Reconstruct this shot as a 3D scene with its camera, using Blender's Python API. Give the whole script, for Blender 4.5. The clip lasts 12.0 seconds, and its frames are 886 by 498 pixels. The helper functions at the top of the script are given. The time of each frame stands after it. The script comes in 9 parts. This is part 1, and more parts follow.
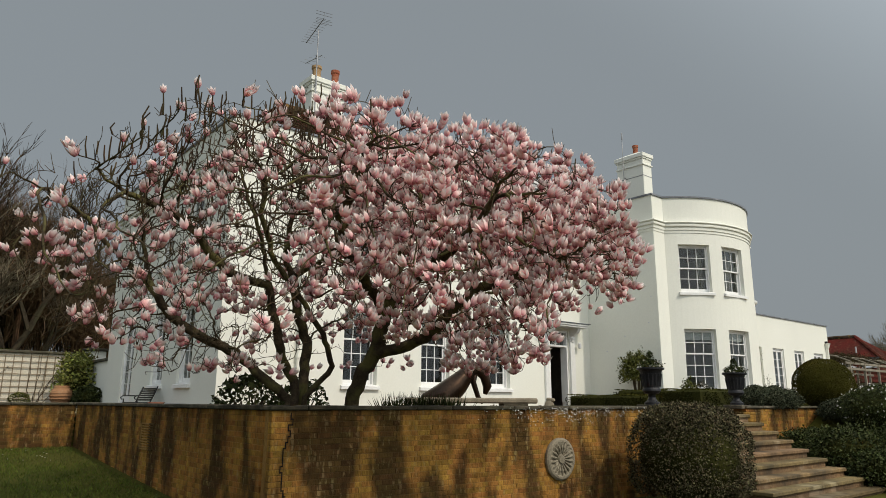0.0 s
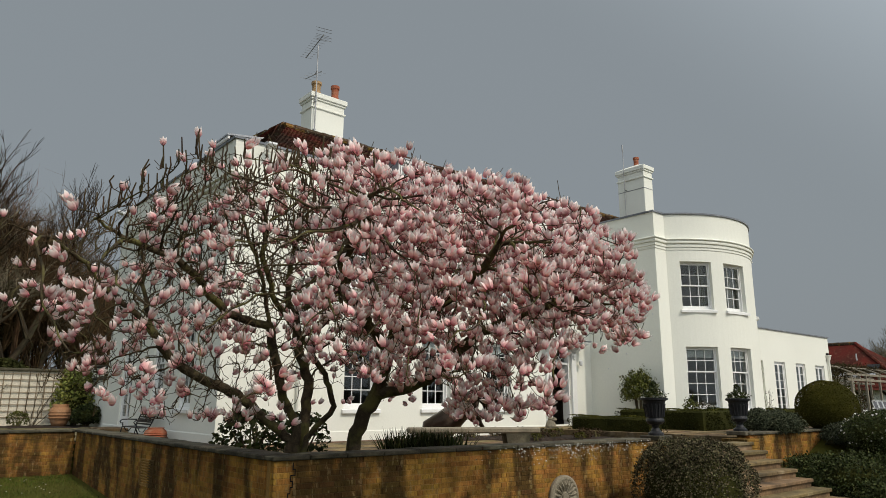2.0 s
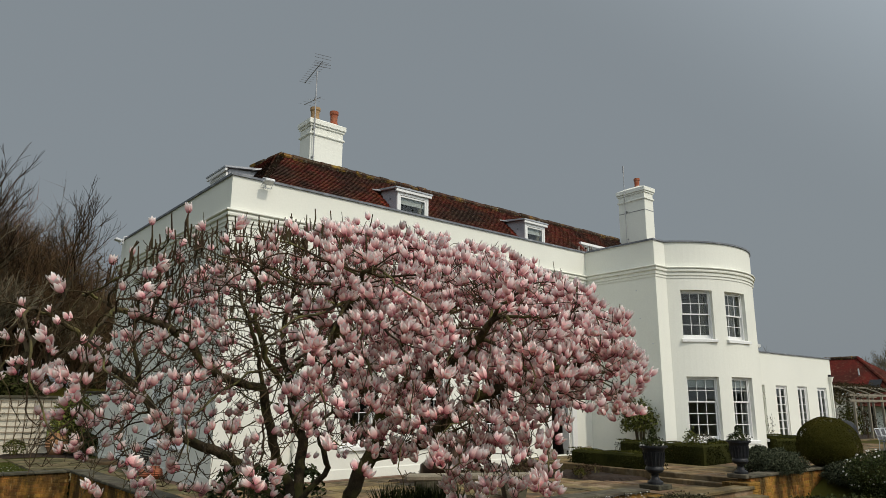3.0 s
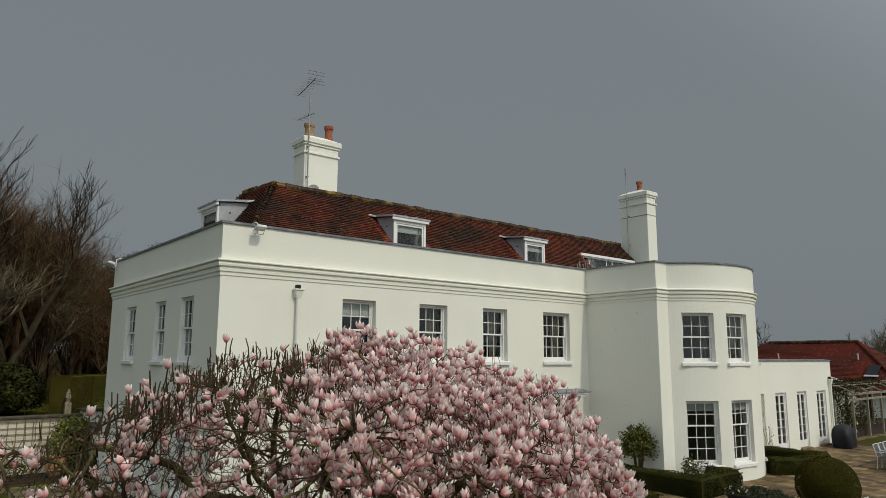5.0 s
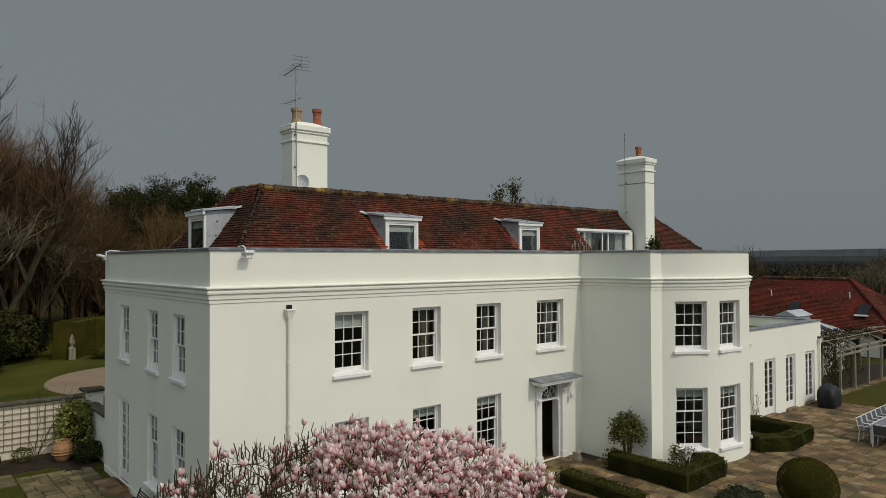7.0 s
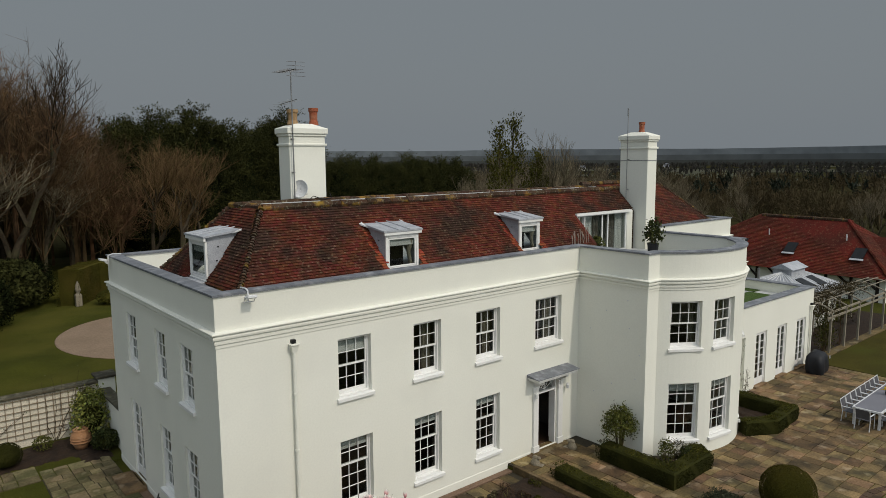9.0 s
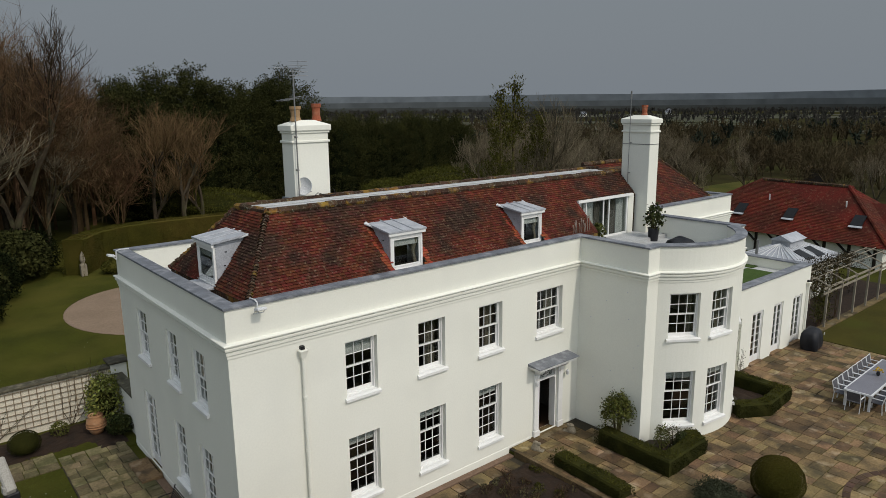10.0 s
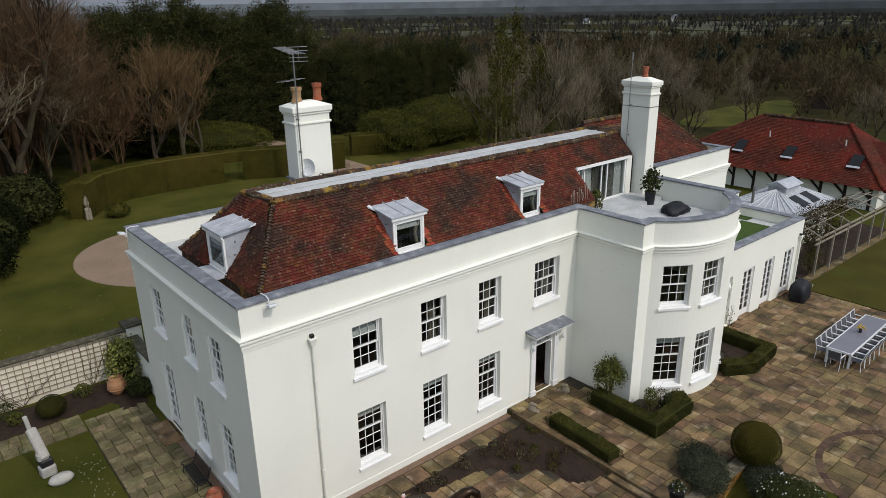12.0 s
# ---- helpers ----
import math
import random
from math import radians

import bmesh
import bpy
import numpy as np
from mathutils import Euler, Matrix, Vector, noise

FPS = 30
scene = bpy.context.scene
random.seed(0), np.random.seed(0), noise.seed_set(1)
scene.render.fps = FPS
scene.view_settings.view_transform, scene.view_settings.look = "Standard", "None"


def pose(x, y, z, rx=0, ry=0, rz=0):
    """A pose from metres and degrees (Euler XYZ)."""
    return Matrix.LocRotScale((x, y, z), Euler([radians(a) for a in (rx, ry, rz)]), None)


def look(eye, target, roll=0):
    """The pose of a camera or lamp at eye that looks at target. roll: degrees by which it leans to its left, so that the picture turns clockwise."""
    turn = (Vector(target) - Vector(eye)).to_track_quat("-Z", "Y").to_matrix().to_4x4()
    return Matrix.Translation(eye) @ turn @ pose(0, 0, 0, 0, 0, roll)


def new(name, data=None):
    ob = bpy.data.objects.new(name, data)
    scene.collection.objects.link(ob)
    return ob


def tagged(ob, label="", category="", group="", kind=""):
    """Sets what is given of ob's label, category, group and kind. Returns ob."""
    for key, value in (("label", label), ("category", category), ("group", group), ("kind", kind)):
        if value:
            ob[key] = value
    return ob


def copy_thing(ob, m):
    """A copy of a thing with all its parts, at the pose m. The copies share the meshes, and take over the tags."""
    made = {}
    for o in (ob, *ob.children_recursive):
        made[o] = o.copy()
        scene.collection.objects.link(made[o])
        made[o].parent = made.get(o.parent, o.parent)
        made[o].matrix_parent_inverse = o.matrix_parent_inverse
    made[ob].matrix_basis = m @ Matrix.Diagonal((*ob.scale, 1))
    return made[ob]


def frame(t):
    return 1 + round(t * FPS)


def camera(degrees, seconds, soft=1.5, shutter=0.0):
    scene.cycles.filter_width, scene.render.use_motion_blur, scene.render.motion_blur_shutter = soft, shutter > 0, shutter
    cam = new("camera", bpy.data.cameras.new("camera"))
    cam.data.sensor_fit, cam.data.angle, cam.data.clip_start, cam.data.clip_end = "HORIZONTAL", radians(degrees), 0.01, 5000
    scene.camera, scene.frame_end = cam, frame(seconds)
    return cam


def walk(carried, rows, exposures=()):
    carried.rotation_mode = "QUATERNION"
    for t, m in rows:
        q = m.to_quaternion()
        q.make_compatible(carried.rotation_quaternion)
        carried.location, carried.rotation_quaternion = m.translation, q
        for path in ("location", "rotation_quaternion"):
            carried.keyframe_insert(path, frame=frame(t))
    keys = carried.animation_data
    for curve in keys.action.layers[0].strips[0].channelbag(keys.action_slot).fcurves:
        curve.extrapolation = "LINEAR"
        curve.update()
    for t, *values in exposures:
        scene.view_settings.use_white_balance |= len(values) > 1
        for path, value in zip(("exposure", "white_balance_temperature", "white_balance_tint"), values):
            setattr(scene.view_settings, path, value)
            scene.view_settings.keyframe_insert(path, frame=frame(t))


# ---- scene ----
cam = camera(66.2, 12.0, soft=0.8)
PATH = [
    (0, (-6.416, -16.025, 0.19), (-5.163, -14.528, 0.629), 0.3),
    (0.5, (-6.428, -16.021, 0.234), (-5.175, -14.526, 0.674), 0.3),
    (1, (-6.449, -16.037, 0.324), (-5.196, -14.542, 0.765), 0.2),
    (1.5, (-6.451, -16.034, 0.518), (-5.199, -14.538, 0.957), 0.2),
    (2, (-6.487, -16.012, 0.837), (-5.232, -14.517, 1.274), 0.2),
    (2.5, (-6.484, -16.023, 1.336), (-5.229, -14.527, 1.768), 0.2),
    (3, (-6.458, -16.118, 1.76), (-5.208, -14.621, 2.203), 0.3),
    (3.5, (-6.44, -16.151, 2.242), (-5.192, -14.654, 2.69), 0.3),
    (5.5, (-6.362, -16.215, 4.85), (-5.091, -14.691, 5.097), 0.1),
    (6, (-6.316, -16.203, 5.593), (-5.038, -14.676, 5.775), -0.0),
    (6.5, (-6.289, -16.248, 6.374), (-5.007, -14.717, 6.482), -0.1),
    (7, (-6.249, -16.3, 7.154), (-4.966, -14.766, 7.188), -0.2),
    (9, (-6.188, -16.214, 10.786), (-4.916, -14.694, 10.521), -0.4),
    (9.5, (-6.263, -16.191, 11.616), (-4.998, -14.679, 11.28), -0.5),
    (10, (-6.301, -16.169, 12.49), (-5.046, -14.669, 12.071), -0.6),
    (10.5, (-6.337, -16.157, 13.254), (-5.094, -14.671, 12.759), -0.7),
    (11, (-6.384, -16.169, 13.917), (-5.152, -14.696, 13.357), -0.8),
    (11.5, (-6.377, -16.205, 14.489), (-5.158, -14.746, 13.867), -0.8),
    (12, (-6.389, -16.222, 14.888), (-5.18, -14.775, 14.221), -0.9),
]
walk(cam, [(t, look(eye, target, roll)) for t, eye, target, roll in PATH], [(0.0, 0.33, 7350, 10), (2.5, 0.26, 7250, 10), (3.5, 0.10, 7200, 9), (5.5, -0.12, 7350, 8), (7.0, -0.14, 7350, 9), (9.5, -0.04, 7150, 11), (12.0, 0.17, 6760, 14)])

# ---- light ----
world = bpy.data.worlds.new("sky")
scene.world = world
world.use_nodes = True
wn, wl = world.node_tree.nodes, world.node_tree.links
wn.clear()
sky = wn.new("ShaderNodeTexSky")
sky.sky_type, sky.sun_disc = "NISHITA", False
SUN_EL, SUN_AZ = 48.0, 7.0          # degrees; azimuth from south (-y) towards east (+x)
sky.sun_elevation, sky.sun_rotation = radians(SUN_EL), radians(180 - SUN_AZ)
sky.air_density, sky.dust_density, sky.ozone_density = 1.5, 6.0, 1.0
grey = wn.new("ShaderNodeRGB")
grey.outputs[0].default_value = (1.88, 2.27, 2.72, 1)     # veil of thin high cloud
skymix = wn.new("ShaderNodeMix")
skymix.data_type = "RGBA"
skymix.inputs[0].default_value = 0.94
bg = wn.new("ShaderNodeBackground")
bg.inputs[1].default_value = 0.1
wout = wn.new("ShaderNodeOutputWorld")
wl.new(sky.outputs[0], skymix.inputs[6])
wl.new(grey.outputs[0], skymix.inputs[7])
# the thin cloud grows brighter towards the veiled sun
way, toward, glow, veil = (wn.new("ShaderNode" + k) for k in ("TexCoord", "VectorMath", "MapRange", "VectorMath"))
toward.operation, veil.operation = "DOT_PRODUCT", "SCALE"
sa, se = radians(SUN_AZ), radians(SUN_EL)
toward.inputs[1].default_value = (math.sin(sa) * math.cos(se), -math.cos(sa) * math.cos(se), math.sin(se))
glow.interpolation_type = "SMOOTHSTEP"
glow.inputs["From Min"].default_value, glow.inputs["From Max"].default_value = 0.05, 1.0
glow.inputs["To Min"].default_value, glow.inputs["To Max"].default_value = 1.0, 4.2
wl.new(way.outputs["Generated"], toward.inputs[0])
wl.new(toward.outputs["Value"], glow.inputs["Value"])
wl.new(skymix.outputs[2], veil.inputs[0])
wl.new(glow.outputs[0], veil.inputs["Scale"])
wl.new(veil.outputs[0], bg.inputs[0])
wl.new(bg.outputs[0], wout.inputs[0])

sun = new("sun", bpy.data.lights.new("sun", "SUN"))
sun.data.energy, sun.data.angle, sun.data.color = 1.35, radians(1.5), (1.0, 0.975, 0.92)
sa, se = radians(SUN_AZ), radians(SUN_EL)
sun_dir = Vector((math.sin(sa) * math.cos(se), -math.cos(sa) * math.cos(se), math.sin(se)))
sun.matrix_world = look(sun_dir * 60, (0, 0, 0))


# ---- materials ----
def mat(name, c1, c2=None, rough=0.6, metal=0.0, s1=2.0, s2=35.0, bump=0.15, bscale=80.0, vary=0.0, per="object", c3=None, s3=0.6, c3_amount=0.5, spec=0.3, stretch=(1, 1, 1), grain=0.72, edge=(0.5, 0.68), c4=None, s4=9.0, c4_amount=0.6):
    """Two-scale mottled surface. c1 to c2 by coarse noise, fine grain on top, c3 in larger stains, vary by piece."""
    m = bpy.data.materials.new(name)
    m.use_nodes = True
    n, l = m.node_tree.nodes, m.node_tree.links
    bsdf = n["Principled BSDF"]
    geo = n.new("ShaderNodeNewGeometry")
    mp = n.new("ShaderNodeMapping")
    mp.inputs["Scale"].default_value = stretch
    l.new(geo.outputs["Position"], mp.inputs[0])

    def noise_at(scale, detail=4.0):
        t = n.new("ShaderNodeTexNoise")
        t.inputs["Scale"].default_value, t.inputs["Detail"].default_value = scale, detail
        l.new(mp.outputs[0], t.inputs["Vector"])
        return t

    def ramp(src, lo, hi):
        r = n.new("ShaderNodeMapRange")
        r.inputs["From Min"].default_value, r.inputs["From Max"].default_value = lo, hi
        l.new(src, r.inputs["Value"])
        return r.outputs[0]

    def mix(fac, a, b, how="MIX"):
        x = n.new("ShaderNodeMix")
        x.data_type, x.blend_type = "RGBA", how
        for k, val in ((0, fac), (6, a), (7, b)):
            if isinstance(val, (tuple, float, int)):
                x.inputs[k].default_value = (*val, 1) if isinstance(val, tuple) else val
            else:
                l.new(val, x.inputs[k])
        return x.outputs[2]

    c2 = c2 or tuple(v * 0.8 for v in c1)
    col = mix(ramp(noise_at(s1).outputs["Fac"], 0.3, 0.7), c1, c2)
    fine = noise_at(s2, 3.0)
    col = mix(ramp(fine.outputs["Fac"], 0.35, 0.7), col, mix(1.0, col, (grain, grain, grain), "MULTIPLY"))
    if c3:
        t3 = ramp(noise_at(s3, 6.0).outputs["Fac"], *edge)
        q = n.new("ShaderNodeMath")
        q.operation = "MULTIPLY"
        q.inputs[1].default_value = c3_amount
        l.new(t3, q.inputs[0])
        col = mix(q.outputs[0], col, c3)
    if c4:
        q4 = n.new("ShaderNodeMath")
        q4.operation = "MULTIPLY"
        q4.inputs[1].default_value = c4_amount
        l.new(ramp(noise_at(s4, 5.0).outputs["Fac"], 0.58, 0.66), q4.inputs[0])
        col = mix(q4.outputs[0], col, c4)
    if vary:
        if per == "object":
            rnd = n.new("ShaderNodeObjectInfo").outputs["Random"]
        else:
            rnd = geo.outputs["Random Per Island"]
        hs = n.new("ShaderNodeHueSaturation")
        v1, v2 = n.new("ShaderNodeMapRange"), n.new("ShaderNodeMapRange")
        l.new(rnd, v1.inputs["Value"])
        v1.inputs["To Min"].default_value, v1.inputs["To Max"].default_value = 1 - vary, 1 + vary
        w = n.new("ShaderNodeTexWhiteNoise")
        w.noise_dimensions = "1D"
        l.new(rnd, w.inputs["W"])
        l.new(w.outputs["Value"], v2.inputs["Value"])
        v2.inputs["To Min"].default_value, v2.inputs["To Max"].default_value = 0.5 - vary * 0.05, 0.5 + vary * 0.05
        l.new(v1.outputs[0], hs.inputs["Value"])
        l.new(v2.outputs[0], hs.inputs["Hue"])
        l.new(col, hs.inputs["Color"])
        col = hs.outputs[0]
    l.new(col, bsdf.inputs["Base Color"])
    bsdf.inputs["Roughness"].default_value, bsdf.inputs["Metallic"].default_value = rough, metal
    bsdf.inputs["Specular IOR Level"].default_value = spec
    if bump:
        b = n.new("ShaderNodeBump")
        b.inputs["Strength"].default_value, b.inputs["Distance"].default_value = bump, 0.02
        l.new(noise_at(bscale, 5.0).outputs["Fac"], b.inputs["Height"])
        l.new(b.outputs[0], bsdf.inputs["Normal"])
    return m


render_white = mat("white_render", (0.79, 0.79, 0.715), (0.765, 0.765, 0.685), 0.85, s1=0.35, s2=18, bump=0.06, bscale=30, c3=(0.69, 0.69, 0.63), s3=0.5, c3_amount=0.4, grain=0.96)
white_wood = mat("white_gloss_paint", (0.82, 0.82, 0.80), (0.76, 0.76, 0.74), 0.35, s1=3, s2=40, bump=0.04, grain=0.93)
lead = mat("lead_sheet", (0.20, 0.215, 0.24), (0.13, 0.14, 0.16), 0.5, s1=2.5, s2=30, bump=0.2, bscale=14, c3=(0.33, 0.34, 0.36), s3=3, c3_amount=0.6)
jar_clay = mat("pale_terracotta", (0.46, 0.235, 0.115), (0.36, 0.18, 0.09), 0.85, s1=5, s2=50, bump=0.2, c3=(0.5, 0.36, 0.24), s3=4, c3_amount=0.4)
lead_pale = mat("pale_lead_sheet", (0.46, 0.48, 0.52), (0.35, 0.37, 0.40), 0.5, s1=3, s2=30, bump=0.15, bscale=14, c3=(0.52, 0.53, 0.55), s3=2, c3_amount=0.5)
membrane = mat("pale_roof_membrane", (0.55, 0.56, 0.56), (0.42, 0.43, 0.43), 0.6, s1=1.5, s2=20, bump=0.1)
tile_clay = mat("clay_roof_tile", (0.15, 0.036, 0.020), (0.078, 0.025, 0.016), 0.92, s1=0.9, s2=40, bump=0.4, bscale=70, vary=0.3, per="island", c3=(0.026, 0.020, 0.015), s3=0.8, c3_amount=0.82, spec=0.1, edge=(0.45, 0.62), grain=0.5, c4=(0.19, 0.14, 0.095), s4=12.0, c4_amount=0.45)
tile_fresh = mat("clean_red_tile", (0.33, 0.075, 0.04), (0.24, 0.055, 0.03), 0.9, s1=1.5, s2=40, bump=0.4, bscale=70, vary=0.25, per="island", spec=0.1, c4=(0.15, 0.08, 0.05), s4=9.0, c4_amount=0.4)
tile_lichen = mat("lichened_ridge_tile", (0.075, 0.036, 0.024), (0.055, 0.042, 0.028), 0.95, s1=7, s2=45, bump=0.4, bscale=50, vary=0.35, per="island", c3=(0.26, 0.15, 0.03), s3=2.5, c3_amount=0.75, spec=0.1, edge=(0.55, 0.66), c4=(0.24, 0.22, 0.17), s4=14.0, c4_amount=0.6)
tile_far = mat("red_barn_tile", (0.150, 0.027, 0.016), (0.098, 0.020, 0.013), 0.9, s1=0.5, s2=9, bump=0.3, bscale=30, vary=0.16, per="island", c3=(0.040, 0.018, 0.012), s3=0.35, c3_amount=0.6, spec=0.1, edge=(0.44, 0.6), grain=0.6, c4=(0.17, 0.10, 0.06), s4=5.0, c4_amount=0.4)
pot_clay = mat("terracotta", (0.38, 0.105, 0.05), (0.29, 0.08, 0.04), 0.8, s1=6, s2=50, bump=0.2, c3=(0.45, 0.30, 0.2), s3=5, c3_amount=0.3)
pot_buff = mat("buff_clay", (0.42, 0.27, 0.14), (0.32, 0.2, 0.1), 0.8, s1=6, s2=50, bump=0.2)
brick_old = mat("weathered_brick", (0.43, 0.215, 0.048), (0.27, 0.125, 0.034), 0.95, s1=1.7, s2=26, bump=0.7, bscale=45, vary=0.24, per="object", c3=(0.042, 0.026, 0.011), s3=1.8, c3_amount=0.86, stretch=(1.2, 1.2, 0.42), spec=0.1, edge=(0.43, 0.57), grain=0.6, c4=(0.36, 0.26, 0.12), s4=13.0, c4_amount=0.35)
brick_rest = mat("weathered_brick_rest", (0.43, 0.215, 0.048), (0.27, 0.125, 0.034), 0.95, s1=1.7, s2=26, bump=0.7, bscale=45, vary=0.24, per="island", c3=(0.042, 0.026, 0.011), s3=1.8, c3_amount=0.86, stretch=(1.2, 1.2, 0.42), spec=0.1, edge=(0.43, 0.57), grain=0.6, c4=(0.36, 0.26, 0.12), s4=13.0, c4_amount=0.35)
mortar = mat("old_mortar", (0.40, 0.23, 0.075), (0.28, 0.15, 0.05), 0.95, s1=1.7, s2=50, bump=0.4, c3=(0.045, 0.03, 0.014), s3=1.8, c3_amount=0.86, stretch=(1.2, 1.2, 0.42), spec=0.1, edge=(0.43, 0.57))
coping = mat("mossy_coping_stone", (0.085, 0.072, 0.05), (0.05, 0.046, 0.03), 0.95, s1=2.5, s2=30, bump=0.5, bscale=40, vary=0.25, c3=(0.16, 0.145, 0.1), s3=4, c3_amount=0.6)
york = mat("york_stone_flag", (0.250, 0.166, 0.080), (0.142, 0.096, 0.050), 0.85, s1=1.6, s2=16, bump=0.4, bscale=22, vary=0.40, per="object", c3=(0.052, 0.040, 0.025), s3=1.3, c3_amount=0.85, grain=0.6, spec=0.2, edge=(0.47, 0.66), c4=(0.33, 0.26, 0.17), s4=1.7, c4_amount=0.45)
york_rest = mat("york_stone_flag_rest", (0.250, 0.166, 0.080), (0.142, 0.096, 0.050), 0.85, s1=1.6, s2=16, bump=0.4, bscale=22, vary=0.40, per="island", c3=(0.052, 0.040, 0.025), s3=1.3, c3_amount=0.85, grain=0.6, spec=0.2, edge=(0.47, 0.66), c4=(0.33, 0.26, 0.17), s4=1.7, c4_amount=0.45)
wood_stalk = mat("dry_pale_stalk", (0.36, 0.30, 0.26), (0.27, 0.22, 0.19), 0.9, s1=5, s2=40, bump=0.1)
ring_m = mat("dark_brick_sett", (0.105, 0.062, 0.042), (0.07, 0.046, 0.034), 0.9, s1=3, s2=20, bump=0.4, bscale=30, vary=0.3, spec=0.15)
york_mossy = mat("mossy_stone_flag", (0.225, 0.180, 0.100), (0.140, 0.116, 0.062), 0.9, s1=1.8, s2=18, bump=0.4, bscale=22, vary=0.3, per="object", c3=(0.055, 0.055, 0.022), s3=1.1, c3_amount=0.75, grain=0.6, spec=0.15, edge=(0.45, 0.62), c4=(0.26, 0.215, 0.14), s4=2.2, c4_amount=0.4)
joint = mat("dark_paving_joint", (0.05, 0.04, 0.027), (0.034, 0.03, 0.019), 0.95, s1=3, s2=40, bump=0.4)
gravel_m = mat("pinkish_gravel", (0.25, 0.16, 0.11), (0.17, 0.11, 0.075), 0.95, s1=8, s2=70, bump=0.8, bscale=120)
drive_m = mat("buff_drive_gravel", (0.27, 0.195, 0.135), (0.22, 0.155, 0.105), 0.95, s1=0.4, s2=12, bump=0.4, bscale=50)
soil = mat("dark_bed_soil", (0.036, 0.020, 0.011), (0.018, 0.011, 0.007), 0.95, s1=3, s2=30, bump=0.9, bscale=25)
lawn_m = mat("mown_lawn", (0.060, 0.063, 0.008), (0.038, 0.043, 0.006), 0.95, s1=0.35, s2=14, bump=0.6, bscale=45, c3=(0.082, 0.074, 0.014), s3=0.22, c3_amount=0.6, spec=0.1, edge=(0.42, 0.62))
lawn_worn = mat("worn_lawn", (0.066, 0.056, 0.010), (0.045, 0.041, 0.008), 0.95, s1=0.5, s2=14, bump=0.6, bscale=45, c3=(0.05, 0.056, 0.008), s3=0.3, c3_amount=0.6, spec=0.1)
lavender_m = mat("lavender_foliage", (0.070, 0.078, 0.046), (0.036, 0.043, 0.025), 0.9, s1=3, s2=30, bump=0, vary=0.5, per="island", spec=0.1)
rough_land = mat("rough_far_land", (0.044, 0.040, 0.017), (0.030, 0.026, 0.014), 0.95, s1=0.05, s2=0.5, bump=0.0, c3=(0.042, 0.048, 0.014), s3=0.02, c3_amount=0.6, spec=0.0)
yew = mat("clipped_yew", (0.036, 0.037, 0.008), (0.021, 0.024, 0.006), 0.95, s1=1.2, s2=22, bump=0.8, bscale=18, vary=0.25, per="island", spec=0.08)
# lighter copy of clipped_yew, sunlight painted in for hedge tops; olive leaf elsewhere
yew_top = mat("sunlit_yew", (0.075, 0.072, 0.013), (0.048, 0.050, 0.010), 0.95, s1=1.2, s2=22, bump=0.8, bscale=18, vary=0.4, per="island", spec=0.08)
shrub_m = mat("evergreen_leaf", (0.052, 0.064, 0.017), (0.030, 0.039, 0.011), 0.7, s1=3, s2=30, bump=0.1, vary=0.5, per="island", spec=0.15)
shrub_bright = mat("bright_leaf", (0.10, 0.105, 0.020), (0.06, 0.068, 0.014), 0.7, s1=3, s2=30, bump=0.1, vary=0.4, per="island", spec=0.15)
hedge_m = mat("tall_yew_hedge", (0.066, 0.060, 0.011), (0.044, 0.042, 0.008), 0.95, s1=0.9, s2=14, bump=0.6, bscale=18, vary=0.16, per="island", spec=0.05, c3=(0.078, 0.058, 0.014), s3=0.35, c3_amount=0.6)
laurel_m = mat("olive_laurel_leaf", (0.082, 0.080, 0.015), (0.040, 0.045, 0.009), 0.9, s1=0.8, s2=8, bump=0.0, vary=0.28, per="island", spec=0.05)
climber_m = mat("brown_climber_leaf", (0.062, 0.046, 0.022), (0.034, 0.028, 0.014), 0.9, s1=2, s2=20, bump=0, vary=0.4, per="island", spec=0.05)
grey_leaf = mat("silvery_leaf", (0.125, 0.108, 0.060), (0.050, 0.045, 0.022), 0.8, s1=7, s2=40, bump=0.1, vary=0.8, per="island", spec=0.1)
# near-black green: inner shade painted on conifer cores, also darkest bushes' leaves
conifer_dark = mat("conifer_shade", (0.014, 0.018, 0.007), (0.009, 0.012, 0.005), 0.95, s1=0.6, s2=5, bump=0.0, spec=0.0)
variegated = mat("variegated_leaf", (0.27, 0.27, 0.07), (0.11, 0.13, 0.025), 0.7, s1=6, s2=30, bump=0.1, vary=0.5, per="island", spec=0.15)
conifer_m = mat("conifer_foliage", (0.054, 0.056, 0.017), (0.025, 0.028, 0.010), 0.95, s1=0.5, s2=5, bump=0.0, vary=0.22, per="island", spec=0.05)
bark = mat("lichened_grey_bark", (0.100, 0.076, 0.047), (0.046, 0.035, 0.024), 0.92, s1=5, s2=40, bump=0.9, bscale=35, c3=(0.15, 0.14, 0.05), s3=3.0, c3_amount=0.8, spec=0.08, edge=(0.46, 0.62))
bark_far = mat("grey_brown_bark", (0.080, 0.062, 0.042), (0.045, 0.036, 0.025), 0.95, s1=2, s2=20, bump=0.3, bscale=15, c3=(0.07, 0.075, 0.035), s3=0.8, c3_amount=0.5, spec=0.05)
twig_m = mat("bare_twig", (0.084, 0.056, 0.032), (0.040, 0.028, 0.017), 0.9, s1=1, s2=10, bump=0.0, vary=0.3, per="island", c3=(0.09, 0.085, 0.035), s3=2.0, c3_amount=0.5, spec=0.08)
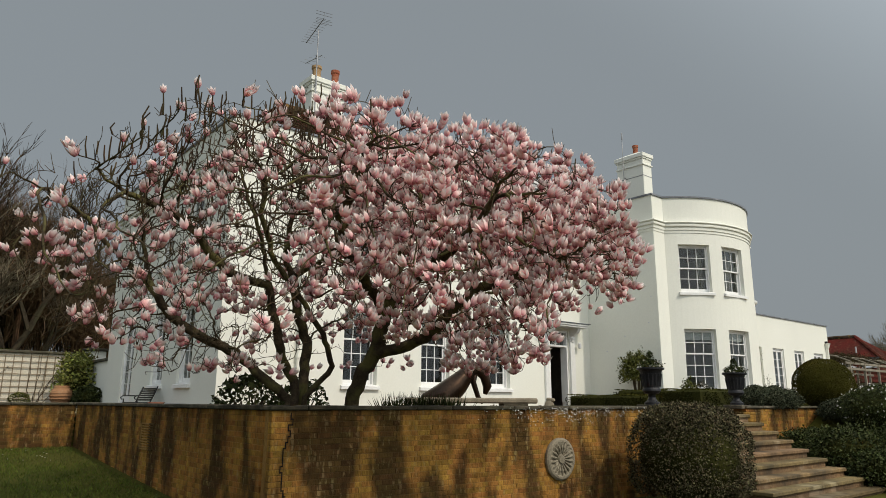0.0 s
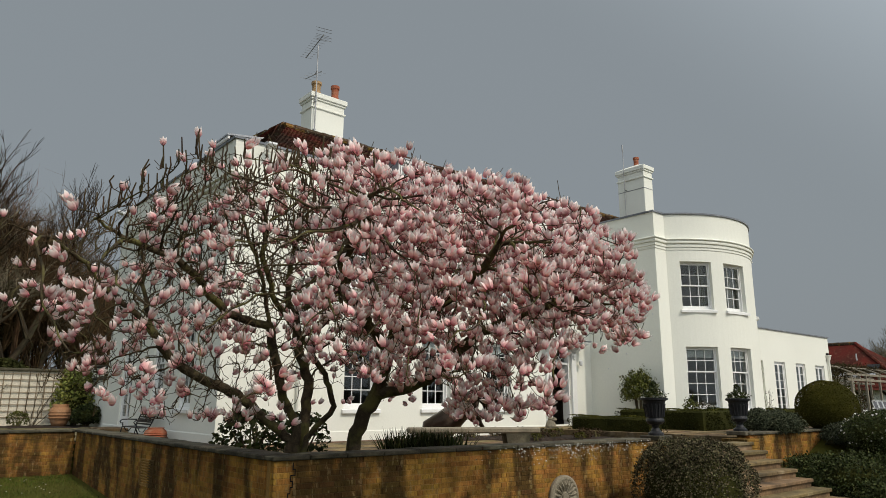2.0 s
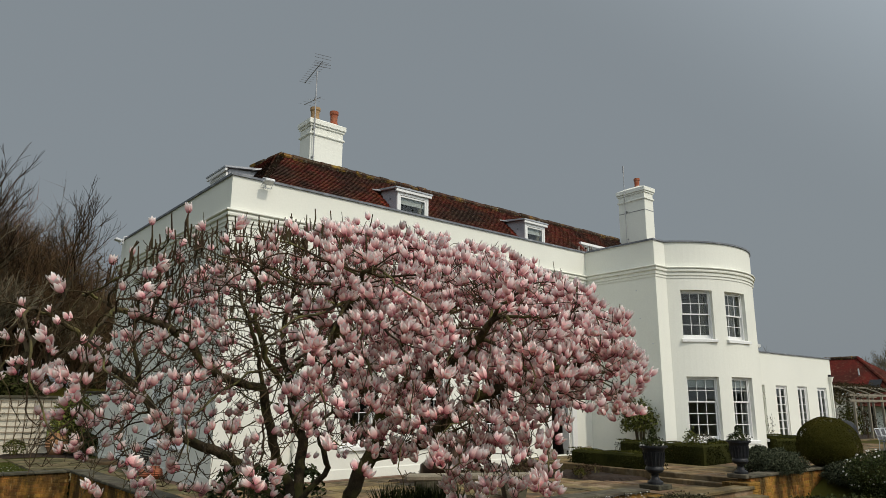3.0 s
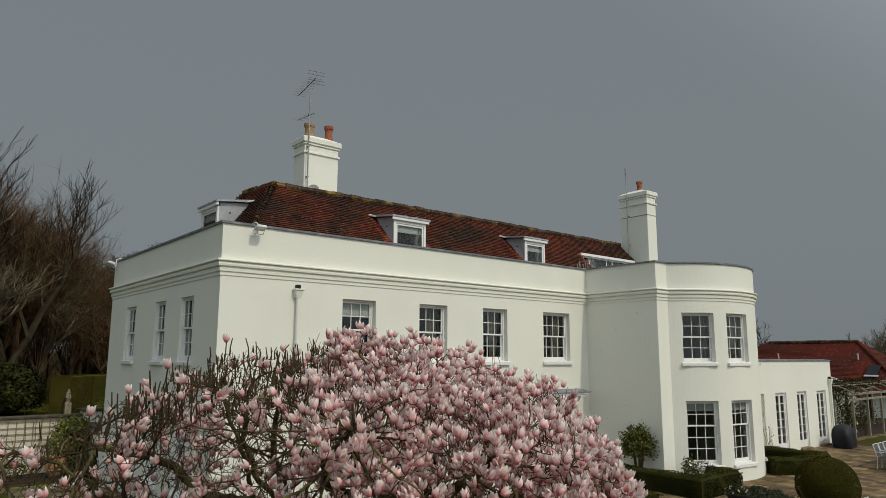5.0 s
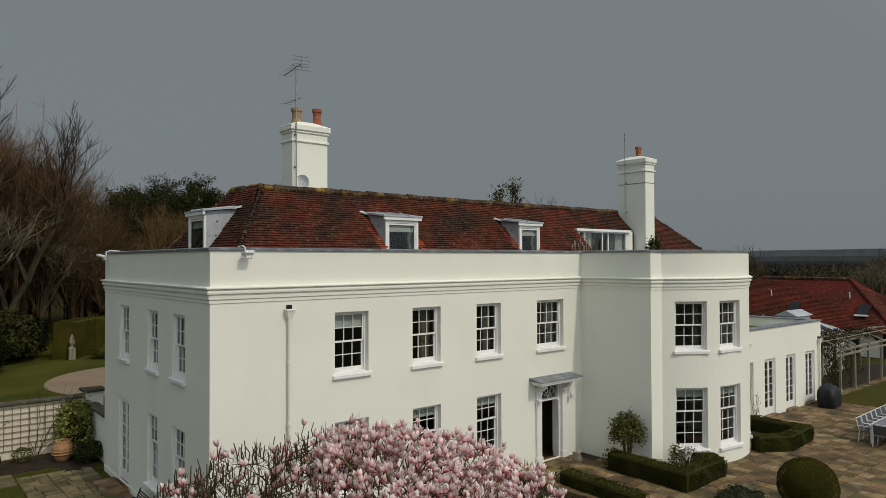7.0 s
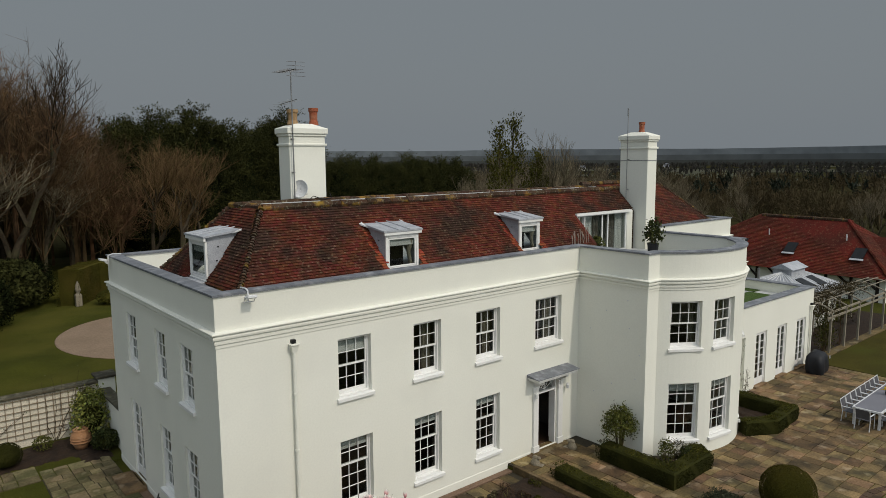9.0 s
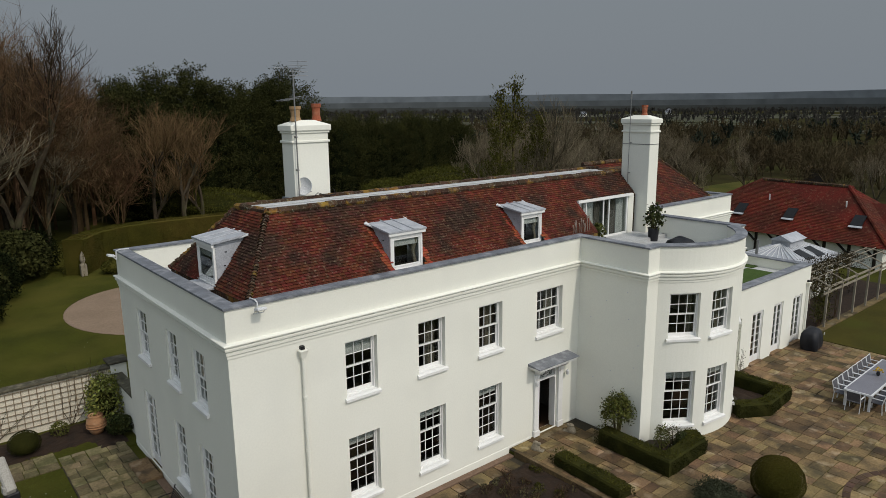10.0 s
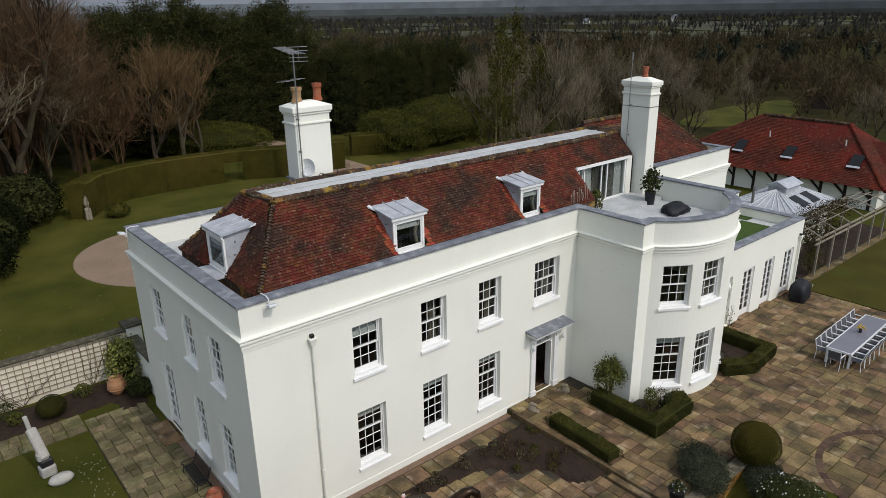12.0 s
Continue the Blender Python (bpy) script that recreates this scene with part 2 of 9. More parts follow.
wood_far = mat("bare_wood_branches", (0.105, 0.080, 0.044), (0.052, 0.041, 0.024), 0.95, s1=0.09, s2=0.5, bump=0.0, vary=0.08, per="island", c3=(0.060, 0.055, 0.030), s3=0.03, c3_amount=0.7, spec=0.0)
# bare wood greyed down for distance, haze mixed into the colour
wood_hazed = mat("far_woods_haze_tint", (0.062, 0.057, 0.050), (0.045, 0.042, 0.038), 0.95, s1=0.02, s2=0.2, bump=0.0, vary=0.06, per="island", c3=(0.060, 0.064, 0.050), s3=0.01, c3_amount=0.7, spec=0.0)
wood_red = mat("reddish_bare_twigs", (0.126, 0.080, 0.042), (0.070, 0.047, 0.027), 0.95, s1=0.12, s2=2.0, bump=0.0, vary=0.3, per="island", c3=(0.142, 0.066, 0.038), s3=0.07, c3_amount=0.7, spec=0.0)
wood_warm = mat("warm_brown_twigs", (0.165, 0.105, 0.052), (0.10, 0.066, 0.034), 0.95, s1=0.5, s2=8, bump=0.0, vary=0.3, per="island", spec=0.0)
wood_pale = mat("pale_grey_twigs", (0.195, 0.163, 0.110), (0.12, 0.10, 0.066), 0.9, s1=0.5, s2=8, bump=0.0, vary=0.35, per="island", spec=0.05)
dark_iron = mat("black_iron", (0.018, 0.018, 0.02), (0.012, 0.012, 0.013), 0.45, metal=0.3, s1=4, s2=40, bump=0.1)
urn_lead = mat("dark_cast_lead", (0.035, 0.036, 0.04), (0.022, 0.022, 0.025), 0.5, metal=0.4, s1=4, s2=40, bump=0.2)
bronze = mat("brown_bronze", (0.055, 0.032, 0.02), (0.03, 0.02, 0.014), 0.3, metal=0.8, s1=3, s2=20, bump=0.05)
alu = mat("galvanised_metal", (0.38, 0.38, 0.38), (0.3, 0.3, 0.3), 0.4, metal=0.9, s1=6, s2=50, bump=0.02)
stone_white = mat("carved_pale_stone", (0.46, 0.44, 0.40), (0.34, 0.33, 0.30), 0.8, s1=3, s2=30, bump=0.25)
stone_plaque = mat("lichened_cast_stone", (0.30, 0.26, 0.19), (0.21, 0.18, 0.13), 0.9, s1=6, s2=40, bump=0.4)
cover_black = mat("black_fabric_cover", (0.012, 0.013, 0.017), (0.008, 0.009, 0.012), 0.6, s1=3, s2=30, bump=0.3, bscale=8)
table_grey = mat("grey_tabletop", (0.20, 0.20, 0.23), (0.17, 0.17, 0.195), 0.45, s1=2, s2=20, bump=0.03)
white_metal = mat("white_painted_metal", (0.72, 0.73, 0.74), (0.64, 0.65, 0.66), 0.4, s1=4, s2=40, bump=0.02)
mesh_grey = mat("grey_sling_mesh", (0.10, 0.10, 0.11), (0.08, 0.08, 0.09), 0.7, s1=4, s2=60, bump=0.1)
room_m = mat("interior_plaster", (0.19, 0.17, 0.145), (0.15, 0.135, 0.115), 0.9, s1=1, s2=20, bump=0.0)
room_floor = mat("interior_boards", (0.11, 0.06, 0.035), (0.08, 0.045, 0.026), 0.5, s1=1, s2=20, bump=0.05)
cloth_white = mat("white_blind_cloth", (0.82, 0.82, 0.80), (0.76, 0.76, 0.74), 0.9, s1=5, s2=60, bump=0.1)
cloth_buff = mat("buff_curtain_cloth", (0.34, 0.30, 0.23), (0.26, 0.23, 0.18), 0.9, s1=5, s2=60, bump=0.1, stretch=(6, 6, 0.4))
oak_pale = mat("silvered_timber", (0.30, 0.265, 0.205), (0.21, 0.18, 0.135), 0.85, s1=4, s2=30, bump=0.3, stretch=(1, 1, 0.2))
oak = mat("weathered_timber", (0.19, 0.165, 0.13), (0.13, 0.11, 0.088), 0.85, s1=4, s2=30, bump=0.3, stretch=(1, 1, 0.2))
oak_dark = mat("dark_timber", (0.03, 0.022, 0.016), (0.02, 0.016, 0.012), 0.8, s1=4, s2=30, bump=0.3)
yellow_m = mat("yellow_petals", (0.62, 0.40, 0.03), (0.5, 0.3, 0.02), 0.7, s1=8, s2=60, bump=0.0, vary=0.2, per="island")
fake_turf = mat("bright_green_turf", (0.045, 0.085, 0.010), (0.032, 0.065, 0.008), 0.95, s1=2, s2=50, bump=0.5)
field_m = mat("distant_fields", (0.050, 0.060, 0.020), (0.04, 0.036, 0.02), 0.95, s1=0.012, s2=0.2, bump=0.0, c3=(0.045, 0.036, 0.026), s3=0.01, c3_amount=0.9)
thicket = mat("dark_bare_branches", (0.055, 0.038, 0.024), (0.034, 0.025, 0.017), 0.95, s1=0.3, s2=4, bump=0.0, vary=0.45, per="island", c3=(0.075, 0.045, 0.026), s3=0.15, c3_amount=0.6, spec=0.05)
wall_buff = mat("buff_limewash", (0.80, 0.74, 0.62), (0.72, 0.66, 0.53), 0.9, s1=1.2, s2=20, bump=0.15, c3=(0.5, 0.45, 0.34), s3=1.0, c3_amount=0.35)
trellis_m = mat("pale_trellis_timber", (0.30, 0.235, 0.155), (0.22, 0.17, 0.11), 0.85, s1=4, s2=30, bump=0.2)


def glass_material():
    m = bpy.data.materials.new("window_glass")
    m.use_nodes = True
    n, l = m.node_tree.nodes, m.node_tree.links
    n.clear()
    clear, gloss, mx, out, fr = (n.new("ShaderNode" + k) for k in ("BsdfTransparent", "BsdfGlossy", "MixShader", "OutputMaterial", "LayerWeight"))
    clear.inputs[0].default_value = (0.76, 0.79, 0.78, 1)
    gloss.inputs["Roughness"].default_value = 0.02
    fr.inputs["Blend"].default_value = 0.5
    steep, low = n.new("ShaderNodeMath"), n.new("ShaderNodeMath")
    steep.operation, low.operation = "POWER", "MULTIPLY_ADD"
    steep.inputs[1].default_value, low.inputs[1].default_value, low.inputs[2].default_value = 4.0, 0.85, 0.035
    tn, bp = n.new("ShaderNodeTexNoise"), n.new("ShaderNodeBump")
    tn.inputs["Scale"].default_value = 2.0
    bp.inputs["Strength"].default_value = 0.05
    l.new(tn.outputs["Fac"], bp.inputs["Height"])
    l.new(bp.outputs[0], gloss.inputs["Normal"])
    l.new(fr.outputs["Facing"], steep.inputs[0])
    l.new(steep.outputs[0], low.inputs[0])
    l.new(low.outputs[0], mx.inputs[0])
    l.new(clear.outputs[0], mx.inputs[1])
    l.new(gloss.outputs[0], mx.inputs[2])
    l.new(mx.outputs[0], out.inputs[0])
    return m


glass = glass_material()


# ---- mesh tools ----
class Shape:
    """Vertices and faces that become one mesh."""

    def __init__(self):
        self.v, self.f, self.uv = [], [], []

    def add(self, verts, faces):
        k = len(self.v)
        self.v.extend(tuple(p) for p in verts)
        self.f.extend(tuple(i + k for i in face) for face in faces)
        return self

    def box(self, x0, y0, z0, x1, y1, z1, b=0.0, m=None):
        if b <= 0:
            vs = [(x, y, z) for z in (z0, z1) for y in (y0, y1) for x in (x0, x1)]
            fs = [(0, 2, 3, 1), (4, 5, 7, 6), (0, 1, 5, 4), (2, 6, 7, 3), (0, 4, 6, 2), (1, 3, 7, 5)]
        else:
            lo, hi, vs, at = (x0, y0, z0), (x1, y1, z1), [], {}
            for c in range(8):
                s = [(c >> a) & 1 for a in range(3)]
                for a in range(3):
                    p = [(hi[k] if s[k] else lo[k]) + (0 if k == a else (-b if s[k] else b)) for k in range(3)]
                    at[c, a] = len(vs)
                    vs.append(tuple(p))
            fs = []
            for a in range(3):
                u, w = (a + 1) % 3, (a + 2) % 3
                for side in (0, 1):
                    ring = [(0, 0), (1, 0), (1, 1), (0, 1)]
                    if not side:
                        ring = ring[::-1]
                    fs.append(tuple(at[(side << a) | (i << u) | (j << w), a] for i, j in ring))
                for i in (0, 1):
                    for j in (0, 1):
                        c0 = (i << u) | (j << w)
                        c1 = c0 | (1 << a)
                        q = (at[c0, u], at[c1, u], at[c1, w], at[c0, w])
                        fs.append(q if (i ^ j) == 0 else q[::-1])
            for c in range(8):
                q = (at[c, 0], at[c, 1], at[c, 2])
                fs.append(q if bin(c).count("1") % 2 else q[::-1])
        if m is not None:
            vs = [m @ Vector(p) for p in vs]
        return self.add(vs, fs)

    def tube(self, pts, radii, seg=8, cap=True):
        pts = [Vector(p) for p in pts]
        if isinstance(radii, (int, float)):
            radii = [radii] * len(pts)
        rings, n = [], len(pts)
        up = Vector((0, 0, 1))
        d0 = (pts[1] - pts[0]).normalized()
        side = d0.cross(up if abs(d0.z) < 0.95 else Vector((1, 0, 0))).normalized()
        for i, p in enumerate(pts):
            d = (pts[min(i + 1, n - 1)] - pts[max(i - 1, 0)]).normalized()
            side = (side - d * side.dot(d)).normalized()
            w = d.cross(side)
            rings.append([p + (side * math.cos(a) + w * math.sin(a)) * radii[i] for a in (2 * math.pi * k / seg for k in range(seg))])
        vs = [q for r in rings for q in r]
        fs = [(i * seg + k, i * seg + (k + 1) % seg, (i + 1) * seg + (k + 1) % seg, (i + 1) * seg + k) for i in range(n - 1) for k in range(seg)]
        if cap:
            fs += [tuple(range(seg))[::-1], tuple((n - 1) * seg + k for k in range(seg))]
        return self.add(vs, fs)

    def lathe(self, c, profile, seg=20, sx=1.0, sy=1.0, rot=0.0):
        vs = [(c[0] + r * sx * math.cos(rot + 2 * math.pi * k / seg), c[1] + r * sy * math.sin(rot + 2 * math.pi * k / seg), c[2] + z) for r, z in profile for k in range(seg)]
        n = len(profile)
        fs = [(i * seg + k, i * seg + (k + 1) % seg, (i + 1) * seg + (k + 1) % seg, (i + 1) * seg + k) for i in range(n - 1) for k in range(seg)]
        fs += [tuple(range(seg))[::-1], tuple((n - 1) * seg + k for k in range(seg))]
        return self.add(vs, fs)

    def prism(self, poly, z0, z1):
        n = len(poly)
        vs = [(x, y, z0) for x, y in poly] + [(x, y, z1) for x, y in poly]
        fs = [tuple(range(n))[::-1], tuple(range(n, 2 * n))] + [(i, (i + 1) % n, n + (i + 1) % n, n + i) for i in range(n)]
        return self.add(vs, fs)

    def slab(self, quad, thick):
        """A plate: four corners of its top, thickness along the normal downwards."""
        q = [Vector(p) for p in quad]
        d = (q[1] - q[0]).cross(q[3] - q[0]).normalized() * -thick
        return self.add(q + [p + d for p in q], [(0, 1, 2, 3), (7, 6, 5, 4), (0, 4, 5, 1), (1, 5, 6, 2), (2, 6, 7, 3), (3, 7, 4, 0)])

    def mesh(self, name, smooth=False):
        me = bpy.data.meshes.new(name)
        me.from_pydata(self.v, [], self.f)
        if smooth:
            me.polygons.foreach_set("use_smooth", [True] * len(me.polygons))
        me.update()
        return me


def thing(name, place=(0, 0, 0), rz=0.0, label="", category="", group="", kind=""):
    e = new(name)
    e.empty_display_size = 0.2
    e.matrix_world = pose(*place, 0, 0, rz)
    return tagged(e, label, category, group, kind)


def part(name, shape, material, parent=None, label="", smooth=False, **tags):
    me = shape if isinstance(shape, bpy.types.Mesh) else shape.mesh(name, smooth)
    if not me.materials:
        me.materials.append(material)
    ob = new(name, me)
    if parent:
        ob.parent = parent
    return tagged(ob, label, **tags)


def grid_wall(shape, outer, inner, zs, solid):
    """A wall along two matching rows of plan points (outer face, inner face); solid(i, j) tells which cells stand."""
    nu, nz = len(outer) - 1, len(zs) - 1
    S = lambda i, j: 0 <= i < nu and 0 <= j < nz and solid(i, j)
    P = lambda row, i, j: (row[i][0], row[i][1], zs[j])
    for i in range(nu):
        for j in range(nz):
            if not S(i, j):
                continue
            quad = lambda a, b, c, d: shape.add((a, b, c, d), [(0, 1, 2, 3)])
            quad(P(outer, i, j), P(outer, i + 1, j), P(outer, i + 1, j + 1), P(outer, i, j + 1))
            quad(P(inner, i + 1, j), P(inner, i, j), P(inner, i, j + 1), P(inner, i + 1, j + 1))
            if not S(i, j + 1):
                quad(P(outer, i, j + 1), P(outer, i + 1, j + 1), P(inner, i + 1, j + 1), P(inner, i, j + 1))
            if not S(i, j - 1):
                quad(P(inner, i, j), P(inner, i + 1, j), P(outer, i + 1, j), P(outer, i, j))
            if not S(i - 1, j):
                quad(P(inner, i, j), P(outer, i, j), P(outer, i, j + 1), P(inner, i, j + 1))
            if not S(i + 1, j):
                quad(P(outer, i + 1, j), P(inner, i + 1, j), P(inner, i + 1, j + 1), P(outer, i + 1, j + 1))
    return shape


def offset_path(pts, d, closed=False):
    """The plan path moved d metres to its right."""
    n, out = len(pts), []
    for i in range(n):
        a = Vector(pts[(i - 1) % n]) if (closed or i > 0) else None
        b = Vector(pts[i])
        c = Vector(pts[(i + 1) % n]) if (closed or i < n - 1) else None
        ns = []
        for p, q in ((a, b), (b, c)):
            if p is not None and q is not None and (q - p).length > 1e-6:
                t = (q - p).normalized()
                ns.append(Vector((t.y, -t.x)))
        if len(ns) == 2:
            m = ns[0] + ns[1]
            m = m / max(m.length_squared / 2, 0.2)
        else:
            m = ns[0]
        out.append((b.x + m.x * d, b.y + m.y * d))
    return out


def sweep(shape, pts, profile, closed=False):
    """A moulding: profile of (outwards, height) swept along a plan path."""
    rows = [offset_path(pts, o, closed) for o, z in profile]
    n, k = len(pts), len(profile)
    vs = [(rows[j][i][0], rows[j][i][1], profile[j][1]) for i in range(n) for j in range(k)]
    fs = [(i * k + j, ((i + 1) % n) * k + j, ((i + 1) % n) * k + (j + 1) % k, i * k + (j + 1) % k) for i in range(n if closed else n - 1) for j in range(k)]
    if not closed:
        fs += [tuple(range(k)), tuple((n - 1) * k + j for j in range(k))[::-1]]
    return shape.add(vs, fs)


# ---- house: walls ----
T = 0.34                                   # wall thickness
TOP, BASE = 7.42, -0.42
BX0, BX1, BY = 14.13, 20.95, -3.0          # projecting bay
CX, CY, CR = 17.6, -0.66, 3.66             # centre and radius of the bow
EX, EY, NY = 29.7, 2.1, 9.75               # east end, set-back front, north side
half = math.asin((CX - 14.79) / CR)

UP = (4.00, 5.73)
LOW = (0.61, 2.70)
south_holes = [(3.49, 4.60, *UP), (6.18, 7.28, *UP), (8.80, 9.91, *UP), (11.70, 13.12, *UP),
               (3.49, 4.60, *LOW), (6.18, 7.28, *LOW), (8.80, 9.91, *LOW), (11.86, 12.92, -0.02, 2.72)]
west_holes = [(1.72, 2.72, *UP), (3.92, 4.92, *UP), (6.80, 7.90, *UP), (1.72, 2.72, *LOW), (3.92, 4.92, *LOW), (6.80, 7.95, -0.02, 2.70)]
wing_holes = [(24.62, 25.70, 0.06, 2.62), (26.80, 27.82, 0.06, 2.62), (28.96, 30.02, 0.06, 2.60)]


def straight_wall(name, u0, u1, z0, z1, holes, place, thick=T, label="cream-white rendered house wall with deep window openings"):
    us = sorted({u0, u1, *[h[k] for h in holes for k in (0, 1)]})
    zs = sorted({z0, z1, *[h[k] for h in holes for k in (2, 3)]})
    us = [u for u in us if u0 <= u <= u1]
    outer, inner = [place(u, 0) for u in us], [place(u, thick) for u in us]
    def solid(i, j):
        u, z = (us[i] + us[i + 1]) / 2, (zs[j] + zs[j + 1]) / 2
        return not any(h[0] < u < h[1] and h[2] < z < h[3] for h in holes)
    ob = part(name, grid_wall(Shape(), outer, inner, zs, solid), render_white)
    return tagged(ob, label, "wall", kind="structure")


straight_wall("wall_south", 0, BX0, BASE, TOP, south_holes, lambda u, d: (u, d))
straight_wall("wall_west", T, NY, BASE, TOP, west_holes, lambda u, d: (d, u), label="shaded cream-white rendered west wall of the house")
straight_wall("wall_north", T, EX, BASE, TOP, [], lambda u, d: (u, NY - d), label="cream-white rendered rear wall with raised parapet")
straight_wall("wall_east", EY, NY - T, BASE, TOP, [], lambda u, d: (EX - d, u), label="cream-white rendered end wall of the house")
straight_wall("wall_south_east", BX1 - T, EX - T, 3.3, TOP, [], lambda u, d: (u, EY + d), label="cream-white rendered set-back wall above the low wing")
straight_wall("wall_wing_south", BX1 - T, 30.8, BASE, 4.02, wing_holes + [(23.22, 23.56, 0.06, 2.62)], lambda u, d: (u, -2.0 + d), label="cream-white rendered wall of the single-storey wing")
straight_wall("wall_wing_east", -2.0 + T, EY, BASE, 4.02, [], lambda u, d: (30.8 - d, u), label="cream-white rendered end wall of the wing")
straight_wall("wall_wing_north", EX, 30.8 - T, BASE, 4.02, [], lambda u, d: (u, EY - d), label="cream-white rendered back wall of the wing")
part("niche_back", Shape().box(23.2, -1.86, 0.0, 23.6, -1.80, 2.7), render_white, label="shallow rendered niche in the wing wall", category="niche", kind="structure")

# the bay: straight returns with a bow between
win_half = math.asin(0.58 / CR)
win_angles = [radians(-34), radians(-7.2), radians(32)]
bow_angles = sorted({-half, half, *[a + s * win_half for a in win_angles for s in (-1, 1)], *[-half + 2 * half * k / 30 for k in range(31)]})
bow_angles = [a for k, a in enumerate(bow_angles) if k == 0 or a - bow_angles[k - 1] > 0.004 or any(abs(abs(a - w) - win_half) < 1e-6 for w in win_angles)]
bow_path = [(CX + CR * math.sin(a), CY - CR * math.cos(a)) for a in bow_angles]
bay_path = [(BX0, 0.0), (BX0, BY), *bow_path, (BX1, BY), (BX1, EY)]
bay_inner = offset_path(bay_path, -T)
bay_inner[0], bay_inner[-1] = (BX0 + T, 0.0), (BX1 - T, EY)
bay_zs = [BASE, 0.56, LOW[1], 3.98, 5.70, TOP]


def bay_solid(i, j):
    k = i - 2
    if 0 <= k < len(bow_angles) - 1 and j in (1, 3):
        a = (bow_angles[k] + bow_angles[k + 1]) / 2
        return not any(abs(a - w) < win_half for w in win_angles)
    return True


tagged(part("wall_bay", grid_wall(Shape(), bay_path, bay_inner, bay_zs, bay_solid), render_white), "cream-white rendered bay wall curving out into a bow", "wall", kind="structure")

# cornice, plinth and parapet coping all round
round_path = [(0, NY), (0, 0), (BX0, 0), (BX0, BY), *bow_path, (BX1, BY), (BX1, EY), (EX, EY), (EX, NY)]
cornice = sweep(Shape(), round_path, [(-0.02, 6.12), (0.020, 6.12), (0.020, 6.205), (0.048, 6.22), (0.052, 6.295), (0.030, 6.31), (0.030, 6.335), (0.088, 6.35), (0.096, 6.395), (0.088, 6.43), (0.064, 6.442), (0.064, 6.462), (0.128, 6.475), (0.132, 6.50), (0.120, 6.518), (0.010, 6.54), (-0.02, 6.54)], closed=True)
part("cornice", cornice, render_white, label="moulded white render cornice running round the house", category="cornice", kind="structure")
cap = sweep(Shape(), round_path, [(0.045, TOP + 0.002), (0.045, TOP + 0.06), (-0.16, TOP + 0.085), (-T - 0.05, TOP + 0.06), (-T - 0.05, TOP + 0.002)], closed=True)
part("parapet_coping", cap, lead, label="grey lead coping on the house parapet", category="coping", kind="structure")
wing_path = [(BX1, -2.0), (30.8, -2.0), (30.8, EY), (EX, EY)]
part("parapet_coping_wing", sweep(Shape(), wing_path, [(0.05, 4.022), (0.05, 4.075), (-0.2, 4.10), (-T - 0.12, 4.075), (-T - 0.12, 4.022)]), lead, label="grey lead coping on the low wing parapet", category="coping", kind="structure")
part("plinth", sweep(Shape(), [(0, NY), (0, 0), (BX0, 0)], [(-0.01, BASE), (0.014, BASE), (0.014, 0.03), (0.0, 0.06), (-0.01, 0.06)]), render_white, label="low painted plinth at the foot of the wall", category="plinth", kind="structure")

# floors inside, partitions added to block light and view, flat roofs
part("floor_ground", Shape().box(T, T, -0.2, EX - T, NY - T, -0.06).box(BX0 + T, BY + 0.3, -0.2, BX1 - T, T - 0.01, -0.06).box(BX1, -2 + T, -0.2, 30.4, 1.9, -0.06), room_floor, label="brown boarded floor inside the house", category="floor", kind="structure")
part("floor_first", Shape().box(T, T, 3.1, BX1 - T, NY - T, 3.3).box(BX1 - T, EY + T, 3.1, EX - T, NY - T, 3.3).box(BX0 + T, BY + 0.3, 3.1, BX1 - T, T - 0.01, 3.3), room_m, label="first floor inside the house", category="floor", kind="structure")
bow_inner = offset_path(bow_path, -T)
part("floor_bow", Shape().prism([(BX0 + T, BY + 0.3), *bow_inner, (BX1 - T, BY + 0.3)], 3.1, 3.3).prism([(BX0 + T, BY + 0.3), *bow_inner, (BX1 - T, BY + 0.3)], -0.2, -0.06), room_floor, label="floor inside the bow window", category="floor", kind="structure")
part("inner_walls", Shape().box(5.3, T, -0.06, 5.4, 5, 6.3).box(10.6, T, -0.06, 10.7, 5, 6.3).box(BX0 + 0.05, T, -0.06, BX0 + 0.15, 5, 6.3).box(T, 5.0, -0.06, EX - T, 5.1, 6.3), room_m, label="plain plastered partition walls added inside to stop light leaking through", category="wall", kind="structure")
part("roof_flat", Shape().box(T, T, 6.5, BX1 - T, NY - T, 6.62).box(BX1 - T, EY + T, 6.5, EX - T, NY - T, 6.62), membrane, label="flat roof behind the parapet", category="roof", kind="structure")
terr = [(BX0 + T, T), (BX0 + T, BY + T), *offset_path(bow_path, -T), (BX1 - T, BY + T), (BX1 - T, T)]
part("roof_terrace_floor", Shape().prism(terr, 6.32, 6.50).box(BX0 + T, T, 6.63, BX1 - T, 2.4, 6.66), membrane, label="pale roof terrace floor on top of the bay", category="floor", kind="structure")
part("roof_wing", Shape().box(BX1, -2 + T, 3.4, 30.8 - T, EY - 0.01, 3.52), membrane, label="flat roof of the low wing", category="roof", kind="structure")
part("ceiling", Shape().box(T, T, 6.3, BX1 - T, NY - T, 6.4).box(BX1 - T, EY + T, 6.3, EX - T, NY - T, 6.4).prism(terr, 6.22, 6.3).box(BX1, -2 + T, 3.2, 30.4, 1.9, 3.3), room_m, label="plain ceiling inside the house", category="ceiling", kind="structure")
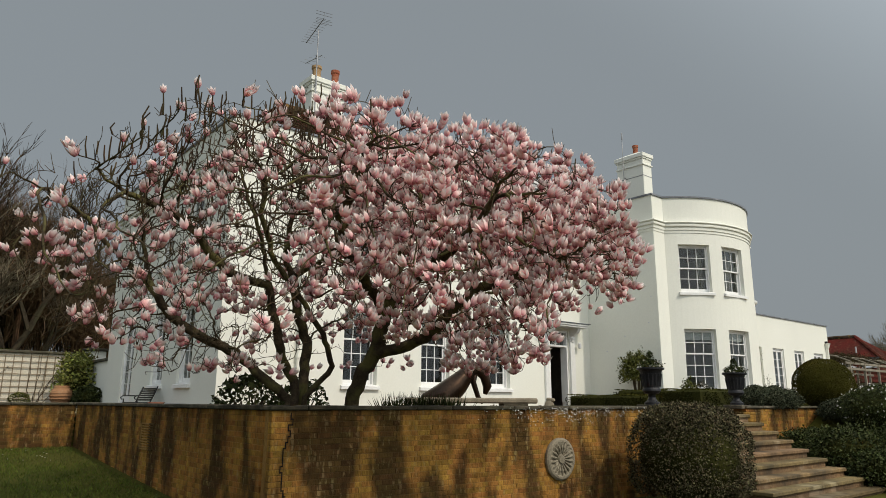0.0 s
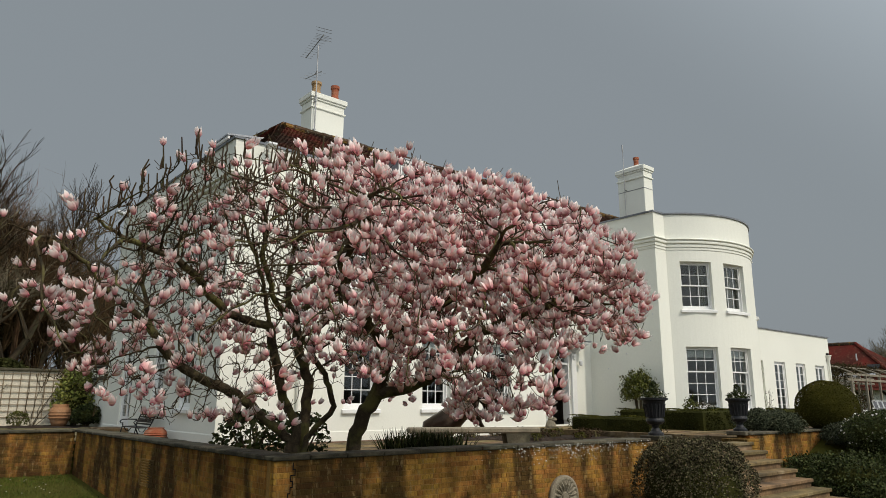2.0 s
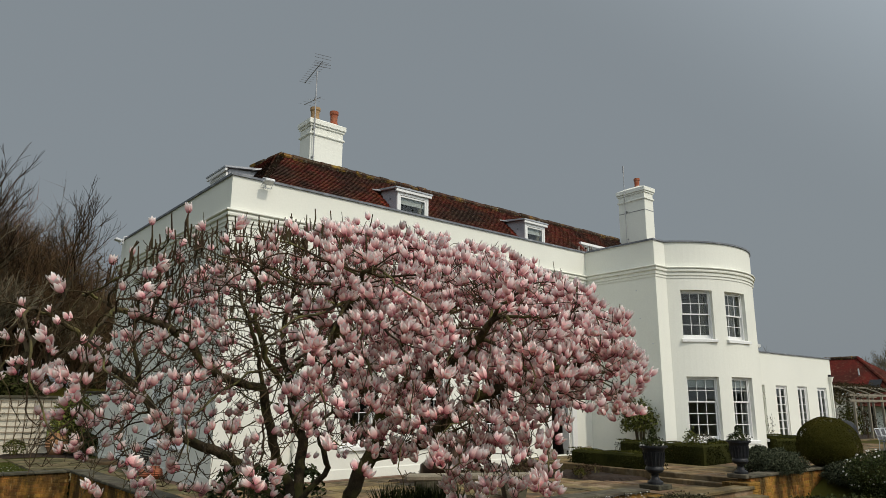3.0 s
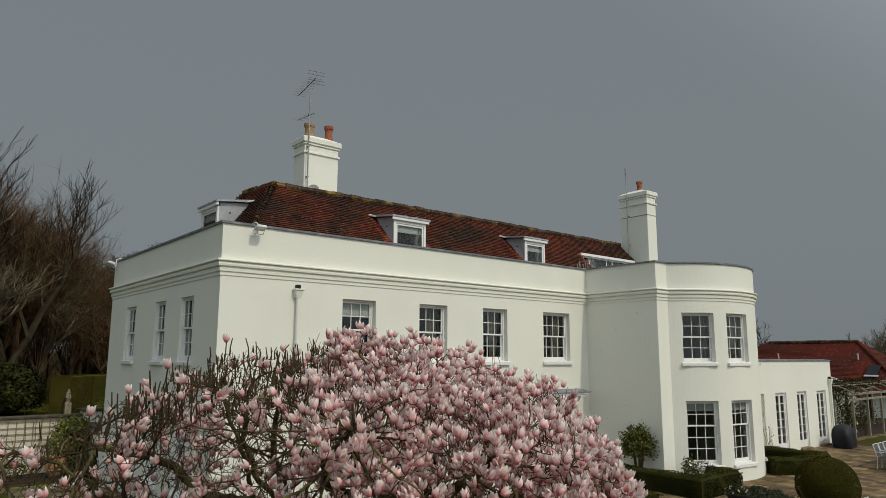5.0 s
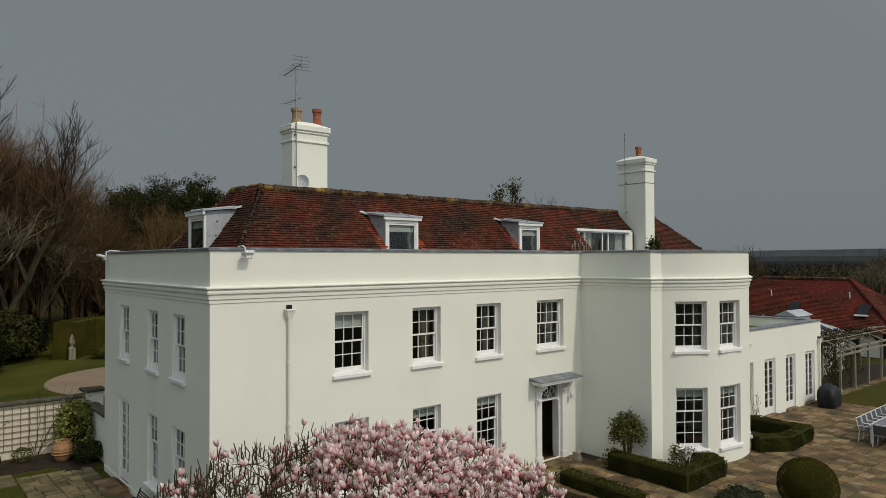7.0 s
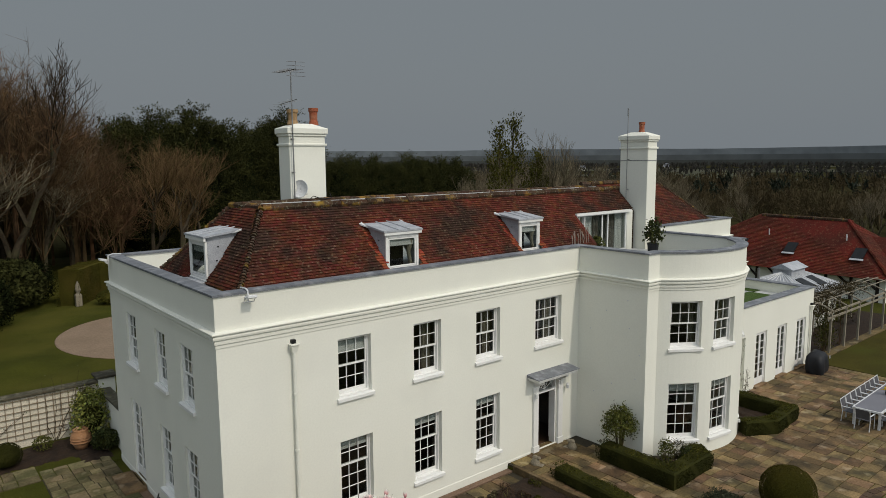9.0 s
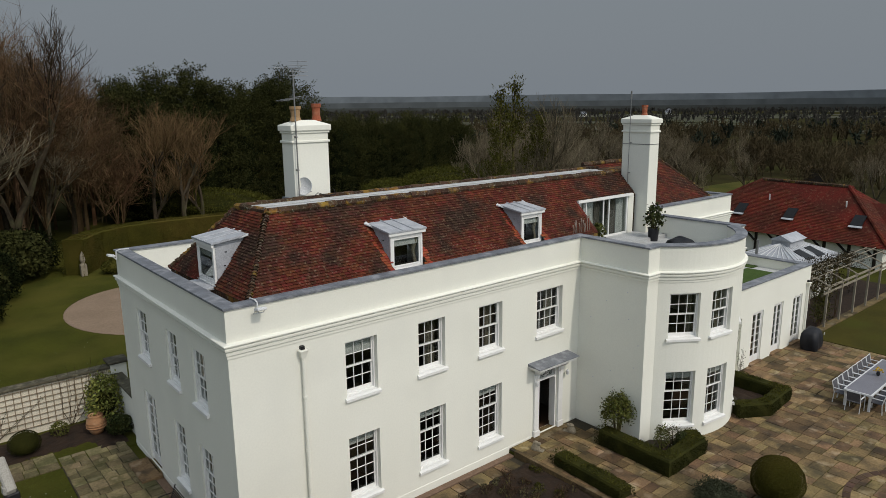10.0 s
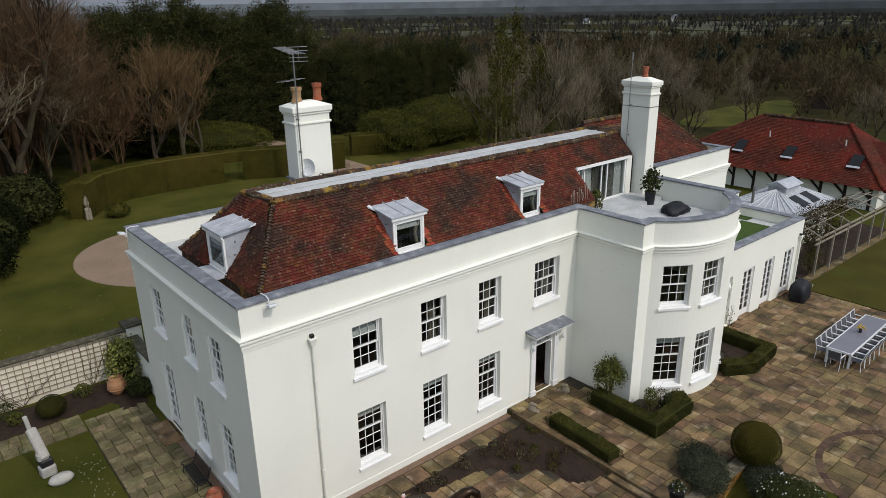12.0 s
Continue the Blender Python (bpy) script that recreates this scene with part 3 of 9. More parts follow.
part("turf_panel", Shape().box(22.6, -1.55, 3.53, 29.5, 0.8, 3.56, 0.01), fake_turf, label="bright green artificial turf panel on the flat roof", category="turf")
part("turf_panel", Shape().box(29.75, 0.6, 3.53, 30.4, 1.5, 3.56, 0.01), fake_turf, label="bright green artificial turf panel on the flat roof", category="turf")

# ---- windows ----
window_count = [0]
pane_meshes = {}


def pane_mesh(w, h):
    key = (round(w, 4), round(h, 4))
    if key not in pane_meshes:
        pane_meshes[key] = Shape().box(0, 0, 0, w, 0.006, h).mesh("pane")
        pane_meshes[key].materials.append(glass)
    return pane_meshes[key]


def sash(win, name, x0, x1, y, z0, z1, cols, rows, bottom=0.05, top=0.045, side=0.045):
    """One sash with its glazing bars, and every pane on its own."""
    s, d, bar = Shape(), 0.045, 0.022
    s.box(x0, y, z0, x0 + side, y + d, z1, 0.004).box(x1 - side, y, z0, x1, y + d, z1, 0.004)
    s.box(x0 + side, y, z0, x1 - side, y + d, z0 + bottom, 0.004).box(x0 + side, y, z1 - top, x1 - side, y + d, z1, 0.004)
    gx0, gx1, gz0, gz1 = x0 + side, x1 - side, z0 + bottom, z1 - top
    pw, ph = (gx1 - gx0) / cols, (gz1 - gz0) / rows
    for c in range(1, cols):
        s.box(gx0 + c * pw - bar / 2, y + 0.006, gz0, gx0 + c * pw + bar / 2, y + d - 0.006, gz1, 0.003)
    for r in range(1, rows):
        s.box(gx0, y + 0.008, gz0 + r * ph - bar / 2, gx1, y + d - 0.008, gz0 + r * ph + bar / 2, 0.003)
    ob = part(name, s, white_wood, win)
    me = pane_mesh(pw, ph)
    for c in range(cols):
        for r in range(rows):
            p = part("pane", me, glass, ob)
            p.location = (gx0 + c * pw, y + d * 0.55, gz0 + r * ph)
            p.rotation_euler = (random.uniform(-0.006, 0.006), 0, random.uniform(-0.006, 0.006))
            p.visible_shadow = False
    return ob


def sash_window(place, rz, w, h, cols, top_rows, low_rows, label, blind=0.0, curtain=0.0, recess=0.15):
    """Origin at the opening's lower left corner on the outer wall face; x along the wall, y inwards."""
    window_count[0] += 1
    win = thing(f"window_{window_count[0]}", place, rz, label, "window", kind="structure")
    f = Shape()
    j, y0, y1 = 0.055, recess, recess + 0.15
    f.box(0, y0, 0.0, j, y1, h, 0.006).box(w - j, y0, 0, w, y1, h, 0.006).box(j, y0, h - j, w - j, y1, h, 0.006).box(j, y0, 0, w - j, y1, 0.05, 0.006)
    part("window_frame", f, white_wood, win)
    cill = Shape()
    cill.add([(-0.07, -0.085, -0.10), (w + 0.07, -0.085, -0.10), (w + 0.07, recess + 0.02, -0.10), (-0.07, recess + 0.02, -0.10), (-0.07, -0.085, -0.015), (w + 0.07, -0.085, -0.015), (w + 0.07, 0.001, 0.012), (-0.07, 0.001, 0.012)],
             [(3, 2, 1, 0), (0, 1, 5, 4), (4, 5, 6, 7), (1, 2, 6, 5), (3, 0, 4, 7), (2, 3, 7, 6)])
    cill.box(0.002, 0.0, -0.03, w - 0.002, recess + 0.04, 0.02)
    part("window_sill", cill, white_wood, win)
    rows = top_rows + low_rows
    zm = 0.05 + (h - 0.1) * low_rows / rows + 0.03
    sash(win, "upper_sash", j, w - j, y0 + 0.03, zm - 0.03, h - j, cols, top_rows)
    sash(win, "lower_sash", j, w - j, y0 + 0.08, 0.05, zm + 0.02, cols, low_rows, bottom=0.11)
    if blind:
        b, n = Shape(), 6
        for k in range(n):
            b.box(j, y0 + 0.083 + 0.008 * (k % 2), h - j - blind * (k + 1) / n, w - j, y0 + 0.093 + 0.008 * (k % 2), h - j - blind * k / n, 0.003)
        part("blind", b, cloth_white, win, "white folded fabric blind")
    if curtain:
        for x0, x1 in ((j, j + 0.02 + curtain * 0.35), (w - j - curtain, w - j)):
            c, n = Shape(), max(4, int((x1 - x0) / 0.04))
            rowv = [(x0 + (x1 - x0) * k / n, y1 + 0.16 + 0.03 * math.sin(k * 2.1)) for k in range(n + 1)]
            for k in range(n):
                (a0, b0), (a1, b1) = rowv[k], rowv[k + 1]
                c.add([(a0, b0, 0), (a1, b1, 0), (a1, b1, h), (a0, b0, h), (a0, b0 + 0.01, 0), (a1, b1 + 0.01, 0), (a1, b1 + 0.01, h), (a0, b0 + 0.01, h)],
                      [(0, 1, 2, 3), (7, 6, 5, 4), (0, 3, 7, 4), (1, 5, 6, 2)])
            part("curtain", c, cloth_buff, win, "buff patterned curtain")
    return win


up_label = "white timber sash window with small panes and projecting sill"
low_label = "tall white timber sash window with small panes, ground floor"
for k, (x0, x1, z0, z1) in enumerate(south_holes[:4]):
    sash_window((x0, 0, z0), 0, x1 - x0, z1 - z0, 4 if k == 3 else 3, 2, 2, up_label, blind=(0.42, 0, 0, 0)[k], curtain=(0, 0.42, 0.36, 0.5)[k])
for k, (x0, x1, z0, z1) in enumerate(south_holes[4:7]):
    sash_window((x0, 0, z0), 0, x1 - x0, z1 - z0, 3, 2, 3, low_label, blind=0.3)
for k, (y0, y1, z0, z1) in enumerate(west_holes[:5]):
    up = z0 > 3
    sash_window((0, y1, z0), -90, y1 - y0, z1 - z0, 3, 2, 2 if up else 3, up_label if up else low_label, recess=0.06)
for a in win_angles:
    for z0, z1 in ((0.56, LOW[1]), (3.98, 5.70)):
        w = 2 * CR * math.sin(win_half)
        px, py = CX + CR * math.sin(a), CY - CR * math.cos(a) + 0.0
        ux, uy = math.cos(a), math.sin(a)
        sag = CR * (1 - math.cos(win_half))
        ox, oy = px - ux * w / 2 - math.sin(a) * sag, py - uy * w / 2 + math.cos(a) * sag
        sash_window((ox, oy, z0), math.degrees(a), w, z1 - z0, 3, 2, 2 if z0 > 3 else 3, "white timber sash window set in the curved bow", blind=0.3 if z0 < 3 else 0, curtain=0.3 if z0 > 3 else 0, recess=0.13)


def french_door(place, rz, w, h, label, cols=2, rows=6):
    window_count[0] += 1
    win = thing(f"door_{window_count[0]}", place, rz, label, "door", kind="structure")
    f = Shape()
    f.box(0, 0.05, 0, 0.05, 0.2, h, 0.006).box(w - 0.05, 0.05, 0, w, 0.2, h, 0.006).box(0.05, 0.05, h - 0.05, w - 0.05, 0.2, h, 0.006)
    part("door_frame", f, white_wood, win)
    part("threshold", Shape().box(-0.05, -0.12, -0.1, w + 0.05, 0.2, 0.02, 0.01), york, win, "worn stone threshold")
    mid = w / 2
    for x0, x1 in ((0.05, mid - 0.002), (mid + 0.002, w - 0.05)):
        leaf = sash(win, "door_leaf", x0, x1, 0.08, 0.03, h - 0.055, 1 if cols == 2 else 2, rows, bottom=0.32, top=0.09, side=0.07)
    part("door_handle", Shape().tube([(mid - 0.03, 0.08, 1.0), (mid - 0.03, 0.03, 1.0), (mid - 0.12, 0.03, 1.0)], 0.011, 8), alu, win, "small metal lever handle")
    return win


for x0, x1, z0, z1 in wing_holes:
    french_door((x0, -2.0, z0), 0, x1 - x0, z1 - z0, "white glazed french doors with many small panes")
y0, y1, z0, z1 = west_holes[5]
french_door((0, y1, z0), -90, y1 - y0, z1 - z0, "white glazed garden doors in the shaded wall")

# ---- front door with hood ----
door = thing("door_entrance", (0, 0, 0), 0, "white panelled entrance door standing open under a lead hood", "door", kind="structure")
fx0, fx1, fz = 11.86, 12.92, 2.72
f = Shape().box(fx0, 0.03, -0.02, fx0 + 0.07, 0.3, fz, 0.008).box(fx1 - 0.07, 0.03, -0.02, fx1, 0.3, fz, 0.008).box(fx0 + 0.07, 0.03, fz - 0.07, fx1 - 0.07, 0.3, fz, 0.008).box(fx0 + 0.07, 0.05, 2.12, fx1 - 0.07, 0.26, 2.2, 0.008)
part("door_frame", f, white_wood, door)
for x0, x1 in ((fx0 - 0.27, fx0 - 0.02), (fx1 + 0.02, fx1 + 0.27)):
    s = Shape().box(x0, -0.09, 0.0, x1, -0.002, 2.5, 0.01).box(x0 - 0.03, -0.12, 0.0, x1 + 0.03, -0.002, 0.24, 0.01).box(x0 - 0.02, -0.11, 2.42, x1 + 0.02, -0.002, 2.52, 0.012)
    part("pilaster", s, white_wood, door, "white timber pilaster beside the door")
    xc = (x0 + x1) / 2
    b = Shape()
    prof = [(0, 2.30), (-0.12, 2.32), (-0.15, 2.42), (-0.13, 2.52), (-0.22, 2.56), (-0.36, 2.66), (-0.42, 2.78), (-0.42, 2.86), (0, 2.86)]
    n = len(prof)
    b.add([(xx, yy - 0.001, zz) for xx in (xc - 0.07, xc + 0.07) for yy, zz in prof], [tuple(range(n)), tuple(range(2 * n - 1, n - 1, -1))] + [(k, n + k, n + (k + 1) % n, (k + 1) % n) for k in range(n)])
    part("bracket", b, white_wood, door, "scrolled white hood bracket")
h = Shape().box(11.32, -0.56, 2.86, 13.46, -0.002, 2.93, 0.012).box(11.36, -0.52, 2.80, 13.42, -0.002, 2.86, 0.01)
part("hood", h, white_wood, door, "flat white door hood")
part("hood_lead", Shape().add([(11.27, -0.60, 2.935), (13.51, -0.60, 2.935), (13.51, -0.003, 2.935), (11.27, -0.003, 2.935), (11.27, -0.60, 2.955), (13.51, -0.60, 2.955), (13.51, -0.003, 3.04), (11.27, -0.003, 3.04)],
     [(3, 2, 1, 0), (0, 1, 5, 4), (4, 5, 6, 7), (1, 2, 6, 5), (3, 0, 4, 7), (2, 3, 7, 6)]), lead, door, "lead sheet on top of the hood")
fan = Shape()
for k in range(1, 6):
    a = math.pi * k / 6
    fan.tube([(12.39, 0.14, 2.21), (12.39 + 0.44 * math.cos(a), 0.14, 2.21 + 0.43 * math.sin(a))], 0.01, 6)
for r in (0.2, 0.43):
    fan.tube([(12.39 + r * math.cos(math.pi * k / 14), 0.14, 2.205 + r * math.sin(math.pi * k / 14)) for k in range(15)], 0.011, 6)
light = part("fanlight", fan, white_wood, door, "fan-shaped glazing bars over the door")
p = part("pane", Shape().box(fx0 + 0.07, 0.15, 2.2, fx1 - 0.07, 0.156, fz - 0.07), glass, light)
p.visible_shadow = False
leaf = Shape().box(0, 0, 0.01, 0.46, 0.045, 2.1, 0.006)
for px, pz, pw, ph in ((0.08, 0.15, 0.3, 0.6), (0.08, 0.95, 0.3, 0.95)):
    for yy in (-0.012, 0.045):
        leaf.box(px, yy, pz, px + pw, yy + 0.012, pz + ph, 0.004)
lf = part("door_leaf", leaf, white_wood, door, "open white panelled door leaf")
lf.location, lf.rotation_euler = (fx0 + 0.08, 0.32, 0), (0, 0, radians(97))
side = Shape().box(fx1 - 0.12, -0.02, 0.2, fx1 - 0.075, 0.28, 2.1, 0.005)
part("reveal_panel", side, white_wood, door)
part("doorstep", Shape().box(11.5, -0.35, -0.12, 13.3, 0.3, 0.012, 0.012), york, door, "worn stone doorstep")
part("hall_curtain", Shape().tube([(12.16, 0.75, 0), (12.16, 0.72, 1.1), (12.12, 0.75, 2.1)], [0.1, 0.07, 0.1], 10), cloth_buff, door, "heavy grey door curtain inside")
for x in (11.62, 13.36):
    lantern = thing("wall_lantern", (x, -0.1, 2.2), 0, "small white lantern fixed beside the entrance door", "lamp", "door lanterns")
    part("lantern_body", Shape().lathe((0, -0.06, 0), [(0.03, -0.1), (0.06, -0.08), (0.07, 0.05), (0.02, 0.12)], 8), white_metal, lantern)
    part("arm", Shape().box(-0.02, -0.03, -0.02, 0.02, 0.02, 0.02), white_metal, lantern)

# ---- main roof ----
EZ, RZ = 7.28, 9.33
roof = thing("roof_main", (0, 0, 0), 0, "steep hipped roof of dark red clay tiles with a flat top", "roof", kind="structure")
# corner points: eaves and flat top
A0, A1 = (0.92, 0.62), (2.62, 2.70)     # south-west corner
B0, B1 = (0.80, 6.3), (2.40, 4.35)      # north-west corner
XE = 20.1                               # verge beside the east chimney
plain = Shape()
plain.add([(*A0, EZ), (XE, 0.62, EZ), (XE, 2.70, RZ), (*A1, RZ), (*B0, EZ), (*B1, RZ), (24.5, 4.35, RZ), (24.5, 6.3, EZ), (XE, 0.62, 6.6), (A0[0], A0[1], 6.6), (B0[0], B0[1], 6.6)],
          [(7, 4, 5, 6), (3, 2, 6, 5), (0, 9, 10, 4)])
pitch = (RZ - EZ) / 2.08
at_y = lambda x, y: (x, y, EZ + (y - 0.62) * pitch)
# front slope in strips, open where the dormers and the terrace doors stand
plain.add([(*A0, EZ), at_y(5.84, 0.62), at_y(5.84, 2.70), (*A1, RZ)], [(0, 1, 2, 3)])
for x0, x1, y0 in ((5.84, 7.14, 1.98), (7.14, 11.82, 0.62), (11.82, 12.88, 1.98), (12.88, 15.95, 0.62), (15.95, XE, 1.74)):
    plain.add([at_y(x0, y0), at_y(x1, y0), at_y(x1, 2.70), at_y(x0, 2.70)], [(0, 1, 2, 3)])
plain.add([(A0[0], A0[1], 6.6), (15.95, 0.62, 6.6), (15.95, 0.62, EZ), (A0[0], A0[1], EZ)], [(0, 1, 2, 3)])
plain.add([(15.95, 0.62, 6.6), (15.95, 2.0, 6.6), at_y(15.95, 2.0), at_y(15.95, 0.62)], [(0, 1, 2, 3)])
plain.add([(XE, 1.75, 6.6), at_y(XE, 1.75), (XE, 2.70, RZ), (XE, 4.35, RZ), (XE, 4.35, 6.6)], [(0, 1, 2, 3, 4)])
# end slope, open at its dormer
plain.add([(*A0, EZ), (0.88, 2.79, EZ), (2.61, 2.79, RZ), (*A1, RZ)], [(3, 2, 1, 0)])
plain.add([(1.93, 2.79, 8.63), (1.82, 4.09, 8.63), (2.43, 4.09, RZ), (2.61, 2.79, RZ)], [(3, 2, 1, 0)])
plain.add([(0.85, 4.09, EZ), (*B0, EZ), (*B1, RZ), (2.43, 4.09, RZ)], [(3, 2, 1, 0)])
part("roof_deck", plain, tile_lichen, roof)


def tile_field(eave0, eave1, top0, top1, rows, width=0.17, hole=None):
    """Plain tiles laid course by course between an eave and a top edge."""
    s = Shape()
    e0, e1, t0, t1 = (Vector(p) for p in (eave0, eave1, top0, top1))
    nrm = (e1 - e0).cross(t0 - e0).normalized()
    if nrm.z < 0:
        nrm = -nrm
    along = (e1 - e0).normalized()
    rise = (t0 - e0) - along * (t0 - e0).dot(along)
    step = rise / rows
    for r in range(rows):
        a = e0.lerp(t0, r / rows)
        b = e1.lerp(t1, r / rows)
        L = (b - a).length
        n = max(1, int(L / width))
        w = L / n
        sh = 0.5 * w * (r % 2)
        for k in range(n + (r % 2)):
            u0, u1 = max(0, k * w - sh), min(L, (k + 1) * w - sh)
            if u1 - u0 < 0.02:
                continue
            o = a + along * (u0 + 0.003)
            x = along * (u1 - u0 - 0.006)
            if hole and hole(o + x * 0.5):
                continue
            lift, tip = 0.012 + random.random() * 0.010, random.uniform(-0.006, 0.006)
            up = step * 1.12
            low = nrm * (0.026 + lift) - step * 0.06
            top = nrm * 0.012
            q = [o + low - x * 0 + along * 0, o + x + low + nrm * tip, o + x + up + top, o + up + top]
            d = -nrm * 0.022
            s.add(q + [q[0] + d, q[1] + d], [(0, 1, 2, 3), (4, 5, 1, 0), (5, 2, 1), (0, 3, 4)])
    return s


def in_dormer(p):
    return any(x0 < p.x < x1 and p.z < 8.62 for x0, x1 in ((5.87, 7.11), (11.82, 12.88))) or (15.95 < p.x < XE and p.z < 8.42)


def beside_dormer(p):
    """Newer tiles laid against the dormer cheeks."""
    return any(x0 - 0.24 < p.x < x0 + 0.02 or x1 - 0.02 < p.x < x1 + 0.24 for x0, x1 in ((5.87, 7.11), (11.82, 12.88))) and p.z < 8.45


fields = (tile_field((*A0, EZ), (XE, 0.62, EZ), (*A1, RZ), (XE, 2.70, RZ), 29, hole=lambda p: in_dormer(p) or beside_dormer(p)),
          tile_field((*A0, EZ), (XE, 0.62, EZ), (*A1, RZ), (XE, 2.70, RZ), 29, hole=lambda p: in_dormer(p) or not beside_dormer(p)))
for field, clay, words in zip(fields, (tile_clay, tile_fresh), ("courses of dark red clay tiles", "cleaner bright red tiles against the dormers")):
    part("roof_tiles", field, clay, roof, words, kind="stuff")
part("roof_tiles", tile_field((*B0, EZ), (*A0, EZ), (*B1, RZ), (*A1, RZ), 28, hole=lambda p: 2.83 < p.y < 4.05 and p.z < 8.6), tile_clay, roof, "courses of dark red clay tiles", kind="stuff")
# eastern part, set back behind the chimney
G0, G1, H0, H1 = (20.5, 2.62), (20.5, 5.1), (28.6, 2.62), (26.9, 5.1)
part("roof_deck", Shape().add([(*G0, EZ), (*H0, EZ), (*H1, 9.45), (*G1, 9.45), (28.6, 8.6, EZ), (20.5, 8.6, EZ), (20.5, 4.3, RZ)], [(0, 1, 2, 3), (1, 4, 2), (4, 5, 3, 2), (0, 3, 5)]), tile_lichen, roof)
part("roof_tiles", tile_field((*G0, EZ), (*H0, EZ), (*G1, 9.45), (*H1, 9.45), 30), tile_clay, roof, "courses of dark red clay tiles", kind="stuff")


def ridge_run(p0, p1, r=0.12, step=0.33, bonnet=False):
    s = Shape()
    a, b = Vector(p0), Vector(p1)
    n = int((b - a).length / step)
    for k in range(n):
        q0, q1 = a.lerp(b, k / n), a.lerp(b, (k + 1.08) / n)
        jit = Vector((random.uniform(-1, 1), random.uniform(-1, 1), random.uniform(-1, 1))) * (0.018 if bonnet else 0.015)
        s.tube([q0 + jit, q1 + jit], [r * random.uniform(1.0, 1.35), r * 0.6] if bonnet else [r, r * random.uniform(0.9, 1.0)], 7)
    return s


part("hip_tiles", ridge_run((*A0, EZ + 0.03), (*A1, RZ + 0.02), 0.085, 0.10, True), tile_lichen, roof, "lichened bonnet hip tiles", kind="stuff")
part("hip_tiles", ridge_run((*B0, EZ + 0.03), (*B1, RZ + 0.02), 0.085, 0.10, True), tile_lichen, roof, "lichened bonnet hip tiles", kind="stuff")
part("hip_tiles", ridge_run((*H0, EZ + 0.03), (*H1, 9.47), 0.085, 0.10, True), tile_lichen, roof, "lichened bonnet hip tiles", kind="stuff")
part("ridge_tiles", ridge_run((*A1, RZ + 0.02), (XE, 2.70, RZ + 0.02), 0.13), tile_lichen, roof, "lichened grey-brown ridge tiles", kind="stuff")
part("ridge_tiles", ridge_run((*A1, RZ + 0.02), (*B1, RZ + 0.02), 0.13), tile_lichen, roof, "lichened grey-brown ridge tiles", kind="stuff")
part("ridge_tiles", ridge_run((*B1, RZ + 0.02), (XE + 0.5, 4.35, RZ + 0.02), 0.13), tile_lichen, roof, "lichened grey-brown ridge tiles", kind="stuff")
part("ridge_tiles", ridge_run((*G1, 9.47), (*H1, 9.47), 0.13), tile_lichen, roof, "lichened grey-brown ridge tiles", kind="stuff")
part("ridge_flat", Shape().box(2.75, 3.0, RZ + 0.02, 19.6, 4.12, RZ + 0.06, 0.01).box(2.75, 3.5, RZ + 0.06, 19.6, 3.56, RZ + 0.1, 0.01), membrane, roof, "pale lead-covered flat ridge")
part("verge_strip", Shape().slab([(15.80, 0.62, EZ + 0.055), (15.97, 0.62, EZ + 0.055), (15.97, 1.78, EZ + 0.055 + 1.16 * pitch), (15.80, 1.78, EZ + 0.055 + 1.16 * pitch)], 0.05), tile_clay, roof, "tile verge at the cut edge of the roof")
part("verge_board", Shape().slab([(15.95, 1.62, 8.47), (19.75, 1.62, 8.47), (19.75, 1.73, 8.47), (15.95, 1.73, 8.47)], 0.10), white_wood, roof, "white fascia board over the roof terrace doors")


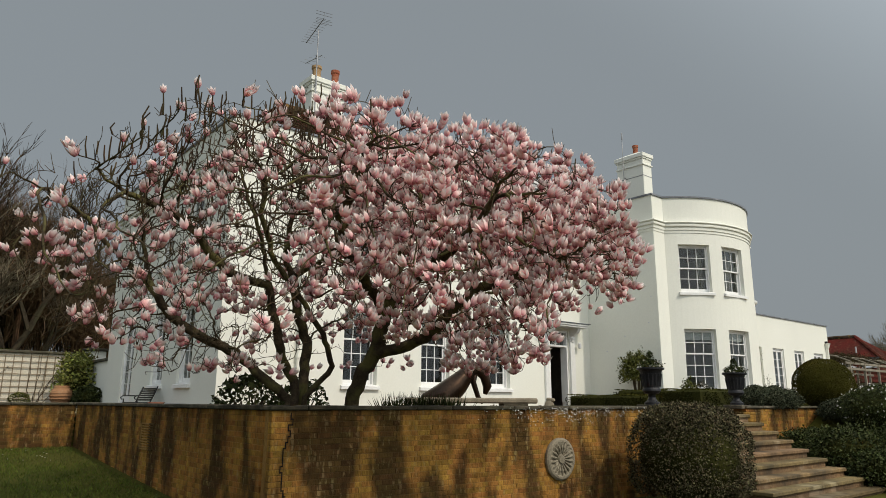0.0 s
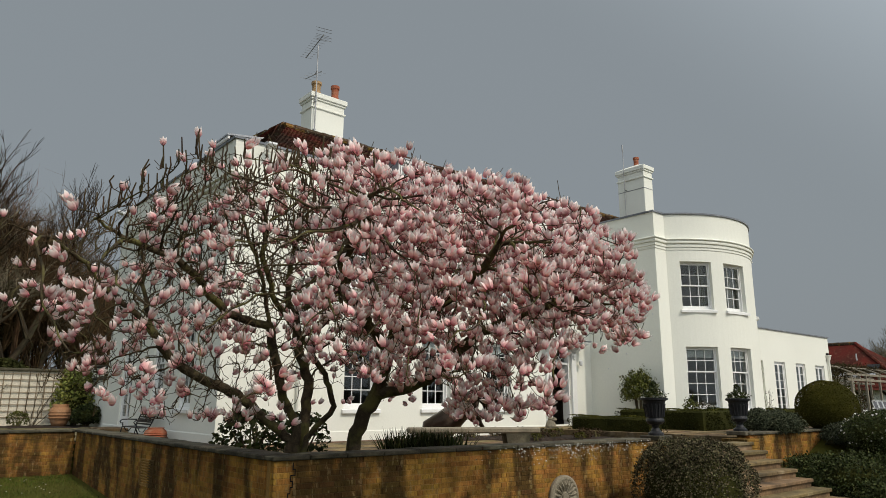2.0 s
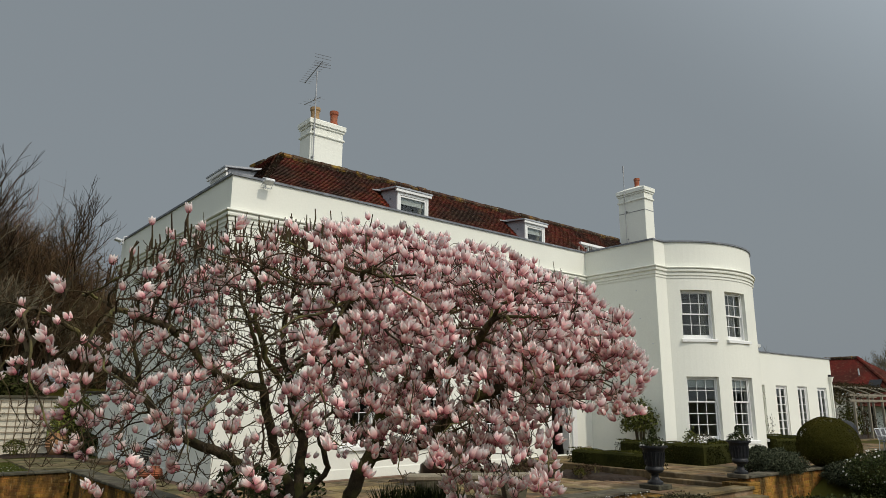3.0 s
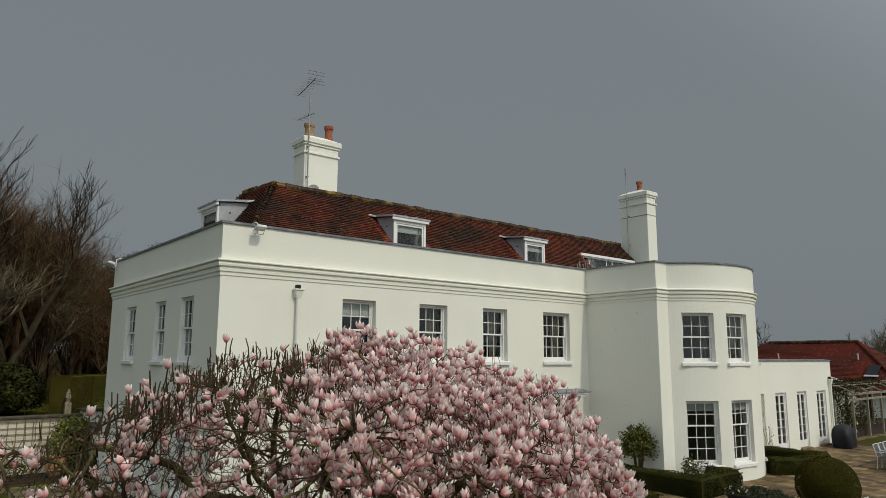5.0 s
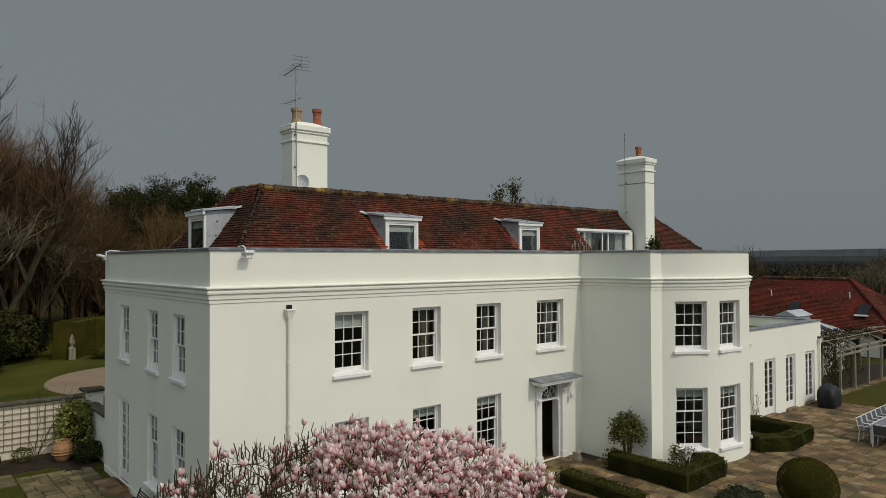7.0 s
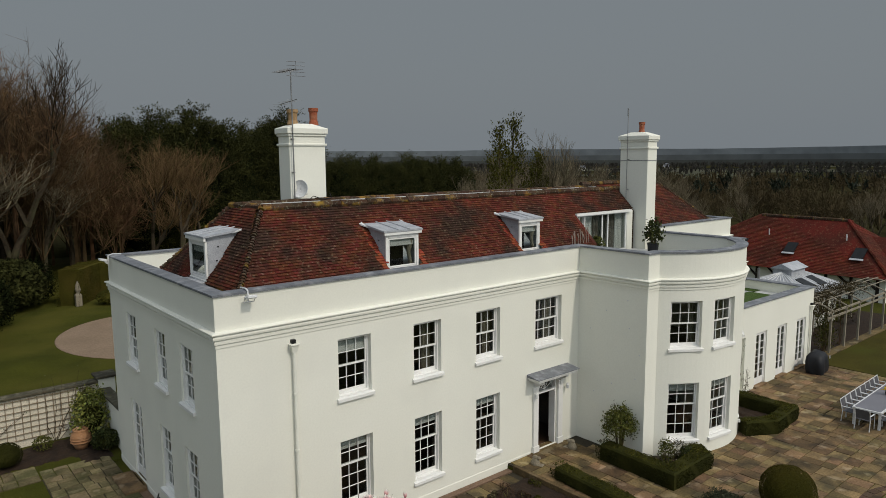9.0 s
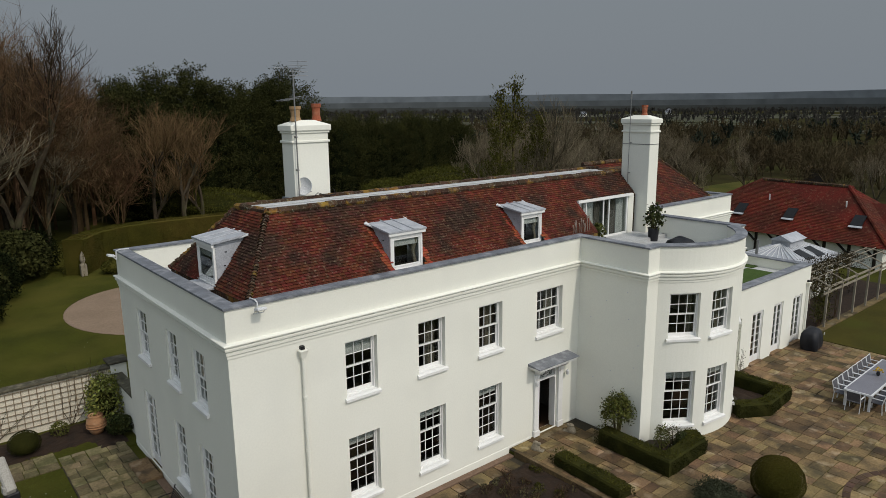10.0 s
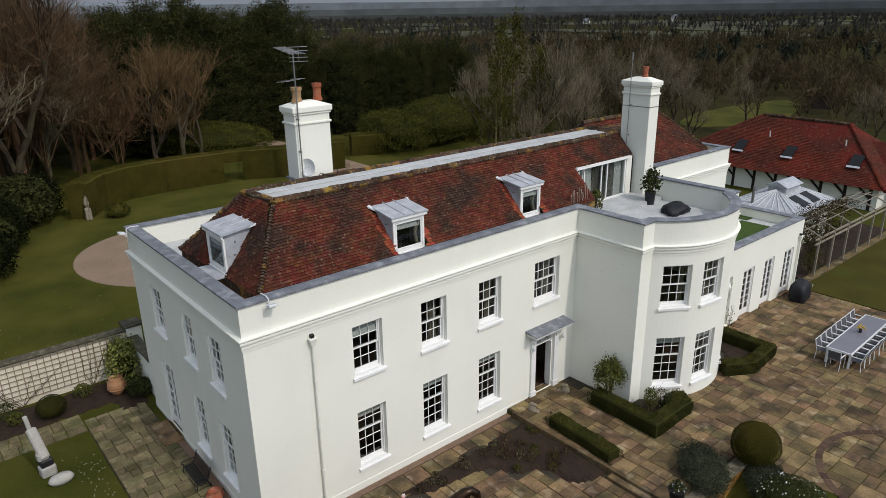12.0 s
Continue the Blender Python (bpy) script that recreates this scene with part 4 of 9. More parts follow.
def dormer(place, rz, label, w=1.28):
    """Lead-clad dormer; origin at the foot of its front, x along the front, y inwards."""
    d = thing("dormer", place, rz, label, "dormer", "roof dormers", kind="structure")
    h, depth = 1.22, 1.35
    body = Shape()
    for x0, x1 in ((0, 0.09), (w - 0.09, w)):
        body.add([(x0, 0.03, 0), (x1, 0.03, 0), (x1, depth, 1.28), (x0, depth, 1.28), (x0, 0.03, h), (x1, 0.03, h), (x1, depth, 1.36), (x0, depth, 1.36)],
                 [(3, 2, 1, 0), (0, 1, 5, 4), (4, 5, 6, 7), (1, 2, 6, 5), (3, 0, 4, 7), (2, 3, 7, 6)])
    part("cheeks", body, lead_pale, d, "pale lead-clad dormer cheeks")
    top = Shape().add([(-0.12, -0.12, h), (w + 0.12, -0.12, h), (w + 0.12, depth + 0.05, 1.40), (-0.12, depth + 0.05, 1.40), (-0.12, -0.12, h + 0.05), (w + 0.12, -0.12, h + 0.05), (w + 0.12, depth + 0.05, 1.47), (-0.12, depth + 0.05, 1.47)],
                      [(3, 2, 1, 0), (0, 1, 5, 4), (4, 5, 6, 7), (1, 2, 6, 5), (3, 0, 4, 7), (2, 3, 7, 6)])
    for x in (w * 0.34, w * 0.67):
        top.tube([(x, -0.11, h + 0.06), (x, depth, 1.48)], 0.02, 6)
    part("dormer_roof", top, lead_pale, d, "pale lead dormer roof with rolled seams")
    up = Shape().box(-0.12, depth - 0.03, 1.36, w + 0.12, depth + 0.10, 1.50, 0.01)
    for x0, x1 in ((-0.10, -0.34), (w + 0.10, w + 0.26)):
        up.add([(x0, depth * 0.55, 1.30), (x1, depth + 0.02, 1.47), (x0, depth + 0.12, 1.53), (x0, depth * 0.55, 1.34), (x1, depth + 0.02, 1.51), (x0, depth + 0.12, 1.57)],
               [(0, 1, 2), (5, 4, 3), (0, 3, 4, 1), (1, 4, 5, 2), (2, 5, 3, 0)])
    part("upstand", up, white_metal, d, "pale lead upstand flared out behind the dormer roof")
    part("fascia", Shape().box(-0.09, -0.10, h - 0.10, w + 0.09, -0.03, h - 0.002, 0.008), white_wood, d)
    fr = Shape().box(0, -0.03, 0, 0.09, 0.05, h - 0.1, 0.006).box(w - 0.09, -0.03, 0, w, 0.05, h - 0.1, 0.006).box(0.09, -0.03, 0, w - 0.09, 0.05, 0.09, 0.006).box(0.09, -0.03, h - 0.19, w - 0.09, 0.05, h - 0.1, 0.006)
    fr.box(-0.06, -0.07, -0.04, w + 0.06, 0.02, 0.0, 0.005)
    part("dormer_frame", fr, white_wood, d)
    casement = Shape().box(0.10, -0.015, 0.10, 0.15, 0.03, h - 0.20, 0.004).box(w - 0.15, -0.015, 0.10, w - 0.10, 0.03, h - 0.20, 0.004).box(0.15, -0.015, 0.10, w - 0.15, 0.03, 0.15, 0.004).box(0.15, -0.015, h - 0.25, w - 0.15, 0.03, h - 0.20, 0.004)
    part("casement", casement, white_wood, d)
    p = part("pane", Shape().box(0.15, 0.0, 0.15, w - 0.15, 0.006, h - 0.25), glass, d)
    p.visible_shadow = False
    part("blind", Shape().box(0.12, 0.06, h - 0.46, w - 0.12, 0.075, h - 0.2, 0.004), cloth_white, d, "white blind drawn part of the way down")
    part("apron", Shape().box(-0.02, -0.42, -0.12, w + 0.02, 0.04, -0.045, 0.01), lead_pale, d, "lead apron under the dormer")
    # dark board added behind the glass, its colour stands for the unlit room
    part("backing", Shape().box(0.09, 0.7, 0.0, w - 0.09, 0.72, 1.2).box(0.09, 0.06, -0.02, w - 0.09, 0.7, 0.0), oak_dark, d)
    part("curtain", Shape().tube([(w - 0.2, 0.15, 0.1), (w - 0.28, 0.15, 0.5), (w - 0.2, 0.15, 1.0)], [0.07, 0.06, 0.12], 8), cloth_buff, d)
    for z, y in ((0.95, 0.35), (0.55, 0.3), (1.0, 0.75)):
        for x in (-0.006, w + 0.006):
            part("fixing", Shape().lathe((x, y, z), [(0.03, -0.01), (0.03, 0.01)], 8), dark_iron, d)
    return d


dormer((5.85, 0.95, 7.30), 0, "white-framed dormer window with pale lead roof and cheeks")
dormer((11.80, 0.95, 7.30), 0, "narrower white-framed dormer window with pale lead roof and cheeks", 1.10)
dormer((0.95, 4.11, 7.36), -90, "white-framed dormer window on the shaded end of the roof")

# sliding doors onto the roof terrace
sd = thing("sliding_doors", (16.2, 1.75, 6.66), 0, "white-framed glazed sliding doors onto the roof terrace", "door", kind="structure")
s = Shape()
W, H = 3.38, 1.74
s.box(0, 0, 0, 0.08, 0.1, H, 0.006).box(W - 0.08, 0, 0, W, 0.1, H, 0.006).box(0.08, 0, H - 0.08, W - 0.08, 0.1, H, 0.006).box(0.08, 0, 0, W - 0.08, 0.1, 0.08, 0.006)
for x in (0.42, 1.62, 2.02):
    s.box(x, 0.02, 0.08, x + 0.06, 0.08, H - 0.08, 0.006)
part("door_frame", s, white_wood, sd)
for x0, x1 in ((0.48, 1.62), (1.68, 2.02), (2.08, W - 0.08)):
    p = part("pane", Shape().box(x0, 0.045, 0.08, x1, 0.051, H - 0.08), glass, sd)
    p.visible_shadow = False
for x0, x1, cloth in ((0.5, 1.15, cloth_white), (1.2, 1.6, room_m), (2.12, 2.75, room_m), (2.78, 3.28, cloth_white)):
    folds = Shape()
    for k in range(int((x1 - x0) / 0.055)):
        folds.tube([(x0 + 0.055 * k, 0.2 + 0.012 * (k % 2), 0.03), (x0 + 0.055 * k, 0.2 + 0.012 * (k % 2), H - 0.1)], 0.034, 6)
    part("curtain", folds, cloth, sd, "pale curtain drawn behind the glass")
part("lining", Shape().box(0.0, 0.75, 0, W, 0.79, 1.7).box(-0.25, 0.03, 0, -0.004, 0.6, 1.76).box(W + 0.004, -0.02, 0, W + 0.4, 0.3, 1.76), render_white, sd)

# ---- chimneys ----
def chimney(name, x0, y0, x1, y1, z0, z1, label):
    c = thing(name, ((x0 + x1) / 2, (y0 + y1) / 2, z0), 0, label, "chimney", "chimneys")
    hx, hy, H = (x1 - x0) / 2, (y1 - y0) / 2, z1 - z0
    part("chimney_shaft", Shape().box(-hx, -hy, 0, hx, hy, H - 0.3, 0.012), render_white, c)
    ring = lambda o, a, b: Shape().box(-hx - o, -hy - o, H - a, hx + o, hy + o, H - b, 0.015)
    part("band", ring(0.05, 0.62, 0.54), render_white, c)
    s = ring(0.045, 0.30, 0.22)
    s.box(-hx - 0.09, -hy - 0.09, H - 0.22, hx + 0.09, hy + 0.09, H - 0.02, 0.02)
    o = 0.06
    s.add([(-hx - o, -hy - o, H - 0.02), (hx + o, -hy - o, H - 0.02), (hx + o, hy + o, H - 0.02), (-hx - o, hy + o, H - 0.02), (-hx * 0.45, -hy * 0.45, H + 0.13), (hx * 0.45, -hy * 0.45, H + 0.13), (hx * 0.45, hy * 0.45, H + 0.13), (-hx * 0.45, hy * 0.45, H + 0.13)],
          [(0, 1, 5, 4), (1, 2, 6, 5), (2, 3, 7, 6), (3, 0, 4, 7), (4, 5, 6, 7)])
    part("crown", s, render_white, c)
    return c


def chimney_pot(parent, x, y, z, r, h, m):
    part("chimney_pot", Shape().lathe((x, y, z), [(r * 1.25, 0), (r * 1.15, h * 0.12), (r * 0.95, h * 0.3), (r, h * 0.75), (r * 1.2, h * 0.8), (r * 1.2, h), (r * 0.85, h), (r * 0.8, h * 0.6)], 16), m, parent, "clay chimney pot", smooth=False)


c1 = chimney("chimney", 4.60, 4.62, 5.96, 5.40, 8.9, 11.85, "tall white rendered chimney with moulded bands and two pots")
chimney_pot(c1, -0.32, 0.0, 3.05, 0.16, 0.5, pot_buff)
chimney_pot(c1, 0.48, 0.0, 3.05, 0.14, 0.58, pot_clay)
part("flashing", Shape().box(-0.76, -0.50, 0.40, 0.83, 0.46, 0.47, 0.01), lead, c1, "lead flashing at the chimney foot")
c2 = chimney("chimney", 20.2, 1.18, 20.9, 2.62, 6.5, 11.75, "tall slim white rendered chimney rising from the roof terrace")
chimney_pot(c2, 0.05, -0.1, 5.35, 0.12, 0.48, pot_clay)
part("clamp", Shape().box(-0.36, -0.73, 4.1, 0.36, 0.73, 4.13, 0.004), alu, c2)

# television aerial on its mast
aer = thing("tv_aerial", (4.68, 4.50, 9.42), 0, "television aerial with many rods on a lashed mast", "aerial")
part("mast", Shape().tube([(0, 0, 0), (0.0, 0, 4.25)], 0.024, 8), alu, aer)
yagi = Shape()
d = Vector((0.5, 2.34, 0.14)).normalized()
base = Vector((-0.28, -0.88, 4.19))
yagi.tube([base, base + d * 2.2], 0.016, 6)
side = Vector((0.978, -0.209, 0))
for k in range(11):
    p = base + d * (0.06 + 0.21 * k)
    L = 0.26 - 0.004 * k
    yagi.tube([p - side * L, p + side * L], 0.007, 4)
for z in (-0.22, -0.1, 0.1, 0.22):
    p = base - d * 0.02 + Vector((0, 0, z))
    yagi.tube([p - side * 0.3, p + side * 0.3], 0.009, 4)
yagi.tube([base - d * 0.02 + Vector((0, 0, -0.24)), base - d * 0.02 + Vector((0, 0, 0.24))], 0.008, 4)
part("antenna", yagi, alu, aer)
small = Shape().tube([(-0.03, 0.84, 3.20), (0.27, 0.13, 3.35)], 0.012, 6).tube([(0.0, 0.0, 3.27), (0.15, 0.42, 3.27)], 0.012, 6)
for k in range(4):
    p = Vector((-0.01 + 0.08 * k, 0.80 - 0.19 * k, 3.21 + 0.04 * k))
    small.tube([p - side * 0.24, p + side * 0.24], 0.006, 4)
part("antenna", small, alu, aer)
for z in (0.9, 2.0):
    part("bracket", Shape().box(-0.03, -0.03, z, 0.03, 0.14, z + 0.05), alu, aer)
dish = thing("satellite_dish", (4.92, 4.50, 9.78), 0, "small pale satellite dish fixed to the chimney", "dish")
part("reflector", Shape().lathe((0, 0, 0), [(0.02, 0.0), (0.14, 0.02), (0.24, 0.06), (0.30, 0.10), (0.305, 0.09), (0.24, 0.045), (0.02, -0.02)], 20), white_metal, dish).rotation_euler = (radians(80), 0, radians(-58))
part("arm", Shape().tube([(0, 0, -0.2), (0.05, -0.35, -0.15)], 0.012, 6).tube([(0, 0, 0), (0, 0.12, -0.02)], 0.02, 6), alu, dish)
cab = thing("roof_cable", (5.2, 4.45, 9.42), 0, "loose black aerial cable lying over the roof edge", "cable")
part("cable", Shape().tube([(-0.4, -0.02, 0.02), (-0.1, -0.2, 0.03), (0.1, -0.1, 0.12), (0.35, -0.25, 0.02), (0.75, -0.2, 0.03), (0.72, -0.12, 0.2)], 0.014, 6), dark_iron, cab)
mast2 = thing("mast_aerial", (20.05, 2.15, 8.2), 0, "thin white whip aerial on brackets at the chimney", "aerial")
part("whip", Shape().tube([(0, 0, 0), (0, 0, 4.4)], 0.018, 6).tube([(0, 0, 4.4), (0, 0, 4.75)], 0.035, 8), alu, mast2)
for z in (1.1, 2.45):
    part("bracket", Shape().box(0, -0.02, z, 0.16, 0.02, z + 0.04), alu, mast2)

# rainwater pipes
def rain_pipe(x, y, z0, z1, label):
    p = thing("rain_pipe", (x, y, z0), 0, label, "drainpipe", "rainwater pipes")
    h = z1 - z0
    part("pipe", Shape().tube([(0, -0.09, 0), (0, -0.09, h - 0.19)], 0.05, 12), render_white, p)
    part("hopper", Shape().add([(-0.065, -0.14, h - 0.2), (0.065, -0.14, h - 0.2), (0.065, -0.002, h - 0.2), (-0.065, -0.002, h - 0.2), (-0.11, -0.18, h), (0.11, -0.18, h), (0.11, -0.002, h), (-0.11, -0.002, h)],
         [(3, 2, 1, 0), (0, 1, 5, 4), (1, 2, 6, 5), (2, 3, 7, 6), (3, 0, 4, 7), (4, 5, 6, 7)]).box(-0.13, -0.20, h, 0.13, -0.002, h + 0.04, 0.006), render_white, p)
    part("outlet", Shape().box(-0.06, -0.12, h + 0.045, 0.06, -0.002, h + 0.15, 0.01), dark_iron, p, "dark outlet above the hopper")
    for z in range(1, int(h / 1.6) + 1):
        part("collar", Shape().lathe((0, -0.09, z * 1.6), [(0.062, -0.04), (0.066, 0.0), (0.062, 0.04)], 12), render_white, p)
    return p


rain_pipe(2.08, 0.0, -0.3, 5.86, "white painted rainwater pipe with a moulded hopper")
rain_pipe(30.45, -2.0, 0.0, 3.1, "white painted rainwater pipe at the wing corner")


def floodlight(place, rz):
    f = thing("floodlight", place, rz, "white floodlight on a bent arm hooked over the parapet", "lamp", "parapet floodlights")
    part("arm", Shape().tube([(0, 0.35, 0.1), (0, 0.05, 0.12), (0, -0.08, 0.08), (0, -0.1, -0.2)], 0.022, 8), white_metal, f)
    part("lamp_head", Shape().box(-0.13, -0.36, -0.16, 0.13, -0.12, -0.08, 0.015, pose(0, 0, 0, -14, 0, 0)), white_metal, f)
    part("yoke", Shape().tube([(-0.14, -0.25, -0.06), (-0.14, -0.13, -0.2), (0.14, -0.13, -0.2), (0.14, -0.25, -0.06)], 0.012, 6), white_metal, f)


floodlight((0.86, 0, 7.42), 0)
floodlight((0.0, 9.3, 7.42), -90)

# vine eyes dotted over the bay's side wall
for k, (y, z) in enumerate(((-0.6, 4.4), (-1.3, 5.2), (-2.3, 4.7), (-2.6, 2.9), (-1.6, 2.5), (-0.8, 2.0), (-2.2, 5.7), (-2.75, 3.8))):
    v = part("vine_eye", Shape().tube([(BX0 - 0.02, y, z), (BX0 + 0.01, y, z)], [0.024, 0.02], 8), white_metal, label="small pale metal vine eye in the bay wall", category="vine eye", group="vine eyes")


# ---- ground ----
def smooth01(t):
    t = min(1.0, max(0.0, t))
    return t * t * (3 - 2 * t)


WALL_A, WALL_B = Vector((-2.25, -7.58)), Vector((5.75, -7.86))     # brick retaining wall, front face


def low_lawn(x, y):
    return -0.92 - 0.062 * (3.1 - y) if y > -7.6 else -1.6


def ground_z(x, y):
    """Height of the soil: a lower lawn in front, the garden round the house, land falling away far off."""
    if (x < -2.15 and y < 3.15) or y < -7.54:
        z = low_lawn(x, y)
        if x > 11.0:
            z += (-0.03 - z) * smooth01((x - 11.0) / 3.0)
        return z
    if x < 10.3 and y < 9.7:
        base = -0.30 + 0.14 * smooth01(y / 6.0)
    else:
        base = -0.10
    r = math.hypot(x - 12, y - 5)
    return base - 6.0 * smooth01((r - 62) / 150) - 4.0 * smooth01((r - 240) / 800)


xs = [-3500, -1500, -700, -350, -180, -90, -50, -30, -20, -14, -10, -7, -5, -4, -3, -2.2, -2.1, -1.5, 0, 2, 4, 6, 8, 10.29, 10.31, 11, 12, 13, 14, 16, 20, 25, 30, 36, 45, 52, 60, 66, 73, 80, 88, 96, 104, 112, 120, 130, 150, 175, 210, 250, 300, 420, 600, 900, 1400, 2200, 3800]
ys = [-3500, -1200, -500, -200, -90, -50, -30, -22, -16, -13, -11, -9.5, -8.2, -7.55, -7.53, -6, -4, -2, 0, 1.5, 3.1, 3.2, 4.5, 6, 8, 9.69, 9.71, 12, 16, 22, 26, 30, 34, 38, 42, 48, 55, 62, 70, 80, 90, 100, 120, 140, 165, 200, 240, 280, 400, 600, 900, 1400, 2200, 3800]
gs = Shape()
gs.add([(x, y, ground_z(x, y)) for y in ys for x in xs], [(j * len(xs) + i, j * len(xs) + i + 1, (j + 1) * len(xs) + i + 1, (j + 1) * len(xs) + i) for j in range(len(ys) - 1) for i in range(len(xs) - 1)])
gm = gs.mesh("ground")
gm.materials.append(lawn_m)
gm.materials.append(rough_land)
for p in gm.polygons:
    p.material_index = int(math.hypot(p.center.x - 12, p.center.y - 8) > 62 and p.center.y > 0 or p.center.x > 62)
paddock = Shape()
for ring in (1.0, 0.66, 0.33, 0.02):
    for i in range(32):
        t0 = 2 * math.pi * i / 32
        edge_ = ring * (1 + 0.12 * math.sin(3 * t0 + 1))
        u0, v0 = 24 * math.cos(t0) * edge_, 5.5 * math.sin(t0) * edge_
        px, py = 98 + 0.98 * u0 - 0.2 * v0, 34 + 0.2 * u0 + 0.98 * v0
        paddock.v.append((px, py, ground_z(px, py) + (0.02 if ring == 1.0 else 0.09)))
paddock.f += [(j * 32 + i, j * 32 + (i + 1) % 32, (j + 1) * 32 + (i + 1) % 32, (j + 1) * 32 + i) for j in range(3) for i in range(32)]
part("paddock", paddock, lawn_m, label="narrow green paddock beyond the barn", category="field", kind="structure")
part("ground", gm, lawn_m, label="mown lawn running out to rough fields", category="ground", kind="structure")
# distance: woods and fields on the plain
fs = Shape()
for k in range(60):
    a = radians(random.uniform(-30, 120))
    r = random.uniform(420, 1500)
    x, y = 12 + r * math.cos(a), 5 + r * math.sin(a)
    w, d, rot = random.uniform(30, 90) * (0.6 + r / 700), random.uniform(18, 50) * (0.6 + r / 700), random.uniform(0, 3.14)
    c, s_ = math.cos(rot), math.sin(rot)
    n = 9
    pts = []
    for i in range(n):
        t = 2 * math.pi * i / n
        px, py = w * math.cos(t) * random.uniform(0.8, 1.1), d * math.sin(t) * random.uniform(0.8, 1.1)
        pts.append((x + c * px - s_ * py, y + s_ * px + c * py))
    gz = max(ground_z(*p) for p in pts) + 0.25
    fs.add([(px, py, gz) for px, py in pts], [tuple(range(n))])
part("field", fs, field_m, label="pale green and brown fields far off on the plain", category="field", kind="stuff")
# farther rings are paler and bluer: haze painted into their base colour
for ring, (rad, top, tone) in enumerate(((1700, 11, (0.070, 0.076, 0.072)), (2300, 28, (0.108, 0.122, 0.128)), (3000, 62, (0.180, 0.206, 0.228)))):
    n, hs = 160, Shape()
    for k in range(n):
        a0, a1 = radians(-60 + 220 * k / n), radians(-60 + 220 * (k + 1) / n)
        z0, z1 = (-6 + top * (0.8 + 0.05 * noise.noise((a * 5, ring * 7.0, 0)) + 0.03 * noise.noise((a * 60, ring * 3.0, 1.0))) for a in (a0, a1))
        hs.add([(rad * math.cos(a0), rad * math.sin(a0), -40), (rad * math.cos(a1), rad * math.sin(a1), -40), (rad * math.cos(a1), rad * math.sin(a1), z1), (rad * math.cos(a0), rad * math.sin(a0), z0)], [(0, 1, 2, 3)])
    hill_m = mat("downs_haze_tint", tone, tuple(v * 0.8 for v in tone), 1.0, s1=0.004, s2=0.02, bump=0)
    part("backdrop_hills", hs, hill_m, label="low hills along the horizon, tinted grey-blue for haze", category="hills", kind="structure")

# drive, beds, gravel strips and grass plat
part("drive", Shape().lathe((7.0, 28.2, -0.085), [(6.0, 0.0), (5.95, 0.03), (0.02, 0.05)], 48, sx=0.95, sy=1.06), drive_m, label="round buff gravel drive beside the lawn", category="drive", kind="structure")
part("drive_path", Shape().box(26.6, 36, -0.07, 31.5, 62, -0.045), drive_m, label="buff gravel drive between tall hedges", category="drive", kind="structure")
part("gravel_strip", Shape().box(0.04, -0.28, -0.30, 10.55, -0.036, -0.20).box(-0.30, -0.28, -0.30, -0.036, 3.0, -0.205).box(-0.30, 3.0, -0.30, -0.036, 6.6, -0.12), gravel_m, label="narrow strip of pinkish gravel along the house wall", category="gravel", kind="structure")


def bed(poly, z, label, rough=0.05, cell=0.11):
    """Cloddy soil, heaped a little towards the middle."""
    n = len(poly)

    def inside(x, y):
        c = False
        for i in range(n):
            (ax, ay), (bx, by) = poly[i], poly[i - 1]
            if (ay > y) != (by > y) and x < (bx - ax) * (y - ay) / (by - ay) + ax:
                c = not c
        return c

    def edge(x, y):
        best = 9.0
        for i in range(n):
            a, b, p = Vector(poly[i]), Vector(poly[i - 1]), Vector((x, y))
            f = max(0.0, min(1.0, (p - a).dot(b - a) / (b - a).length_squared))
            best = min(best, (a + (b - a) * f - p).length)
        return best if inside(x, y) else -best

    x0, x1, y0, y1 = min(p[0] for p in poly), max(p[0] for p in poly), min(p[1] for p in poly), max(p[1] for p in poly)
    nx, ny = int((x1 - x0) / cell) + 2, int((y1 - y0) / cell) + 2
    at, s = {}, Shape()
    for j in range(ny):
        for i in range(nx):
            x, y = x0 + i * cell, y0 + j * cell
            e = edge(x, y) + 0.07 * noise.noise((x * 3, y * 3, 1.0))
            if e > -cell:
                at[i, j] = len(s.v)
                lump = 0.5 * noise.noise((x * 2.2, y * 2.2, 0)) + 0.5 * noise.noise((x * 6, y * 6, 5.0))
                s.v.append((x + random.uniform(-0.03, 0.03), y + random.uniform(-0.03, 0.03), z + min(rough, e * 0.25) + (0.05 * lump if e > 0.05 else -0.04)))
    for i, j in list(at):
        q = [(i, j), (i + 1, j), (i + 1, j + 1), (i, j + 1)]
        if all(c in at for c in q):
            s.f.append(tuple(at[c] for c in q))
    return tagged(part("planting_bed", s, soil, kind="structure"), label, "bed")


bed([(4.2, -1.05), (5.2, -1.0), (6.6, -1.0), (8.5, -0.95), (10.4, -0.92), (10.45, -2.2), (10.4, -3.6), (10.3, -4.85), (9.7, -4.85), (9.05, -4.6), (8.95, -3.9), (9.0, -3.45), (8.5, -3.0), (8.0, -2.9), (7.7, -2.3), (7.4, -1.95), (6.4, -1.85), (5.2, -1.7)], -0.20, "dark soil bed with dormant plants below the windows")
bed([(-2.0, -7.0), (0.2, -7.1), (2.2, -7.2), (2.4, -5.4), (1.0, -4.6), (-0.6, -4.5), (-1.9, -4.8)], -0.20, "dark soil bed round the magnolia trunks")
